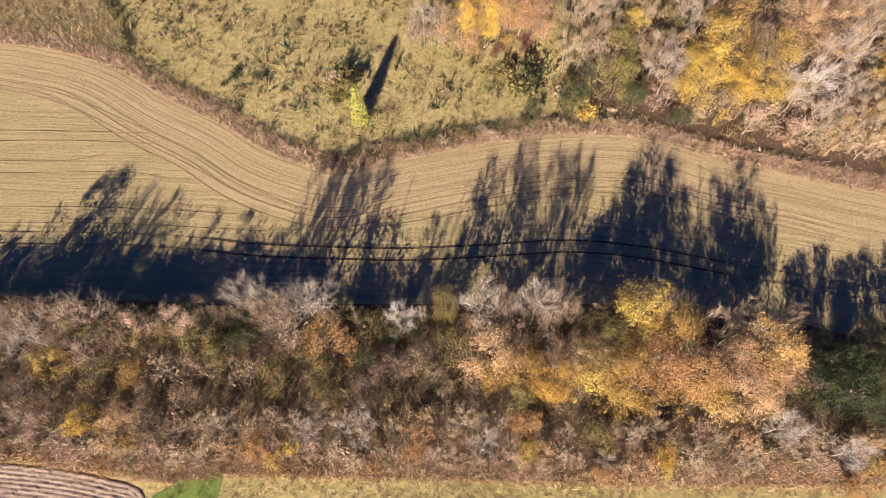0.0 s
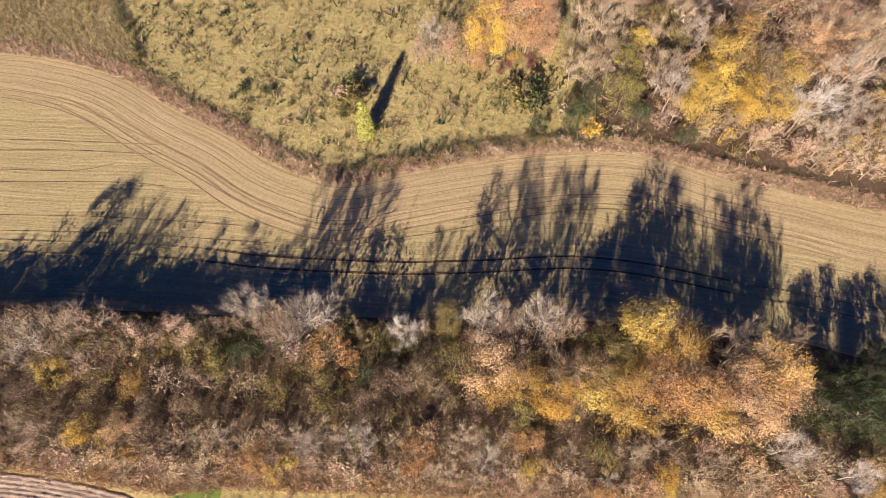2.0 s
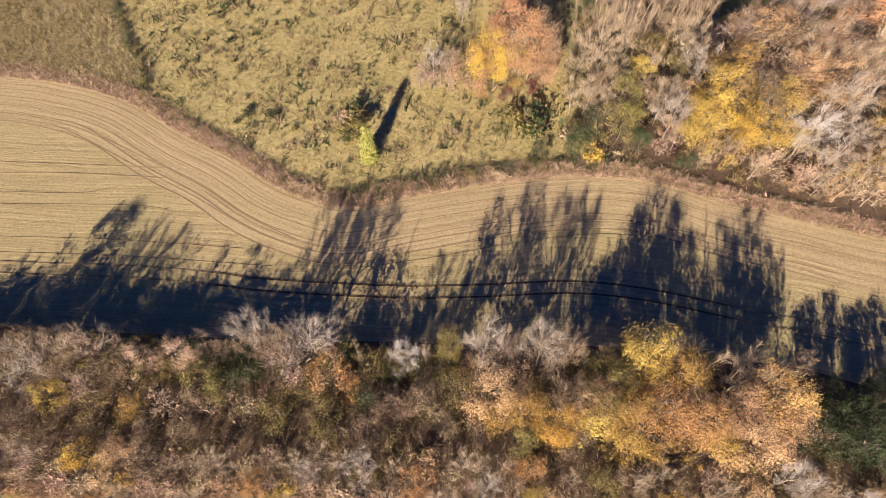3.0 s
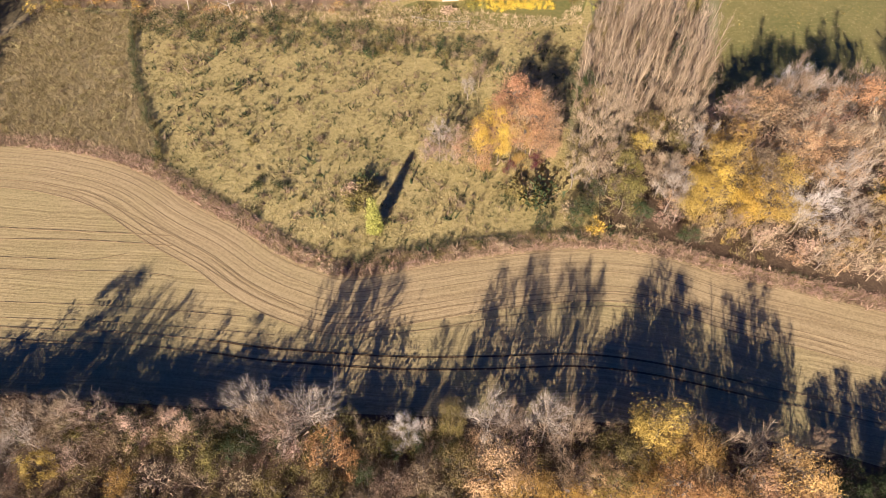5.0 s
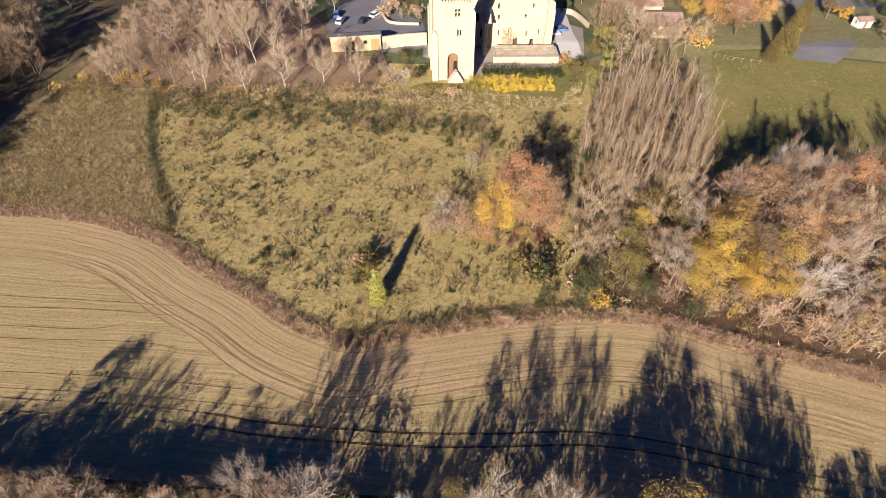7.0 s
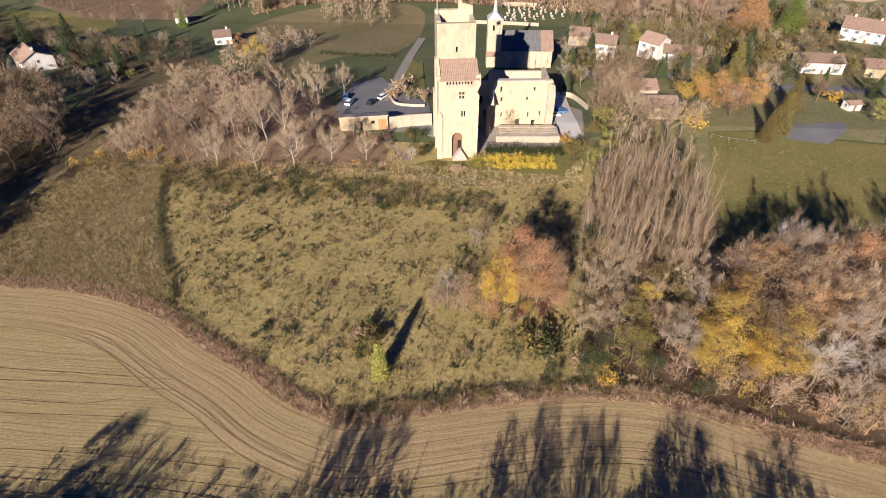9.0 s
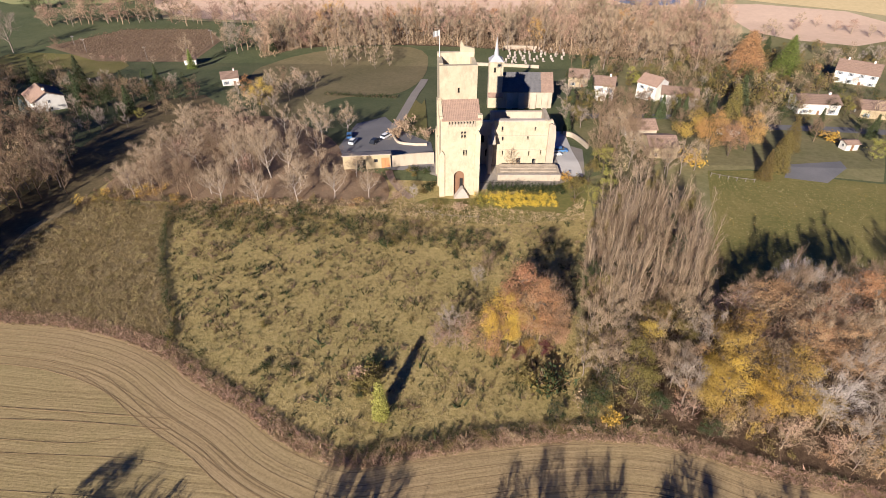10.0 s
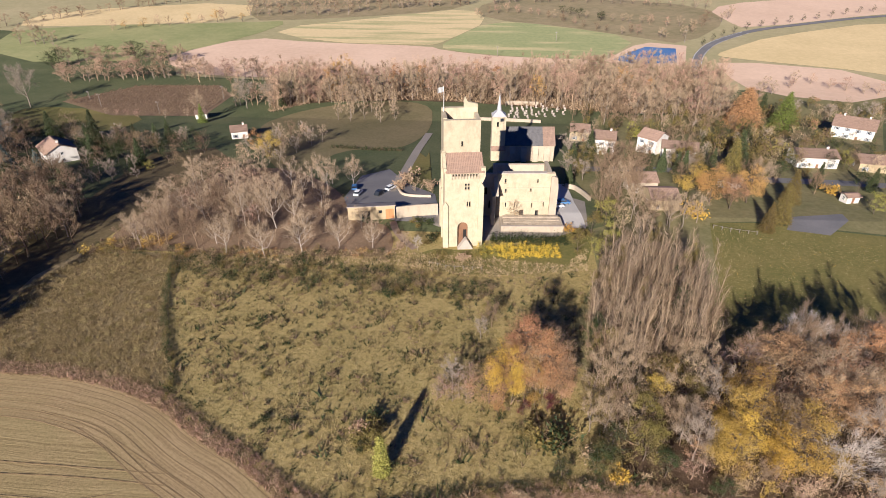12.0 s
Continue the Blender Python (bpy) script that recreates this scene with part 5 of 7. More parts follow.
# ---- trees round the castle ----
ORCH = "by the castle barn"
orchard = [(-53.1, 120.2, 12.15, "orchard"), (-44.4, 123.0, 12.15, "orchard"), (-35.4, 125.6, 10.8, "orchard"), (-55.0, 135.2, 16.2, "orchard"), (-64.2, 136.2, 14.85, "orchard"), (-26.6, 126.2, 9.45, "orchard"),
    (-63.6, 120.9, 12.15, "orchard"), (-46.8, 160.0, 12.15, "orchard"), (-40.6, 168.8, 10.8, "orchard"), (-51.3, 138.8, 13.5, "orchard"), (-45.9, 131.0, 10.8, "orchard"), (-31.6, 136.7, 8.1, "orchard"),
    (-17.6, 125.3, 6, "bare_beige"), (-14.7, 125.5, 5, "bare_white"), (-72.1, 123.2, 13, "bare_brown"), (-79.4, 122.7, 12, "bare_brown"), (-86.8, 122.2, 12, "bare_beige")]
for x, y, h, k in orchard:
    plant(k, x, y, h, ORCH)
taken = [(r[0], r[1]) for r in orchard]
grove([(-91.9, 121.9), (-60.5, 120.5), (-58.6, 136.6), (-67.2, 166.6), (-90.7, 176.8), (-94.6, 153.3)], 3.8, 1200, ["bare_brown", "bare_beige", "orchard", "thin_pink"], [3, 6, 2, 1.5], 7.5, 10.5, ORCH, taken, wide=1.15, bulk="orchard_growth")
grove([(-57.1, 136.7), (-36.7, 131.6), (-43.4, 168.6), (-57.6, 186.3), (-67.2, 166.6)], 7, 300, ["orchard", "bare_beige"], [4, 1], 9, 12, ORCH, taken, bulk="orchard_growth")
grove([(-97.5, 117.3), (-79.4, 122.7), (-81.6, 127.1), (-100.6, 127.4)], 2.2, 200, ["shrub_yellow", "shrub_olive", "shrub_brown"], [1, 3, 2], 1.2, 2.6, ORCH, bulk="bank_brush")
grove([(-100, 118), (-74, 116.5), (-75, 122), (-100, 124)], 1.7, 300, ["shrub_olive", "shrub_brown", "shrub_yellow", "shrub_green"], [4, 2, 1.5, 2], 1.0, 2.2, ORCH, bulk="bank_brush")
grove([(-76.0, 118.7), (-19.9, 120.5), (-20.5, 125.1), (-78.0, 122.8)], 1.6, 700, ["shrub_orange", "shrub_brown", "shrub_olive", "shrub_green"], [2, 2, 3, 2], 0.7, 1.9, ORCH, bulk="bank_brush")
grove([(-26.4, 167.2), (-14.1, 162.7), (-14.8, 171.0), (-24.0, 177.4)], 2.4, 200, ["shrub_straw", "thin_straw"], [1, 2], 2.5, 4.5, "beside the drive")
plant("thin_straw", 10.6, 144.5, 6.6, "before the ruined hall", wide=1.15)
for x, y, h, k in [(-11.5, 131.0, 2.2, "shrub_green"), (-10.8, 133.5, 1.8, "shrub_green"), (-12.6, 129.0, 1.7, "shrub_olive"), (-13.5, 140.5, 2.0, "shrub_green"), (-15.5, 141.5, 1.8, "shrub_green"), (-17.5, 141.2, 1.6, "shrub_olive"),
    (-16.2, 138.6, 1.4, "shrub_olive"), (-19.4, 126.8, 2.4, "shrub_straw"), (-22.6, 129.5, 1.8, "shrub_brown"), (-9.0, 122.5, 2.2, "shrub_olive"), (-3.5, 121.5, 2.6, "shrub_straw"), (0.5, 123.5, 2.0, "shrub_olive"),
    (25.2, 138.8, 2.6, "shrub_yellow"), (27.5, 136.0, 3.0, "shrub_olive"), (23.5, 131.0, 1.8, "shrub_green"), (-20.8, 134.2, 1.6, "shrub_brown")]:
    plant(k, x, y, h, "below the castle keep")
WEST = "on the western lane"
HOUSE_VIEW = [(-156 + 38 * k / 14, 191 - 47 * k / 14) for k in range(15)]
grove([(-121.4, 99.4), (-111.9, 104.7), (-110.8, 115.0), (-104.8, 124.0), (-117.8, 147.1), (-136.3, 160.7),
    (-150.0, 154.0), (-154.1, 137.3)], 5.0, 900, ["bare_brown", "bare_beige", "thin_brown"], [5, 3, 2], 10, 14, WEST, bulk="western_wood")
for x, y, h, k in [(-148.9, 159.7, 14, "blue_fir"), (-149.2, 171.8, 9, "blue_fir"), (-145.1, 211.8, 8, "fir"), (-155.3, 207.3, 9, "fir"), (-138.4, 186.4, 8, "fir"), (-137.4, 166.5, 8, "bare_grey"),
    (-121.7, 167.9, 8, "bare_grey"), (-121.3, 180.8, 6, "bare_grey"), (-128.6, 209.7, 6, "olive"), (-132.0, 225.3, 8, "fir"), (-134.6, 261.5, 14, "bare_beige"), (-234.3, 279.0, 21, "bare_grey"), (-131.5, 256.0, 8, "bright_fir"),
    (-215.5, 285.7, 7, "thin_brown"), (-120.7, 284.5, 15, "bare_grey"), (-109.6, 287.3, 13, "bare_grey"), (-77.3, 195.5, 11, "gold"), (-86.8, 206.6, 10, "orange"), (-103.1, 287.9, 9, "fir"),
    (-194.4, 214.7, 13, "bare_grey"), (-113.6, 178.1, 5, "lime")]:
    plant(k, x, y, h, WEST)
grove([(-90, 189), (-72, 185), (-64, 224), (-82, 240)], 5, 400, ["bare_grey", "bare_beige", "far_straw", "bare_brown"], [3, 3, 1, 2], 6, 9, WEST, bulk="western_wood")
grove([(-130.5, 103.5), (-117.4, 111.9), (-114.7, 120.4), (-107.6, 128.5), (-120.4, 151.2), (-136.3, 160.7),
    (-150.0, 154.0), (-154.7, 130.3)], 5.0, 400, ["brown", "thin_brown", "bare_brown"], [2, 4, 3], 11, 15, WEST, bulk="western_wood")
grove([(-176.1, 151.8), (-152.1, 156.6), (-156.7, 177.8), (-177.5, 205.3), (-199.0, 214.3), (-233.4, 211.2)], 6.0, 500, ["brown", "blue_fir", "green", "bare_grey"], [3, 2, 2, 3], 12, 15, WEST, [(-154 - 1.2 * k, 191 - 3.5 * k) for k in range(11)], bulk="western_wood")
grove([(-139.1, 179.3), (-123.2, 187.7), (-135.3, 209.1), (-157.6, 207.1)], 5.0, 200, ["brown", "green", "bare_grey"], [2, 2, 2], 7, 9, WEST, HOUSE_VIEW, bulk="western_wood")
grove([(-217.4, 212.7), (-210.5, 228.4), (-237.7, 261.9), (-259.4, 259.8)], 6.0, 200, ["brown", "bare_grey"], [2, 2], 10, 14, WEST, bulk="western_wood")
# unseen wood added west of the lane, beyond the picture's edge, to shade it
grove([(-150, 60), (-120, 60), (-112, 84), (-114, 100), (-150, 112)], 4.2, 400, ["far_green", "brown"], [2, 2], 14, 17, WEST, bulk="western_wood")
grove([(-175, 96), (-150, 96), (-135, 150), (-170, 165)], 7, 120, ["far_brown", "far_green"], [2, 2], 13, 16, WEST, bulk="western_wood")
grove([(-70.6, 264.8), (-39.5, 259.1), (-44.0, 302.2), (-75.9, 300.1)], 6, 120, ["far_bare"], [1], 8, 11, "on the north pasture", bulk="back_wood")
# more unseen trees, added to throw shade on the lane's near end
grove([(-122, 62), (-106, 64), (-106, 84), (-109, 92), (-122, 96)], 4.0, 200, ["brown", "far_green"], [2, 1], 14, 17, WEST, bulk="western_wood")
# dense trees whose shade lies over the lane and the cottage fields
for x, y, h, k in ((-119, 112, 16, "brown"), (-113, 116, 17, "thin_brown"), (-122, 120, 17, "brown"), (-116, 124, 16, "brown"), (-125, 128, 16, "thin_brown"), (-118, 133, 15, "brown"), (-116, 140, 13, "brown"),
                   (-120, 143, 14, "green"), (-139, 186, 11, "fir"), (-131, 191, 10, "green"),
                   (-122, 186, 10, "fir"), (-114, 190, 9, "green"), (-108, 184, 9, "brown")):
    plant(k, x, y, h, WEST, wide=1.1, bulk="western_wood")
grove([(-215, 196), (-190, 204), (-160, 205), (-150, 198), (-152, 212), (-190, 216), (-215, 212)], 4.6, 200, ["green", "brown", "fir", "thin_brown"], [3, 3, 2, 2], 11, 15, WEST, bulk="western_wood")
grove([(-140, 196), (-112, 196), (-100, 204), (-112, 210), (-140, 206)], 4.6, 150, ["green", "brown", "thin_brown"], [2, 3, 3], 8, 11, WEST, bulk="western_wood")
# ---- woods and hedges behind ----
BACK = "in the wood behind the castle"
BACK_WOOD = [(-105.8, 277.9), (-88.1, 299.3), (-24.4, 305.7), (60.8, 290.7), (124.7, 288.3), (140.1, 349.8),
    (80.3, 365.4), (-16.9, 339.5), (-97.2, 334.2), (-117.9, 314.3)]
grove(BACK_WOOD, 4.9, 8000, ["far_bare", "far_brown", "far_pink", "far_orange"], [6, 2.5, 4, 0.5], 13, 18, BACK, bulk="back_wood")
for x, y, h in [(-78.1, 316.9, 17), (-45.8, 315.5, 18), (-83.1, 310.7, 15), (115.3, 302.2, 12)]:
    plant("far_orange", x, y, h, BACK, bulk="back_wood")
HILL = "on the far hillside"
for pts, n, h, kinds in (([(-401.4, 476.5), (-387.9, 499.5), (-370.2, 519.5), (-346.7, 551.7), (-309.6, 588.0), (-253.9, 622.3)], 60, 10, ["far_bare", "far_brown"]), ([(-300.7, 471.2), (-278.2, 482.9), (-253.0, 501.8), (-232.5, 512.0), (-207.8, 513.3)], 24, 10, ["far_bare", "far_orange", "far_pink"]),
                         ([(-209.7, 532.5), (-172.0, 544.5), (-130.7, 546.6), (-83.3, 578.6), (-13.9, 596.4)], 60, 13, ["far_bare", "far_brown"]), ([(-223.8, 571.7), (-140.4, 590.2), (-15.1, 640.3)], 60, 13, ["far_bare"]),
                         ([(-7.4, 542.6), (13.0, 564.2), (52.9, 545.7), (90.2, 497.6), (129.4, 472.0), (154.4, 469.6)], 50, 8, ["far_bare", "far_pink", "far_brown"]), ([(8.1, 603.4), (80.7, 616.0), (210.2, 593.0)], 50, 10, ["far_bare", "far_pink"]),
                         ([(73.5, 551.7), (118.2, 525.2), (169.2, 505.9)], 34, 8, ["far_bare", "far_pink", "far_green"]), ([(161.0, 485.1), (181.8, 517.3), (217.5, 553.9)], 18, 9, ["far_bare", "far_brown"]),
                         ([(-280.3, 361.9), (-265.7, 382.0), (-233.3, 380.9), (-197.5, 380.0)], 60, 12, ["far_bare", "far_green", "far_pink"]), ([(-251.8, 330.6), (-216.6, 337.0), (-180.1, 342.2), (-129.4, 338.7), (-99.9, 344.7)], 100, 13, ["far_bare", "far_brown", "far_pink"]),
                         ([(-342.6, 421.9), (-325.6, 422.8), (-314.9, 420.0)], 10, 14, ["far_bare"]), ([(-128.6, 291.4), (-112.6, 289.3), (-92.7, 293.7), (-63.3, 298.8)], 40, 11, ["far_bare", "far_pink"]),
                         ([(146.9, 316.9), (183.6, 352.6), (205.0, 343.9), (225.0, 331.0)], 26, 8, ["far_bare", "far_pink"]), ([(-188.9, 272.4), (-162.7, 262.4), (-146.6, 270.5)], 14, 4, ["far_pink", "far_bare"])):
    line, n = spline(pts, 1.0), int(n * 0.45)
    for i in np.linspace(0, len(line) - 1, n).astype(int):
        x, y = line[i] + rng.normal(size=2) * 2.5
        plant(kinds[int(rng.integers(len(kinds)))], x, y, h * rng.uniform(0.7, 1.15), HILL, bulk="hill_growth", wide=1.6)
for x, y in [(165.4, 440.5), (176.4, 452.9), (188.4, 467.7), (201.8, 481.5), (217.3, 496.0), (231.8, 504.9),
    (246.8, 514.1), (263.2, 523.6), (277.1, 531.0), (292.3, 538.6), (309.1, 548.8), (326.3, 559.4),
    (342.8, 567.7), (359.6, 576.2)]:
    plant("far_green", x - 4, y + 6, 6.0, "in a row along the hill road")
# ---- village gardens ----
VILL = "in a village garden"
for x, y, h, k in [(122.3, 267.2, 17, "rust_cone"), (141.6, 269.0, 15, "bright_fir"), (140.2, 289.3, 10, "fir"), (63.6, 233.5, 9, "lime"), (82.5, 179.2, 16, "olive_fir"), (93.2, 199.4, 14, "fir"),
    (71.0, 162.0, 15, "orange"), (65.7, 166.7, 12, "gold"), (82.3, 163.0, 13, "orange"), (75.1, 157.5, 12, "peach"), (89.2, 171.3, 13, "bare_beige"), (85.4, 147.7, 12, "olive_fir"),
    (79.4, 142.4, 9, "olive_fir"), (95.4, 164.0, 11, "olive_fir"), (107.4, 172.9, 9, "bare_brown"), (115.7, 156.2, 8, "lime"), (125.7, 166.6, 8, "olive"), (132.7, 202.8, 7, "lime"),
    (61.9, 149.7, 5, "shrub_yellow"), (44.9, 167.6, 12, "bare_beige"), (40.8, 164.6, 11, "bare_beige"), (47.6, 160.1, 12, "bare_brown")]:
    plant(k, x, y, h, VILL, wide={"rust_cone": 2.0, "bright_fir": 1.6, "fir": 1.3}.get(k, 1.1))
for x, y, h, k in [(119.2, 292.7, 9, "bare_white"), (153.7, 285.6, 9, "bare_grey"), (168.9, 300.8, 7, "olive"), (169.5, 282.2, 8, "bare_grey"), (190.1, 283.6, 9, "bare_grey"), (152.0, 211.8, 5, "olive"),
    (68.4, 197.3, 8, "bare_grey"), (73.4, 190.9, 8, "bare_grey"), (125.2, 234.4, 7, "olive"), (111.8, 201.0, 8, "olive"), (110.3, 215.9, 7, "thin_brown"), (93.6, 236.2, 6, "bare_grey"),
    (41.6, 236.3, 5, "bare_grey"), (35.5, 181.3, 8, "bare_grey"), (32.6, 181.0, 8, "olive"), (112.9, 173.3, 4, "shrub_yellow"), (129.0, 225.8, 6, "olive"), (53.2, 143.9, 9, "bare_beige"),
    (43.1, 133.7, 10, "bare_beige"), (78.7, 198.2, 9, "bare_beige")]:
    plant(k, x, y, h, VILL)
grove([(32.2, 149.5), (39.3, 136.5), (61.6, 141.2), (63.2, 146.3), (46.9, 150.6), (43.4, 164.8)], 4, 200, ["bare_beige", "bare_brown", "thin_straw"], [3, 2, 1], 8, 11, VILL, bulk="garden_growth")
grove([(74.8, 205.1), (104.7, 207.7), (183.1, 259.5), (212.0, 308.6), (140.7, 294.1), (88.7, 250.8)], 4.6, 700, ["bare_grey", "olive", "thin_straw", "shrub_olive", "thin_brown", "green", "peach"], [2, 4, 2, 3, 3, 2, 1], 3.5, 8, VILL, bulk="garden_growth")

grove([(-158.3, 150.6), (-150.0, 154.0), (-129.0, 158.5), (-112.3, 168.7), (-119.3, 181.0), (-143.0, 178.9),
    (-168.5, 176.7), (-180.2, 175.7)], 4.5, 500, ["bare_grey", "bare_brown", "fir", "thin_brown"], [4, 3, 1, 2], 3.5, 6, WEST, HOUSE_VIEW, bulk="western_wood")
grove([(-159.8, 206.9), (-134.7, 204.0), (-117.4, 210.7), (-122.6, 221.3), (-143.6, 219.4), (-166.8, 217.3)], 5, 200, ["bare_grey", "fir", "thin_brown"], [3, 1.5, 2], 5, 9, WEST, bulk="western_wood")
grove([(28.9, 174.7), (35.9, 172.4), (44.6, 218.3), (33.9, 213.2)], 4, 100, ["bare_grey", "fir", "olive"], [3, 2, 2], 7, 11, "beside the churchyard", bulk="garden_growth")
grove([(38.6, 167.1), (51.0, 160.4), (60.1, 196.6), (47.2, 202.6)], 4.5, 200, ["thin_brown", "bare_brown", "brown"], [3, 3, 1], 10, 13, VILL, bulk="garden_growth")
grove([(60.2, 168.9), (92.9, 180.1), (105.6, 200.5), (75.9, 209.0)], 6, 200, ["bare_brown", "fir", "thin_brown", "olive"], [3, 2, 3, 2], 7, 11, VILL, bulk="garden_growth")
grove([(64.5, 253.9), (116.3, 258.7), (124.1, 279.2), (42.2, 278.3)], 5, 200, ["bare_brown", "olive", "far_brown"], [2, 1, 3], 6, 10, VILL, bulk="garden_growth")
grove([(56.6, 265.8), (119.1, 276.3), (125.7, 295.0), (60.5, 288.8)], 6.0, 200, ["far_bare", "far_pink", "far_brown"], [4, 2, 2], 14, 18, BACK, wide=1.2, bulk="back_wood")
grove([(36.3, 186.4), (70.0, 189.3), (93.1, 184.9), (129.1, 172.0), (134.5, 180.7), (97.6, 195.7),
    (74.3, 203.5), (38.9, 203.4)], 5.0, 300, ["green", "olive", "fir", "brown"], [3, 3, 2, 2], 7, 10, VILL, bulk="garden_growth")
grove([(99.4, 200.0), (142.4, 193.6), (168.9, 236.5), (117.7, 238.4)], 6.5, 140, ["green", "olive", "brown", "thin_straw"], [2, 3, 2, 2], 5, 9, VILL, bulk="garden_growth")
for x, y in spline([(-58.7, 216.0), (-45.0, 214.0), (-30.9, 213.5)], 1.2):
    plant("shrub_green", x, y, rng.uniform(1.2, 2.0), "along the pasture", bulk="garden_growth")
grove([(38, 230), (58, 232), (92, 227), (118, 236), (116, 252), (62, 262), (40, 252)], 5, 200, ["green", "olive", "brown", "bare_brown", "thin_straw"], [3, 3, 2, 2, 1], 5, 9, VILL, bulk="garden_growth")
# ---- hedge between meadow and field ----
side = normals(HEDGE_LINE, 10)
for i in range(60, len(HEDGE_LINE) - 60):
    x, y = HEDGE_LINE[i] - side[i] * rng.uniform(-0.5, 1.6) + rng.normal(size=2) * 0.4
    if x < -58:
        kind, h = ("shrub_straw", 0.5)
    elif x < -14:
        kind, h = (("shrub_pink", "shrub_straw", "shrub_brown", "shrub_green")[int(rng.choice(4, p=(0.4, 0.3, 0.2, 0.1)))], rng.uniform(0.6, 1.3))
    elif x < 24:
        kind, h = (("shrub_olive", "shrub_straw", "shrub_brown", "shrub_green")[int(rng.choice(4, p=(0.25, 0.1, 0.2, 0.45)))], rng.uniform(0.9, 1.5))
    else:
        kind, h = (("shrub_brown", "shrub_straw", "shrub_pink")[int(rng.integers(3))], rng.uniform(0.5, 1.1))
    plant(kind, x, y, h, "in the hedge", bulk="hedge")
    if -60 < HEDGE_LINE[i][0] < 62:
        thick = 1.0 if -16 < HEDGE_LINE[i][0] < 22 else 0.62
        x, y = HEDGE_LINE[i] - side[i] * 1.5 + rng.normal(size=2) * 0.15
        plant("shrub_green" if rng.random() < 0.75 else "shrub_brown", x, y, rng.uniform(1.0, 1.6) * thick, "in the hedge", bulk="hedge", wide=0.8)
join_bulk("hedge", "low tangled hedge of dry grass and bramble", "hedge")
join_bulk("grove_growth", "tall slender bare trees crowding the grove", "woodland")
join_bulk("wood_growth", "bare, peach and straw-coloured trees filling the wood", "woodland")
join_bulk("orchard_growth", "bare brown trees crowding the orchard", "woodland")
join_bulk("undergrowth", "brown and straw brush under the tree belt", "undergrowth")
join_bulk("belt_growth", "smaller half-bare trees filling the tree belt", "woodland")
join_bulk("wood_brush", "olive and brown brush in the wood", "undergrowth")
join_bulk("meadow_brush", "small dark brambles scattered over the meadow", "brush")
join_bulk("scrub_brush", "dense brown and straw scrub", "scrub")
join_bulk("bank_brush", "rust and straw brush on the bank", "brush")
join_bulk("back_wood", "bare beige wood behind the castle", "woodland")
join_bulk("western_wood", "bare and olive trees west of the lane, with unseen shade trees", "woodland")
join_bulk("garden_growth", "mixed bare trees and bushes in the gardens", "woodland")
join_bulk("hill_growth", "bare hedgerow trees and woods on the hills", "woodland")


# ---- grass ----
def tufts(name, poly, count, mats, low, high, label, patchy=0.0, thick=0.07):
    """Grass tufts: sheaves of bent blades, thicker in patches."""
    g = np.random.default_rng(11)
    xs, ys = np.array([p[0] for p in poly]), np.array([p[1] for p in poly])
    parts, got = [], 0
    for _ in range(60):
        x, y = g.uniform(xs.min(), xs.max(), 4 * count), g.uniform(ys.min(), ys.max(), 4 * count)
        patch = np.sin(x * 0.31 + 2 * np.sin(y * 0.17)) * np.sin(y * 0.37 + 2 * np.sin(x * 0.13)) * 0.5 + 0.3 * np.sin(x * 1.3 + y * 0.7) * np.sin(y * 1.1 - x * 0.4)
        keep_it = inside_many(x, y, poly) & (patch > g.uniform(-patchy, 0.5, len(x)) - 0.35)
        parts.append(np.column_stack([x[keep_it], y[keep_it]]))
        got += int(keep_it.sum())
        if got >= count:
            break
    pts = np.vstack(parts)[:count]
    n = len(pts)
    size = g.uniform(low, high, n) * (1 + 0.8 * (g.random(n) < 0.08))
    blades = 6
    base = np.array([terrain(x, y) for x, y in pts]) + 0.09
    pos = np.repeat(np.column_stack([pts, base]), blades, axis=0)
    pos[:, :2] += g.normal(size=(n * blades, 2)) * np.repeat(size, blades)[:, None] * 0.35
    way = np.column_stack([g.normal(size=(n * blades, 2)) * 0.6, np.ones(n * blades)])
    v, f = twig_tris(g, pos, way, 1.0, thick)
    v = v.reshape(-1, 3, 3)
    L = np.repeat(size, blades)[:, None, None]
    v = pos[:, None, :] + (v - pos[:, None, :]) * L
    me = arrays_mesh(name, v.reshape(-1, 3), f)
    for m in mats:
        me.materials.append(m)
    pick = np.repeat(g.choice(len(mats), n, p=[0.55, 0.45] if len(mats) == 2 else None), blades)
    me.polygons.foreach_set("material_index", pick.astype(np.int32))
    return tagged(new(name, me), label, "grass", kind="stuff")


FULL_MEADOW = [tuple(p) for p in HEDGE_LINE[::4] if -56 < p[0] < 40] + [(30, 62), (24, 84), (30, 118), (0, 122), (-76, 122), (-66, 96), (-60, 84)]
tufts("meadow_grass", FULL_MEADOW, 24000, [LEAF["grass"], LEAF["dry_grass"]], 0.2, 0.5, "tussocks of olive and straw meadow grass", 0.5)
tufts("meadow_tussocks", FULL_MEADOW, 2400, [LEAF["green"], LEAF["brown"]], 0.4, 0.95, "small dark tussocks dotting the meadow", 0.02, 0.12)
tufts("scrub_grass", SCRUB, 12000, [LEAF["grass"], LEAF["dry_grass"]], 0.35, 0.75, "tall dry straw grass in the scrub", 0.8, 0.05)
tufts("strip_grass", [(-34, 3), (-26, 4), (60, 2.5), (60, -3), (-34, -3)], 3000, [LEAF["grass"], LEAF["straw"]], 0.2, 0.4, "straw and green grass beside the tree belt", 0.8)

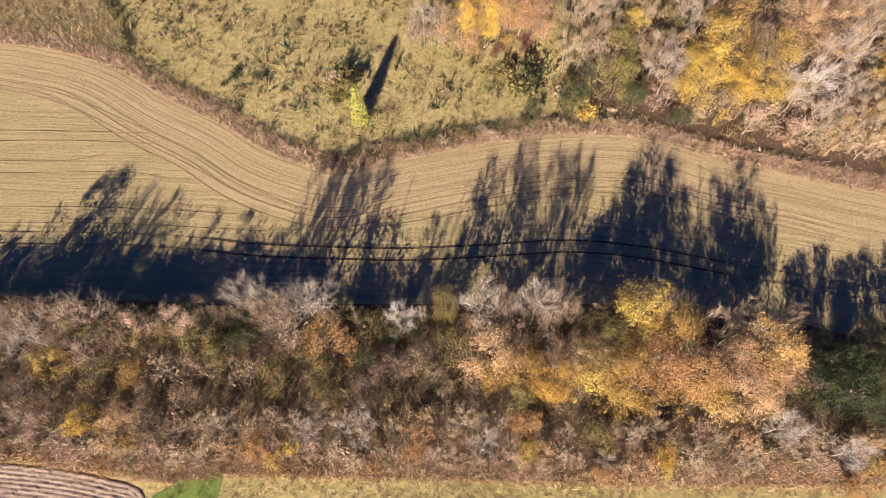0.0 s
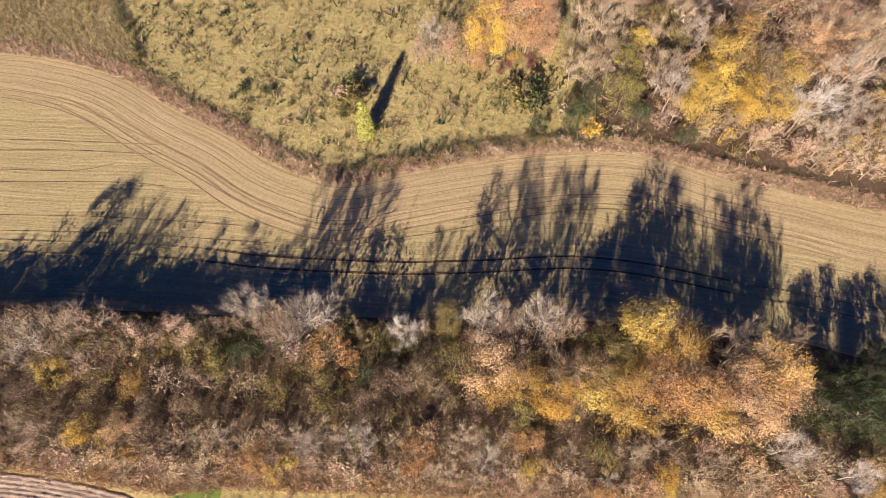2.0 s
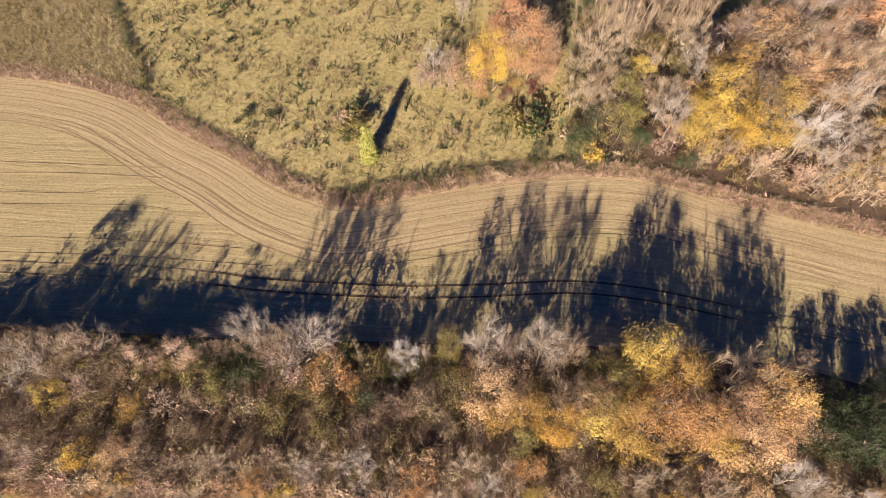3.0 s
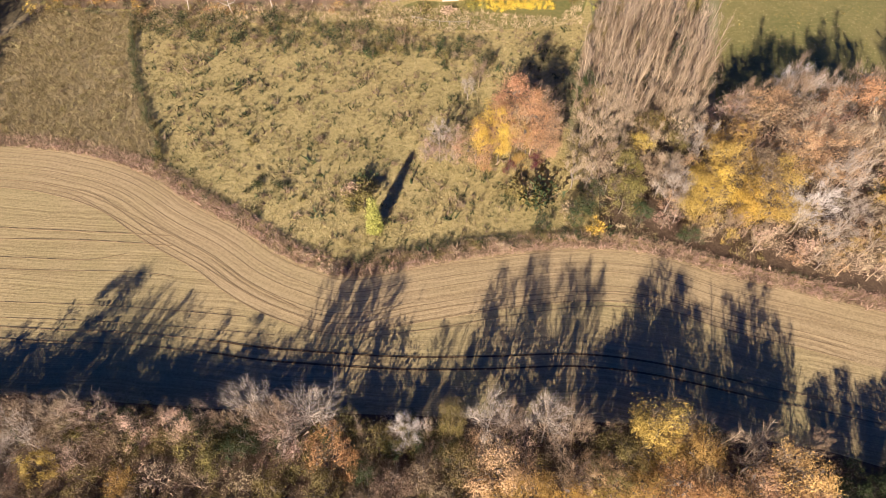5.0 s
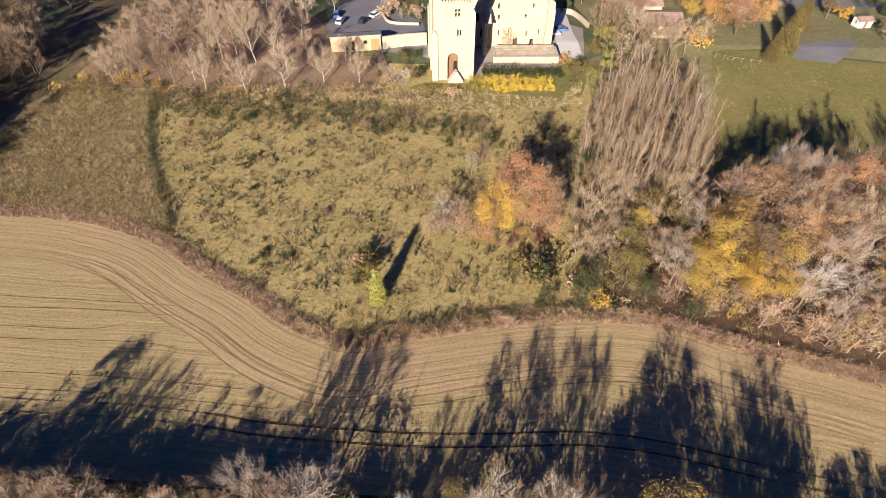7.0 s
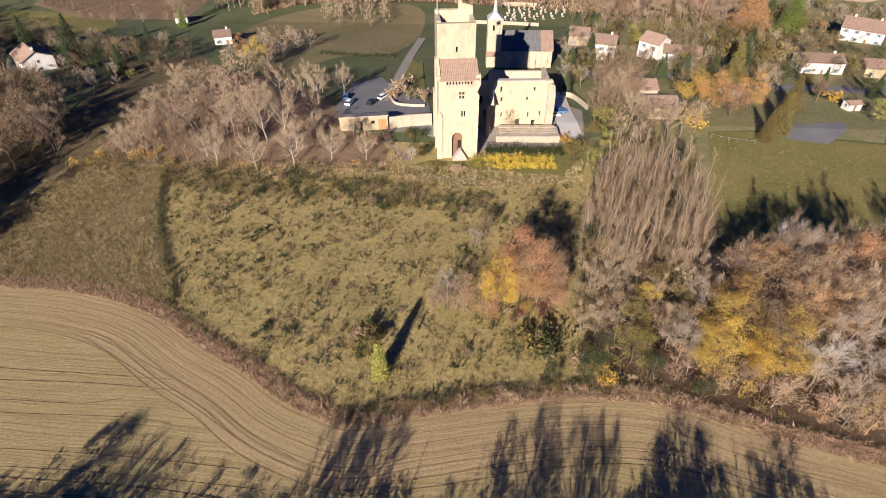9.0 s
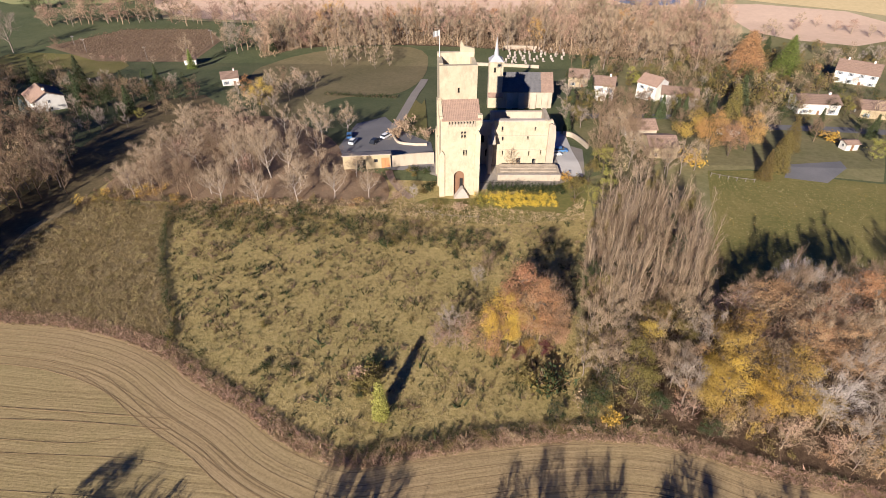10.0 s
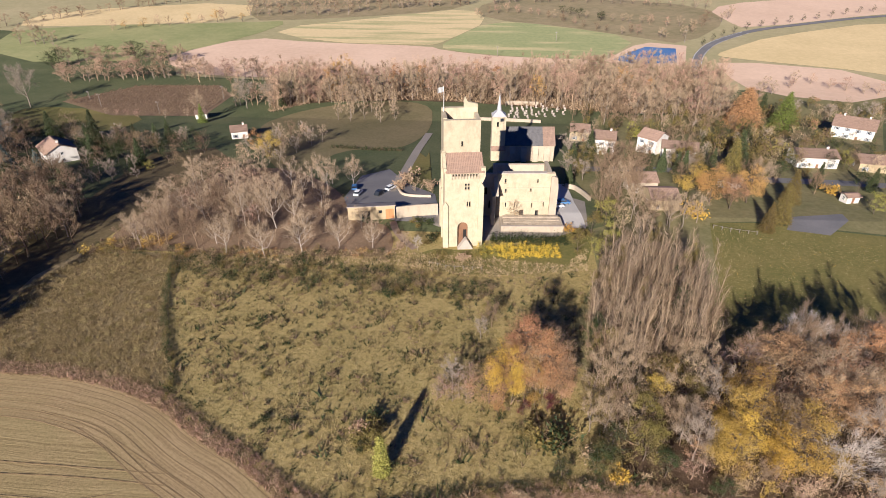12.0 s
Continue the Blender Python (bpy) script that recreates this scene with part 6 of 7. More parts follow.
HEDGE_BAND = [tuple(p) for p in HEDGE_LINE[110:330] + side[110:330] * 1.5] + [tuple(p) for p in (HEDGE_LINE[110:330] - side[110:330] * 1.7)[::-1]]
tufts("back_wood_brush", BACK_WOOD, 7000, [LEAF["brown"], LEAF["straw"]], 1.5, 3.2, "bare brush under the wood behind the castle", 1.5, 0.04)
tufts("hedge_grass", HEDGE_BAND, 12000, [LEAF["pink"], LEAF["brown"]], 0.3, 0.65, "pale dry grass in the hedge bottom", 1.5, 0.06)
BELT_BAND = [(-90, 26.5), (-62, 26), (-30, 25.5), (25, 25), (48, 23), (62, 19), (90, 12), (90, -4), (60, 4), (30, 4.2), (0, 4.7), (-25, 5.4), (-34, 4.4), (-60, 7.6), (-90, 9)]
tufts("belt_twigs", BELT_BAND, 8000, [LEAF["brown"], LEAF["olive"]], 0.5, 1.1, "bare twiggy brush and dry stems under the trees", 1.5, 0.03)
tufts("belt_edge_grass", [(-60, 8.6), (-34, 5.6), (-25, 6.6), (0, 5.9), (30, 5.4), (60, 5.2), (60, 2.6), (30, 3), (-25, 4.2), (-34, 3.4), (-60, 6.8)], 12000, [LEAF["straw"], LEAF["peach"]], 0.3, 0.6, "pale dry grass along the tree belt", 1.5, 0.05)


# ---- buildings ----
def box(bm, x0, x1, y0, y1, z0, z1):
    v = [bm.verts.new((x, y, z)) for z in (z0, z1) for y in (y0, y1) for x in (x0, x1)]
    for f in ((0, 2, 3, 1), (4, 5, 7, 6), (0, 1, 5, 4), (2, 6, 7, 3), (0, 4, 6, 2), (1, 3, 7, 5)):
        bm.faces.new([v[i] for i in f])


def box_part(name, x0, x1, y0, y1, z0, z1, mat, parent, label="", bevel=0.0):
    bm = bmesh.new()
    box(bm, x0, x1, y0, y1, z0, z1)
    if bevel:
        bmesh.ops.bevel(bm, geom=bm.edges[:], offset=bevel, segments=2, affect="EDGES")
    return part(name, bm, mat, parent, label)


def prism(bm, outline, y0, y1):
    """A solid with an outline in x and z, from y0 to y1."""
    a = [bm.verts.new((x, y0, z)) for x, z in outline]
    b = [bm.verts.new((x, y1, z)) for x, z in outline]
    bm.faces.new(a)
    bm.faces.new(b[::-1])
    for i in range(len(a)):
        j = (i + 1) % len(a)
        bm.faces.new((a[j], a[i], b[i], b[j]))
    bmesh.ops.recalc_face_normals(bm, faces=bm.faces)


def wall_panel(bm, x0, x1, z0, z1, y0, y1, holes=()):
    """A wall in the xz plane from y0 (outside) to y1 (inside), with openings cut right through."""
    xs = sorted({x0, x1, *[h[0] for h in holes], *[h[1] for h in holes]})
    zs = sorted({z0, z1, *[h[2] for h in holes], *[h[3] for h in holes]})
    solid = lambda i, j: 0 <= i < len(xs) - 1 and 0 <= j < len(zs) - 1 and not any(
        h[0] <= (xs[i] + xs[i + 1]) / 2 <= h[1] and h[2] <= (zs[j] + zs[j + 1]) / 2 <= h[3] for h in holes)
    quad = lambda *p: bm.faces.new([bm.verts.new(q) for q in p])
    for i in range(len(xs) - 1):
        for j in range(len(zs) - 1):
            if not solid(i, j):
                continue
            a, b, c, d = xs[i], xs[i + 1], zs[j], zs[j + 1]
            quad((a, y0, c), (b, y0, c), (b, y0, d), (a, y0, d))
            quad((b, y1, c), (a, y1, c), (a, y1, d), (b, y1, d))
            if not solid(i - 1, j):
                quad((a, y1, c), (a, y0, c), (a, y0, d), (a, y1, d))
            if not solid(i + 1, j):
                quad((b, y0, c), (b, y1, c), (b, y1, d), (b, y0, d))
            if not solid(i, j - 1):
                quad((a, y1, c), (b, y1, c), (b, y0, c), (a, y0, c))
            if not solid(i, j + 1):
                quad((a, y0, d), (b, y0, d), (b, y1, d), (a, y1, d))
    bmesh.ops.remove_doubles(bm, verts=bm.verts, dist=0.001)


def panel_part(name, mat, parent, x0, x1, z0, z1, y0, y1, holes=(), label="", at=None):
    bm = bmesh.new()
    wall_panel(bm, x0, x1, z0, z1, y0, y1, holes)
    ob = part(name, bm, mat, parent, label)
    if at is not None:
        ob.matrix_basis = at
    return ob


def tiled_slope(name, mat, parent, x0, x1, eave, top, thick=0.16, pitch=0.42, label=""):
    """A roof slope of half-round tile rows, from the eave (y, z) up to the top (y, z)."""
    n = max(8, int((x1 - x0) / pitch) * 4)
    xs = np.linspace(x0, x1, n + 1)
    wave = 0.07 * np.abs(np.sin(np.arange(n + 1) * math.pi / 4))
    courses = max(3, int(math.hypot(top[0] - eave[0], top[1] - eave[1]) / 0.9))
    verts, faces = [], []
    for c in range(courses):
        for s, up in ((c / courses, 0.05), ((c + 1.0) / courses, 0.0)):
            for x, w in zip(xs, wave):
                verts.append((x, eave[0] + (top[0] - eave[0]) * s, eave[1] + (top[1] - eave[1]) * s + w + up))
    k = n + 1
    for r in range(2 * courses - 1):
        faces += [(r * k + i, r * k + i + 1, (r + 1) * k + i + 1, (r + 1) * k + i) for i in range(n)]
    base = len(verts)
    verts += [(x, y, z - thick) for y, z in (eave, top) for x in (x0, x1)]
    faces += [(base, base + 2, base + 3, base + 1), (0, n, base + 1, base), (0, base, base + 2, (2 * courses - 1) * k), (n, (2 * courses - 1) * k + n, base + 3, base + 1)]
    return put(name, mesh_from(name, verts, faces), mat, parent, label)


def window_part(parent, x, z, w, h, y, shutters=True, at=None):
    """A window in a front wall: frame, panes and, where there are some, shutters."""
    fr = new("window")
    fr.parent = parent
    if at is not None:
        fr.matrix_basis = at
    bm = bmesh.new()
    wall_panel(bm, x - w / 2, x + w / 2, z, z + h, y - 0.03, y + 0.05, [(x - w / 2 + 0.08, x - 0.03, z + 0.08, z + h - 0.08), (x + 0.03, x + w / 2 - 0.08, z + 0.08, z + h - 0.08)])
    part("window_frame", bm, WHITE, fr)
    for s in (-1, 1):
        box_part("pane", x + s * w / 4 - w / 4 + 0.05, x + s * w / 4 + w / 4 - 0.05, y + 0.0, y + 0.02, z + 0.06, z + h - 0.06, GLASS, fr)
        if shutters:
            box_part("shutter", x + s * (w * 0.78) - w / 4, x + s * (w * 0.78) + w / 4, y - 0.14, y - 0.09, z - 0.02, z + h + 0.02, SHUTTER, fr)
    return fr


def house(x, y, turn, w, d, eaves, rise, label, wall=PALE_RENDER, roof=TILE, storeys=2, bays=3, chimneys=1, shutters=True, door=True):
    """A plain house: four walls with openings, two tiled slopes, gables, chimney, windows and door. Its front faces local -y."""
    ob = thing("house", pose(x, y, terrain(x, y), 0, 0, turn), label, "house", "village houses")
    k = 1 - terrain(x, y) / 75
    w, d, eaves, rise = w * k, d * k, eaves * k, rise * k
    holes, wins = [], []
    fh = eaves / storeys
    for s in range(storeys):
        for b in range(bays):
            cx = -w / 2 + w * (b + 0.5) / bays
            if door and s == 0 and b == bays // 2:
                holes.append((cx - 0.5, cx + 0.5, 0.05, 2.15))
                continue
            z = s * fh + 0.95
            holes.append((cx - 0.5, cx + 0.5, z, z + min(1.35, fh - 1.2)))
            wins.append((cx, z, min(1.35, fh - 1.2)))
    t = 0.4
    panel_part("wall", wall, ob, -w / 2, w / 2, -1.4, eaves, -d / 2, -d / 2 + t, holes)
    panel_part("wall", wall, ob, -w / 2, w / 2, -1.4, eaves, d / 2 - t, d / 2)
    for s in (-1, 1):
        bm = bmesh.new()
        prism(bm, [(-d / 2 + t, -1.4), (d / 2 - t, -1.4), (d / 2 - t, eaves), (0, eaves + rise * (1 - 2 * t / d) - 0.15), (-d / 2 + t, eaves)], -t / 2, t / 2)
        g = part("wall", bm, wall, ob)
        g.matrix_basis = pose(s * (w / 2 - t / 2), 0, 0, 0, 0, 90)
        tiled_slope("roof", roof, ob, -w / 2 - 0.35, w / 2 + 0.35, (s * (d / 2 + 0.45), eaves - 0.45 * rise / (d / 2) + 0.12), (s * 0.0, eaves + rise + 0.12))
        for level in range(storeys):
            window_part(ob, 0.0, level * fh + 1.0, 0.9, min(1.2, fh - 1.3), -0.02, False, pose(s * (w / 2 + 0.02), 0, 0, 0, 0, 90 * s))
    for cx, z, h in wins:
        window_part(ob, cx, z, 0.98, h, -d / 2 + 0.12, shutters)
    if door:
        cx = -w / 2 + w * (bays // 2 + 0.5) / bays
        box_part("door", cx - 0.5, cx + 0.5, -d / 2 + 0.15, -d / 2 + 0.22, -0.1, 2.15, WOOD_DOOR, ob)
    for k in range(chimneys):
        cx = (-1) ** k * w * 0.3
        ch = box_part("chimney", cx - 0.35, cx + 0.35, -0.3, 0.4, eaves + rise * 0.6, eaves + rise + 1.0, wall, ob)
        box_part("chimney_cap", cx - 0.45, cx + 0.45, -0.4, 0.5, eaves + rise + 1.0, eaves + rise + 1.12, TILE, ch)
    return ob


def arch_fill(bm, x0, x1, spring, top, y0, y1, n=10, pointed=0.0):
    """Stone above an arch, between its curve and the head of a square opening."""
    r, cx = (x1 - x0) / 2, (x0 + x1) / 2
    for s in (-1, 1):
        curve = [(cx + s * r * math.cos(math.pi / 2 * i / n), spring + (top - spring) * math.sin(math.pi / 2 * i / n)) for i in range(n + 1)]
        for p, q in zip(curve, curve[1:]):
            if abs(top - q[1]) < 1e-6:
                q = (q[0], top - 0.01)
            prism(bm, [p, q, (q[0], top + 0.001), (p[0], top + 0.001)], y0, y1)


def keep():
    """The tall square keep with its lower front block, tiled lean-to roof and arched gateway."""
    ob = thing("castle_keep", pose(-8.0, 128.0, 0, 0, 0, 8.0), "tall pale limestone keep with a tiled front block and arched gateway", "castle tower")
    W = 9.3
    # front block
    gate = (3.3, 6.0, -0.2, 7.2)
    two_light = lambda x, z: [(x - 0.62, x - 0.1, z, z + 0.85), (x + 0.1, x + 0.62, z, z + 0.85), (x - 0.62, x - 0.1, z + 1.0, z + 1.8), (x + 0.1, x + 0.62, z + 1.0, z + 1.8)]
    holes = [gate] + two_light(5.6, 16.1) + [(5.55, 5.95, 11.4, 13.0), (6.15, 6.55, 11.4, 13.0)]
    slots = [(1.9 + 0.72 * i, 2.4 + 0.72 * i, 19.75, 20.45) for i in range(9)]
    panel_part("front_wall", LIMESTONE, ob, 0, W, -0.4, 21.0, 0, 1.3, holes + slots)
    bm = bmesh.new()
    arch_fill(bm, gate[0], gate[1], 5.6, 7.2, 0.01, 1.2)
    part("gate_arch", bm, LIMESTONE, ob)
    box_part("gate_door", gate[0], gate[1], 0.95, 1.1, -0.2, 7.2, WOOD_DOOR, ob, "brown wooden gate door")
    box_part("wicket", 4.9, 5.7, 0.82, 0.94, 0.5, 4.6, DARK, ob, "near-black panel for the unlit open wicket in the gate")
    bm = bmesh.new()
    prism(bm, [(3.2, 0), (7.2, 0), (7.2, 0.25), (5.6, 3.0), (5.2, 3.0)], -1.6, -0.02)
    part("gate_ramp", bm, PAVING, ob, "pale stone ramp at the gateway")
    for x, z in ((5.6, 16.1), (6.05, 11.4)):
        box_part("window_back", x - 0.7, x + 0.7, 0.7, 0.8, z - 0.05, z + 1.85, GLASS, ob)
    box_part("gallery_back", 1.7, 8.6, 0.7, 0.8, 19.7, 20.5, DARK, ob)
    for i in range(10):
        box_part("corbel", 1.54 + 0.72 * i, 1.9 + 0.72 * i, -0.35, -0.003, 19.2, 20.6, OLD_STONE, ob, bevel=0.06)
    panel_part("side_wall", LIMESTONE, ob, 0, 12.8, -0.4, 21.0, 0, 1.2, [(4.0, 4.5, 9, 10.6), (8.4, 8.8, 15, 16.5)], at=Matrix.Translation((0.003, 12.8 + 1.3, 0)) @ pose(0, 0, 0, 0, 0, -90))
    panel_part("side_wall", LIMESTONE, ob, 0, 11.5, -0.4, 21.0, 0, 1.2, [(4.0, 4.5, 9, 10.6)], at=pose(W - 0.003, 1.3, 0, 0, 0, 90))
    for x0, x1, y0, y1, top in ((-0.45, 0.9, -0.45, 1.0, 12.0), (W - 0.9, W + 0.45, -0.45, 1.0, 17.0), (-0.5, 0.6, 5.2, 6.8, 14.0), (-0.5, 0.6, 11.8, 13.2, 13.0)):
        bm = bmesh.new()
        prism(bm, [(x0, -0.4), (x1, -0.4), (x1, top), (0.5 * (x0 + x1), top + 1.2), (x0, top)], y0, y1)
        part("buttress", bm, LIMESTONE, ob)
    tiled_slope("roof", TILE, ob, 0.2, W + 0.35, (-0.45, 20.95), (5.0, 24.1), label="worn clay-tiled lean-to roof")
    bm = bmesh.new()
    prism(bm, [(0.0, 20.9), (5.0, 20.9), (5.0, 24.6), (0.4, 21.9), (0.0, 21.9)], -0.5, 0.25)
    sk = part("parapet_slope", bm, LIMESTONE, ob)
    sk.matrix_basis = pose(-0.02, 0.0, 0, 0, 0, 90)
    # main shaft
    panel_part("shaft_wall", LIMESTONE, ob, 0.1, W - 0.1, 20, 32.3, 5.0, 6.1, [(4.5, 5.0, 25.6, 27.0)])
    box_part("window_back", 4.3, 5.2, 5.6, 5.7, 25.4, 27.1, DARK, ob)
    panel_part("shaft_wall", LIMESTONE, ob, 0.1, W - 0.1, -0.4, 33.4, 11.7, 12.8, [(4.4, 5.0, 25.6, 27.0)])
    panel_part("shaft_wall", LIMESTONE, ob, 0, 5.6, 20, 32.6, 0, 1.0, at=Matrix.Translation((0.1, 11.7, 0)) @ pose(0, 0, 0, 0, 0, -90))
    panel_part("shaft_wall", LIMESTONE, ob, 0, 5.6, 20, 32.2, 0, 1.0, at=pose(W - 0.1, 6.1, 0, 0, 0, 90))
    box_part("platform", 1.1, W - 1.1, 6.1, 11.7, 27.6, 28.0, PAVING, ob, "stone platform behind the parapet")
    bm = bmesh.new()
    prism(bm, [(W - 3.6, 33.4), (W - 0.1, 33.4), (W - 0.1, 34.2), (W - 2.6, 34.8), (W - 3.2, 36.0), (W - 3.6, 35.4)], 11.8, 12.7)
    part("broken_parapet", bm, LIMESTONE, ob, "broken stub of parapet")
    st = box_part("stair_turret", -0.55, 0.7, 4.4, 6.6, 15.0, 24.4, LIMESTONE, ob, "narrow corner stair turret", 0.15)
    bm = bmesh.new()
    prism(bm, [(0.0, 17.0), (1.1, 19.6), (1.1, 22.0), (0.0, 22.0)], -0.3, 0.9)
    c = part("corner_corbel", bm, LIMESTONE, ob)
    c.matrix_basis = pose(W - 0.35, 0.2, 0)
    pole = bmesh.new()
    bmesh.ops.create_cone(pole, cap_ends=True, segments=8, radius1=0.09, radius2=0.05, depth=8.0, matrix=Matrix.Translation((0.6, 11.0, 35.0)))
    mast = part("flagpole", pole, WHITE, ob, "white flagpole")
    bm = bmesh.new()
    n = 8
    up = [[bm.verts.new((0.6 - 1.5 * i / n, 11.0 + 0.16 * math.sin(i * 1.4), z - 0.35 * i / n)) for i in range(n + 1)] for z in (38.9, 37.6)]
    for i in range(n):
        bm.faces.new((up[0][i], up[0][i + 1], up[1][i + 1], up[1][i]))
    bmesh.ops.solidify(bm, geom=bm.faces[:], thickness=0.02)
    part("flag", bm, WHITE, mast, "small pale flag")
    return ob


keep()


def ruined_hall():
    ob = thing("ruined_hall", pose(5.6, 146.0, 0, 0, 0, 4.0), "roofless pale stone hall with rows of narrow windows", "castle ruin")
    W, H = 16.0, 13.4
    slit = lambda x, z, w=0.35, h=1.5: (x - w / 2, x + w / 2, z, z + h)
    holes = [slit(2.6, 3.2), slit(5.2, 3.2), slit(10.0, 3.0), slit(13.3, 3.4), slit(2.4, 7.6, 0.5, 1.3), slit(9.4, 8.0, 0.5, 1.3), slit(2.2, 10.4, 0.5, 1.5), slit(11.2, 10.6, 0.45, 1.2), slit(7.2, 0.2, 1.2, 2.2), slit(11.6, 0.2, 1.0, 2.0)]
    panel_part("hall_wall", LIMESTONE, ob, 0, W, -0.3, H, 0, 1.1, holes)
    for z in (4.9, 9.1):
        box_part("string_course", 0.3, W - 1.5, -0.16, -0.003, z, z + 0.22, OLD_STONE, ob)
    box_part("coping", 0.6, W - 2.4, -0.15, 1.3, H + 0.003, H + 0.3, PAVING, ob, "flat pale coping on the wall head")
    rg = np.random.default_rng(3)
    for k in range(14):
        x = rg.uniform(W - 2.3, W - 0.4) if k < 8 else rg.uniform(0.0, 0.6)
        s = rg.uniform(0.25, 0.5)
        box_part("stone", x - s, x + s, 0.1, 0.95, H - 0.05, H + rg.uniform(0.1, 0.45), OLD_STONE, ob, bevel=0.07)
    # east buttress and return walls
    bm = bmesh.new()
    prism(bm, [(W - 1.2, -0.3), (W + 0.9, -0.3), (W + 0.9, 9.5), (W + 0.5, 12.4), (W - 0.6, 13.0), (W - 1.2, 12.6)], -0.8, 1.4)
    part("east_buttress", bm, OLD_STONE, ob)
    panel_part("return_wall", OLD_STONE, ob, 0, 13, -1.6, 11.5, 0, 1.0, [(4, 5, 3, 6)], at=pose(W + 0.2, 1.4, 0, 0, 0, 90))
    panel_part("back_wall", OLD_STONE, ob, 0, W, -1.8, 10.5, 14.0, 15.0, [(4, 5.2, 3, 6), (10, 11.2, 3, 6)])
    # shaded wing between hall and keep, with two rows of arched windows
    wing = panel_part("wing_wall", OLD_STONE, ob, -5.2, -0.003, -0.3, 13.0, 0.9, 1.9, [(-3.8, -2.6, 6.6, 9.0), (-2.2, -1.1, 2.2, 5.0), (-4.6, -3.6, 1.8, 4.4)])
    for x0, x1, sp, tp in ((-3.8, -2.6, 8.3, 9.0), (-2.2, -1.1, 4.3, 5.0), (-4.6, -3.6, 3.8, 4.4)):
        bm = bmesh.new()
        arch_fill(bm, x0, x1, sp, tp, 0.92, 1.85, 6)
        part("window_arch", bm, OLD_STONE, ob)
        box_part("window_back", x0, x1, 1.6, 1.7, sp - 2.4, tp, DARK, ob)
    panel_part("wing_side", OLD_STONE, ob, 0, 6.0, -0.3, 9.0, 0, 0.9, at=pose(-0.9, -5.1, 0, 0, 0, 90), holes=[(2.0, 3.0, 0, 2.3)])
    bm = bmesh.new()
    prism(bm, [(0, 8.99), (6.0, 8.99), (6.0, 12.5), (4.2, 11.2), (2.6, 10.8), (1.0, 9.6)], 0.0, 0.9)
    br = part("broken_wall_head", bm, OLD_STONE, ob)
    br.matrix_basis = pose(-0.003, -5.1, 0, 0, 0, 90)
    return ob


ruined_hall()


def terrace():
    ob = thing("terrace", pose(6.8, 137.0, 0, 0, 0, 3.0), "raised pale stone terrace with a sloping paved top and retaining wall", "terrace")
    W, D = 17.0, 6.0
    bm = bmesh.new()
    box(bm, 0, W, 0, 0.6, -0.3, 1.9)
    box(bm, 0, 0.6, 0.6, D, -0.3, 1.9)
    box(bm, W - 0.6, W, 0.6, D, -0.3, 1.9)
    part("retaining_wall", bm, OLD_STONE, ob)
    box_part("coping", -0.1, W + 0.1, -0.12, 0.72, 1.903, 2.05, PAVING, ob, bevel=0.04)
    rg = np.random.default_rng(5)
    slab = None
    for i in range(14):
        for j in range(4):
            x, y = 0.7 + i * 1.12, 0.8 + j * 1.3
            if slab is None or (i + j) % 5 == 0:
                slab = bmesh.new()
                box(slab, 0, 1.105, 0, 1.285, 0, 0.15)
                bmesh.ops.bevel(slab, geom=slab.edges[:], offset=0.03, segments=1, affect="EDGES")
                ob2 = part("paving_slab", slab, OLD_STONE, ob)
                data = ob2.data
            else:
                ob2 = put("paving_slab", data, None, ob)
            ob2.matrix_basis = pose(x, y, 1.55 + 0.12 * y + rg.uniform(0, 0.03))
    bm = bmesh.new()
    prism(bm, [(0.6, -0.2), (W - 0.6, -0.2), (W - 0.6, 1.5), (0.6, 1.5)], 0.6, D)
    part("terrace_core", bm, OLD_STONE, ob)
    for i in range(15):
        box_part("rail_post", -6.0 + i * 0.9, -5.93 + i * 0.9, -1.7, -1.63, -0.1, 1.1, IRON, ob)
    for z in (0.5, 1.05):
        box_part("rail", -6.0, 6.7, -1.69, -1.64, z, z + 0.05, IRON, ob)
    return ob


terrace()


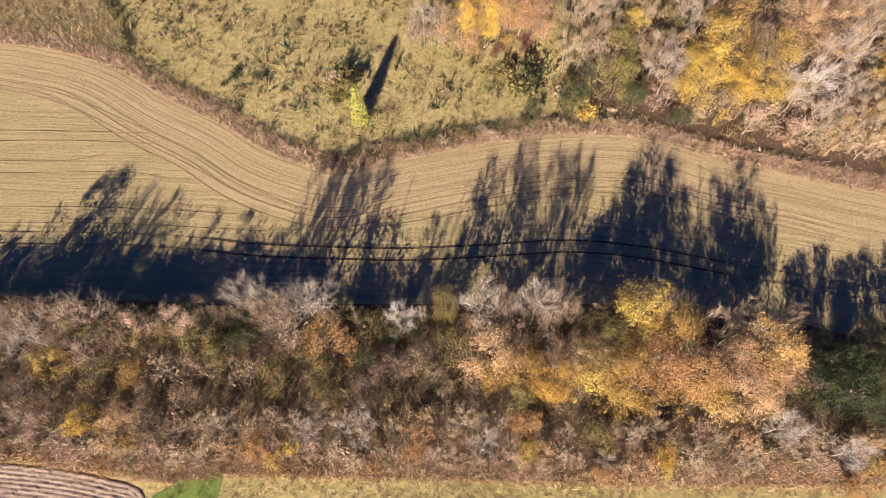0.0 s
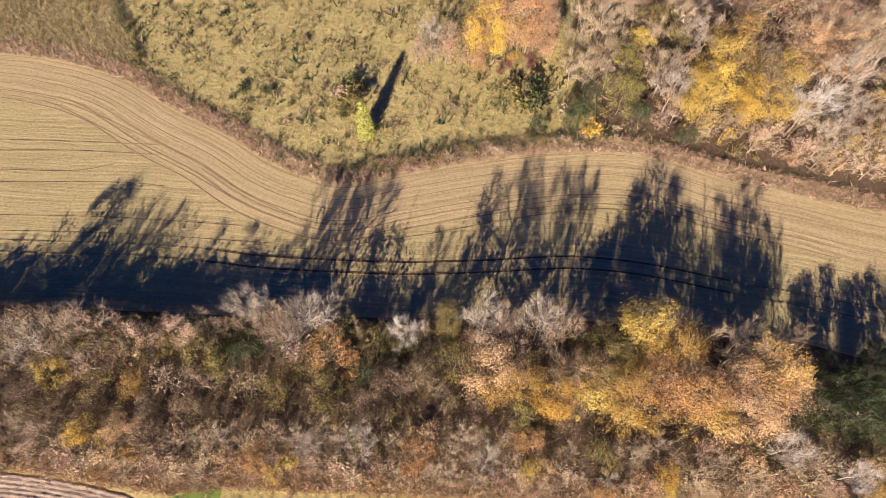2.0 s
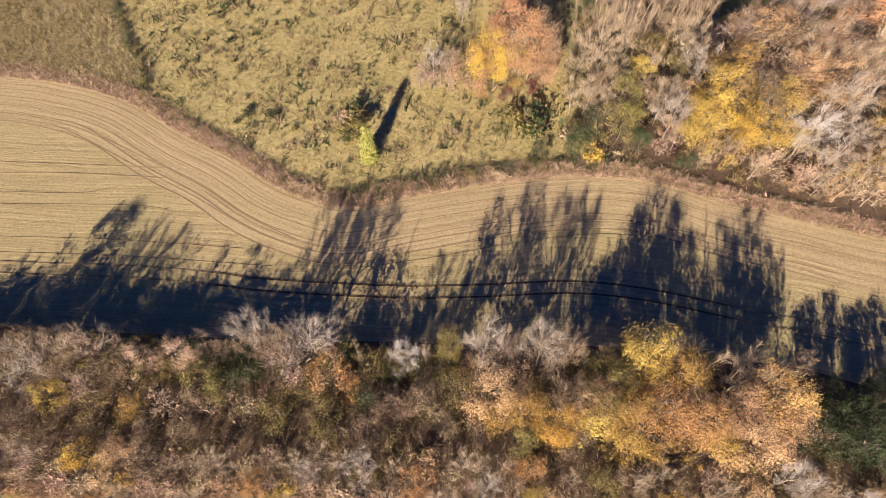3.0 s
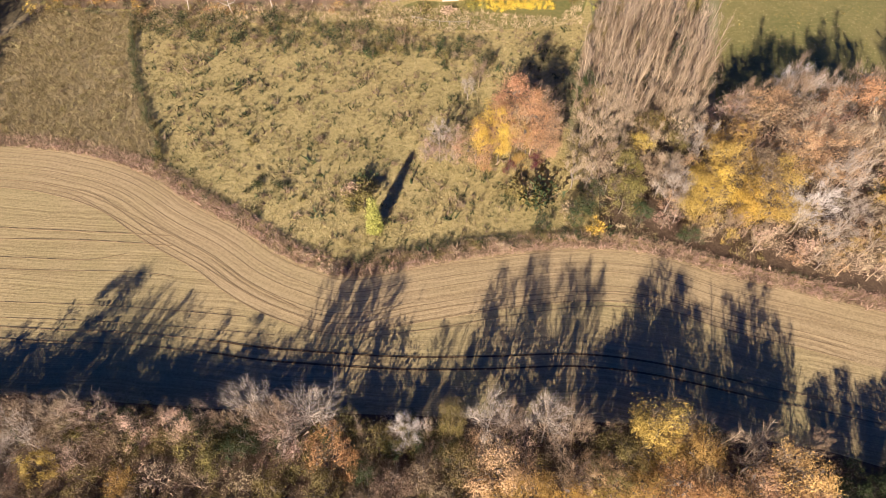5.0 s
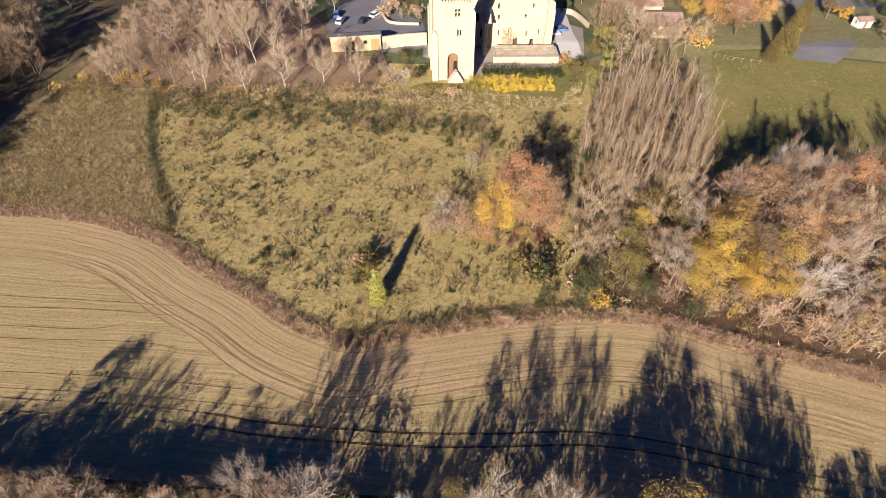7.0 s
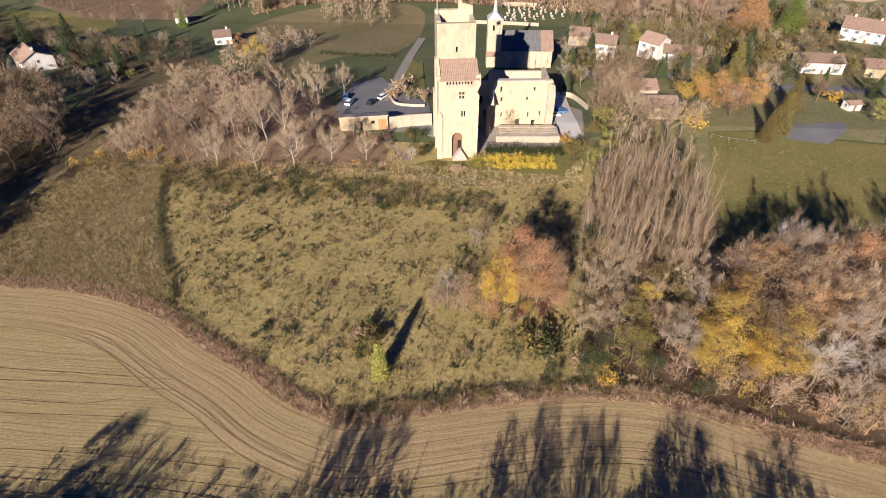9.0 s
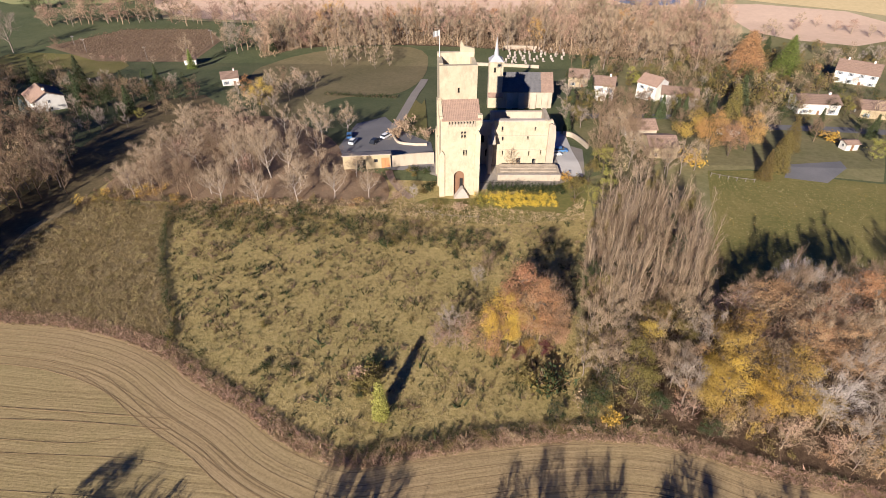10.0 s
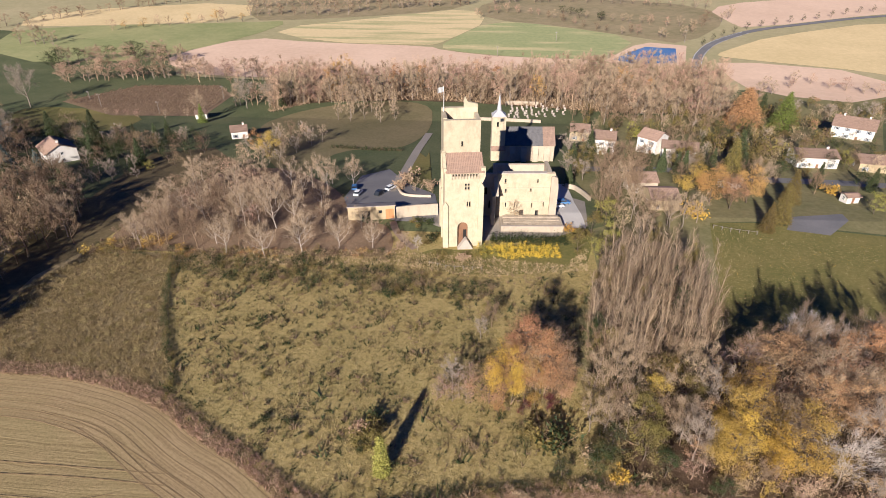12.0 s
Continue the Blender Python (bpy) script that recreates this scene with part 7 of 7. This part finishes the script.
def church():
    ob = thing("church", pose(4.7, 202.9, terrain(0, 203), 0, 0, 3.0) @ Matrix.Diagonal((1.07, 1.07, 1.07, 1)), "small church with a pale belfry, zinc spire and dark roof", "church")
    W = 4.7
    panel_part("belfry_wall", LIMESTONE, ob, 0, W, -1.6, 15.5, 0, 0.6, [(1.6, 2.3, 12.2, 14.0)])
    panel_part("belfry_wall", LIMESTONE, ob, 0, W, -1.6, 15.5, W - 0.6, W, [(1.6, 2.3, 12.2, 14.0)])
    for x in (0.003, W - 0.603):
        panel_part("belfry_wall", LIMESTONE, ob, 0.6, W - 0.6, -1.6, 15.5, 0, 0.6, [(1.6, 2.3, 12.2, 14.0)], at=Matrix.Translation((x + 0.6, 0, 0)) @ pose(0, 0, 0, 0, 0, 90))
    box_part("bell_chamber", 0.8, W - 0.8, 0.8, W - 0.8, 12, 14.2, DARK, ob)
    box_part("cornice", -0.2, W + 0.2, -0.2, W + 0.2, 15.503, 15.8, OLD_STONE, ob, bevel=0.05)
    bm = bmesh.new()
    bmesh.ops.create_cone(bm, cap_ends=True, segments=4, radius1=3.4, radius2=1.0, depth=1.6, matrix=Matrix.Translation((W / 2, W / 2, 16.6)) @ Matrix.Rotation(radians(45), 4, "Z"))
    bmesh.ops.create_cone(bm, cap_ends=True, segments=8, radius1=0.85, radius2=0.03, depth=6.0, matrix=Matrix.Translation((W / 2, W / 2, 20.4)))
    part("spire", bm, LEAD, ob, "pointed grey zinc spire")
    bm = bmesh.new()
    box(bm, W / 2 - 0.04, W / 2 + 0.04, W / 2 - 0.04, W / 2 + 0.04, 23.3, 24.4)
    box(bm, W / 2 - 0.3, W / 2 + 0.3, W / 2 - 0.04, W / 2 + 0.04, 23.9, 24.0)
    part("cross", bm, IRON, ob)
    tiled_slope("porch_roof", TILE, ob, -0.2, W + 0.2, (-1.6, 4.4), (-0.01, 5.4))
    panel_part("nave_wall", OLD_STONE, ob, W + 0.003, 22, -1.6, 6.0, 0, 0.7, [(7, 8, 2.2, 4.6), (11, 12, 2.2, 4.6), (15, 16, 2.2, 4.6)])
    for x in (7, 11, 15):
        box_part("nave_window", x, x + 1, 0.4, 0.45, 2.2, 4.6, GLASS, ob)
    panel_part("nave_wall", OLD_STONE, ob, W + 0.003, 22, -1.6, 6.0, 9.3, 10)
    for x in (21.3,):
        bm = bmesh.new()
        prism(bm, [(0.7, -1.6), (9.3, -1.6), (9.3, 6), (5, 10.2), (0.7, 6)], -0.7, 0)
        q = part("nave_gable", bm, OLD_STONE, ob)
        q.matrix_basis = pose(x, 0, 0, 0, 0, 90)
    # slate darkened to carry the castle's shade; the tiled end is the lit part
    tiled_slope("nave_roof", SLATE, ob, W - 0.1, 18.0, (-0.4, 5.8), (5, 10.8))
    tiled_slope("nave_roof", TILE, ob, 18.01, 22.3, (-0.4, 5.8), (5, 10.8))
    tiled_slope("nave_roof", SLATE, ob, W - 0.1, 22.3, (10.4, 5.8), (5, 10.8))
    for x in (6, 10, 14, 18):
        bm = bmesh.new()
        prism(bm, [(-0.9, -1.6), (0, -1.6), (0, 5.2), (-0.5, 4.6), (-0.9, 3.0)], -1.65, 0.35)
        q = part("buttress", bm, OLD_STONE, ob)
        q.matrix_basis = pose(x + 0.8, -0.0, 0, 0, 0, 90)
    return ob


church()


def barn():
    ob = thing("barn", pose(-36.1, 141.0, 0, 0, 0, 9.7), "low ochre barn with a flat tiled roof and an orange door", "barn")
    W = 13.2
    holes = [(3.8, 6.2, -0.2, 2.9), (8.6, 9.6, 1.9, 2.9), (10.6, 12.9, -0.2, 3.2)]
    panel_part("wall", OCHRE_RENDER, ob, 0, W, -0.3, 4.2, 0, 0.45, holes)
    panel_part("wall", OCHRE_RENDER, ob, 0, W, -0.3, 2.1, 5.5, 6)
    for x in (0.003, W - 0.45):
        panel_part("wall", OCHRE_RENDER, ob, 0.45, 5.5, -0.3, 2.0, 0, 0.445, at=Matrix.Translation((x + 0.445, 0, 0)) @ pose(0, 0, 0, 0, 0, 90))
    box_part("doorway_back", 3.7, 6.3, 1.6, 1.7, -0.2, 3.0, DARK, ob)
    box_part("window_back", 8.5, 9.7, 0.3, 0.36, 1.8, 3.0, GLASS, ob)
    for k in range(2):
        box_part("door", 10.62 + 1.14 * k, 11.74 + 1.14 * k, 0.1, 0.18, -0.1, 3.18, ORANGE_WOOD, ob, "orange wooden barn door")
    bm = bmesh.new()
    prism(bm, [(-0.35, 4.2), (6.4, 2.0), (6.4, 2.2), (-0.35, 4.45)], -0.3, W + 0.3)
    r = part("roof", bm, PAVING, ob, "pale flat-tiled roof falling to the yard")
    r.matrix_basis = Matrix(((0, 1, 0, 0), (1, 0, 0, 0), (0, 0, 1, 0), (0, 0, 0, 1)))
    return ob


barn()


def yard_wall(name, pts, h, label, thick=0.45):
    line = spline([p for p in pts], 0.8)
    ob = ribbon(name, line, [-thick / 2, -thick / 2 + 0.001, thick / 2 - 0.001, thick / 2], [0.0, h, h, 0.0], OLD_STONE)
    return tagged(ob, label, "wall")


yard_wall("yard_wall", [(-22.7, 143.5), (-17, 145.3), (-10.8, 146.5)], 3.6, "pale stone yard wall between barn and keep")
yard_wall("garden_wall", [(28.7, 172.9), (31.3, 171.4), (33.2, 166.6), (34.8, 160.0)], 1.6, "curved pale garden wall by the path")
yard_wall("drive_wall", [(-26.4, 170.0), (-23.5, 161.9), (-19.2, 160.1), (-13.9, 160.1)], 0.9, "low curved stone wall of the car park")
yard_wall("churchyard_wall", [(-0.7, 272.8), (14.2, 272.0), (29.9, 270.4)], 1.5, "pale churchyard wall")
yard_wall("cemetery_wall", [(13.5, 295.6), (15.1, 299.8), (31.4, 299.8)], 2.0, "pale cemetery wall")

house(48.6, 219.4, -12, 9.2, 8, 6.2, 2.0, "white two-storey village house with a shallow tile roof", bays=3)
house(69.0, 221.9, -45, 7.5, 8, 6.0, 2.2, "white village house with a hipped clay roof", bays=2, storeys=2, chimneys=0)
house(77.8, 216.0, -12, 12, 7, 3.8, 1.8, "low white house with a long clay roof", storeys=1, bays=4, chimneys=0)
house(123.9, 207.9, -3, 13, 9, 4.3, 1.6, "white bungalow with a flat clay roof", storeys=1, bays=3, chimneys=1)
house(143.6, 203.6, -10, 12, 9, 3.6, 1.6, "stone-coloured bungalow with a brown roof", wall=OCHRE_RENDER, storeys=1, bays=3, chimneys=0)
house(165.4, 255.5, -32, 14, 11, 5.0, 2.8, "large white villa with a clay roof and chimneys", storeys=2, bays=4, chimneys=2)
house(55.1, 158.9, 2, 8, 9, 4.0, 1.6, "farm outbuilding with a red clay roof", wall=OCHRE_RENDER, storeys=1, bays=2, chimneys=0, shutters=False)
house(52.6, 173.2, 4, 8, 8, 4.4, 1.6, "shaded outbuilding with a dark tile roof", wall=OLD_STONE, storeys=1, bays=2, chimneys=0, shutters=False)
house(43.1, 239.6, -8, 7, 6, 4.2, 2.0, "small house with a clay pyramid roof", wall=OCHRE_RENDER, storeys=1, bays=2, chimneys=0)
house(-156.1, 190.9, -42, 12, 9.5, 4.6, 2.4, "white house with dark shutters among trees", storeys=2, bays=4, chimneys=1)
house(-103.0, 230.3, 22, 6, 6.5, 3.3, 1.5, "small white gabled cottage", storeys=1, bays=2, chimneys=1)
house(83.0, 178.5, -40, 6, 5, 3.2, 1.6, "small white-gabled shed house in a garden", storeys=1, bays=1, chimneys=0)
house(-136.2, 265.4, 20, 4.5, 4, 2.6, 1.0, "small pale farm shed behind a tree", storeys=1, bays=1, chimneys=0, shutters=False)
house(114.5, 166.6, 10, 4, 3, 2.4, 0.5, "small white garden shed on the lawn", storeys=1, bays=1, chimneys=0, shutters=False)


# ---- cars, garden, poles and other small things ----
def car(x, y, turn, paint, label):
    ob = thing("car", pose(x, y, terrain(x, y) + 0.2, 0, 0, turn), label, "car", "parked cars")
    bm = bmesh.new()
    prism(bm, [(-2.1, 0.35), (2.1, 0.35), (2.15, 0.75), (1.3, 0.95), (-1.95, 0.98), (-2.15, 0.8)], -0.87, 0.87)
    bmesh.ops.bevel(bm, geom=bm.edges[:], offset=0.07, segments=2, affect="EDGES")
    part("body", bm, CAR_PAINT[paint], ob)
    bm = bmesh.new()
    prism(bm, [(-1.9, 0.94), (1.15, 0.92), (0.45, 1.42), (-1.5, 1.44)], -0.74, 0.74)
    bmesh.ops.bevel(bm, geom=bm.edges[:], offset=0.05, segments=1, affect="EDGES")
    part("glazing", bm, GLASS, ob, "dark tinted car windows")
    box_part("car_roof", -1.42, 0.4, -0.7, 0.7, 1.42, 1.49, CAR_PAINT[paint], ob, bevel=0.03)
    for sx in (-1.3, 1.3):
        for sy in (-0.8, 0.8):
            bm = bmesh.new()
            bmesh.ops.create_cone(bm, cap_ends=True, segments=14, radius1=0.32, radius2=0.32, depth=0.2, matrix=Matrix.Translation((sx, sy, 0.32)) @ Matrix.Rotation(radians(90), 4, "X"))
            wheel = part("wheel", bm, RUBBER, ob)
            bm = bmesh.new()
            bmesh.ops.create_cone(bm, cap_ends=True, segments=10, radius1=0.19, radius2=0.17, depth=0.03, matrix=Matrix.Translation((sx, sy * 1.13, 0.32)) @ Matrix.Rotation(radians(90), 4, "X"))
            part("rim", bm, LEAD, wheel)
    for sy in (-0.6, 0.6):
        box_part("headlight", 2.08, 2.16, sy - 0.18, sy + 0.18, 0.6, 0.74, WHITE, ob)
    return ob


for (x, y), turn, paint, words in zip([(-37.3, 160.7), (-30.6, 161.3), (-27.8, 166.5), (-39.5, 166.0), (23.8, 154.2), (26.0, 157.3),
    (144.6, 209.7)], (80, 70, 60, 100, 10, 5, 20), ("white", "dark", "white", "blue", "white", "blue", "white"),
                                      ("white hatchback", "dark car", "white car", "blue car", "white car", "pale blue car", "white car")):
    car(x, y, turn, paint, words + (" parked on the grey gravel yard" if x < 0 else " parked by the pale path"))


def flower_bed():
    ob = thing("flower_bed", pose(11.5, 126.3, 0.14, 0, 0, 3), "long bed of bright yellow flowering bushes below the terrace", "flower bed", "", "stuff")
    g = np.random.default_rng(21)
    bloom, green = [], []
    for y in np.arange(-3.4, 3.6, 0.75):
        for x in np.arange(-10.5, 10.5, 0.75):
            if g.random() < 0.12 or abs(y) > 3.6 - 0.04 * abs(x) - g.uniform(0, 1.2):
                continue
            h = g.uniform(0.5, 1.7) * (1.15 if y > 0 else 0.8)
            c = np.array([x + g.uniform(-0.35, 0.35), y + g.uniform(-0.35, 0.35), h * 0.55])
            leaves = c + g.normal(size=(44, 3)) * np.array([0.27, 0.27, h * 0.3])
            (green if g.random() < (0.75 if x < -5.5 else 0.22) else bloom).append(leaves)
    for nm, rows, leaf in (("blossom", bloom, "blossom"), ("foliage", green, "lime")):
        pos = np.vstack(rows)
        pos[:, 2] = np.abs(pos[:, 2])
        v, f = leaf_blades(g, pos, 0.13)
        put(nm, arrays_mesh(nm, v, f), LEAF[leaf], ob)
    return ob


flower_bed()


def lavender():
    ob = thing("clipped_hedge", pose(14.0, 132.6, 0.14, 0, 0, 3), "row of dark grey-green upright shrubs under the terrace", "hedge", "", "stuff")
    g = np.random.default_rng(22)
    pos = []
    for x in np.arange(-9.8, 10, 0.8):
        for y in (-1.0, 0.1, 1.0):
            h = g.uniform(1.1, 2.3)
            z = np.abs(g.normal(size=46)) * 0.45
            thin = 0.34 * np.clip(1.1 - z, 0.15, 1)
            pos.append(np.column_stack([x + g.uniform(-0.3, 0.3) + g.normal(size=46) * thin, y + g.uniform(-0.3, 0.3) + g.normal(size=46) * thin, z * h]))
    pos = np.vstack(pos)
    pos[:, 2] = np.abs(pos[:, 2])
    v, f = leaf_blades(g, pos, 0.16)
    put("foliage", arrays_mesh("foliage", v, f), LEAF["green"], ob)
    return ob


lavender()


def pole(x, y, h, label, arm=True):
    ob = thing("utility_pole", pose(x, y, terrain(x, y)), label, "utility pole", "poles along the fields")
    bm = bmesh.new()
    bmesh.ops.create_cone(bm, cap_ends=True, segments=8, radius1=0.17, radius2=0.11, depth=h + 0.5, matrix=Matrix.Translation((0, 0, h / 2 - 0.25)))
    part("shaft", bm, OLD_WOOD, ob)
    if arm:
        box_part("crossarm", -0.8, 0.8, -0.06, 0.06, h - 0.6, h - 0.45, OLD_WOOD, ob)
        for k in (-0.7, 0.0, 0.7):
            box_part("insulator", k - 0.06, k + 0.06, -0.06, 0.06, h - 0.45, h - 0.2, WHITE, ob)
    return ob


for x, y, h in [(-197.5, 281.7, 7), (-161.3, 272.3, 6.5), (-138.5, 298.2, 8), (-149.1, 207.9, 7), (55.4, 451.7, 7.5), (10.8, 407.2, 7),
    (150.7, 455.0, 9), (86.1, 406.9, 6), (-210.9, 293.4, 5)]:
    pole(x, y, h, "grey wooden utility pole standing in the fields")


def vines():
    """Rows of brown trained vines on posts: too many to count."""
    g = np.random.default_rng(31)
    poly = [(-223.3, 290.4), (-198.7, 323.7), (-153.1, 326.7), (-138.5, 307.1), (-139.1, 271.9), (-183.0, 269.9)]
    pos, segs = [], []
    xs, ys = [p[0] for p in poly], [p[1] for p in poly]
    for x in np.arange(min(xs), max(xs), 2.6):
        for y in np.arange(min(ys), max(ys), 1.3):
            if inside(x, y, poly):
                h = g.uniform(0.9, 1.4)
                segs.append((x, y, terrain(x, y), x + g.uniform(-0.1, 0.1), y, terrain(x, y) + h, 0.09, 0.05))
                pos.append(np.array([x, y, terrain(x, y) + h]) + g.normal(size=(5, 3)) * np.array([0.25, 0.5, 0.2]))
    v, f = tubes(segs, 3)
    ob = thing("vines", Matrix.Identity(4), "rows of bare brown vines on dark posts", "vineyard", "", "stuff")
    put("stock", arrays_mesh("stock", v, f), TWIG["dark"], ob)
    v, f = leaf_blades(g, np.vstack(pos), 0.3)
    put("canes", arrays_mesh("canes", v, f), LEAF["brown"], ob)


vines()


def gravestones():
    g = np.random.default_rng(41)
    poly = [(11.5, 274.5), (42.7, 282.9), (44.5, 297.6), (32.8, 298.9), (14.9, 295.7)]
    stone = None
    for x, y in scatter(poly, 3.2, 300):
        ob = thing("grave", pose(x, y, terrain(x, y), 0, 0, g.uniform(-8, 8) + 5), "pale stone grave with an upright slab in the cemetery", "grave", "graves of the cemetery")
        if stone is None:
            stone = []
            for nm, dims in (("slab", (-0.5, 0.5, -1.0, 1.0, 0.0, 0.4)), ("headstone", (-0.45, 0.45, 1.01, 1.2, 0.0, 1.3))):
                stone.append(box_part(nm, *dims, PAVING, ob, bevel=0.05).data)
        else:
            put("slab", stone[0], None, ob)
            put("headstone", stone[1], None, ob)


gravestones()


def fence(pts, label):
    line = spline(pts, 2.2)
    ob = thing("fence", Matrix.Identity(4), label, "fence")
    data = None
    for x, y in line:
        if data is None:
            q = box_part("post", -0.06, 0.06, -0.06, 0.06, -0.1, 1.3, OLD_WOOD, ob)
            data = q.data
        else:
            q = put("post", data, None, ob)
        q.matrix_basis = pose(x, y, terrain(x, y))
    for a, b in zip(line, line[1:]):
        bm = bmesh.new()
        d = Vector((b[0] - a[0], b[1] - a[1], 0))
        box(bm, 0, d.length, -0.02, 0.02, 1.05, 1.12)
        q = part("rail", bm, OLD_WOOD, ob)
        q.matrix_basis = pose(a[0], a[1], terrain(*a), 0, 0, math.degrees(math.atan2(d.y, d.x)))
    return ob


fence([(65.5, 143.1), (70.6, 141.1), (77.5, 139.7)], "low wooden fence at the edge of the lawn")
fence([(-11.2, 118.9), (-5.5, 117.2), (2.8, 117.2)], "grey wooden fence posts below the garden")

# yellow leaves fallen on the lawn
tufts("fallen_leaves", [(64.3, 138.2), (107.3, 138.0), (93.3, 113.6), (55.3, 102.5), (61.0, 126.3)], 260, [LEAF["yellow"], LEAF["straw"]], 0.18, 0.35, "yellow leaves fallen on the lawn", 1.0)
tufts("lawn_grass", [(65.7, 145.4), (108.4, 139.9), (80.5, 89.7), (50.6, 87.7)], 5000, [LEAF["grass"], LEAF["dry_grass"]], 0.12, 0.28, "short tufts of lawn grass", 1.0)
tufts("bank_grass", [(-78.0, 122.8), (-20.5, 125.1), (22.4, 121.1), (29.2, 129.9), (27.6, 118.8), (1.4, 114.1),
    (-19.6, 118.3), (-74.1, 114.8)], 5000, [LEAF["straw"], LEAF["grass"]], 0.3, 0.7, "straw-coloured grass on the bank", 1.0)
tufts("orchard_leaves", [(-89.7, 122.0), (-20.3, 123.7), (-24.0, 138.9), (-43.9, 162.9), (-73.6, 185.0), (-94.1, 167.2)], 6000, [LEAF["rust"], LEAF["straw"]], 0.15, 0.35, "rust-brown leaves strewn under the bare trees", 1.0)
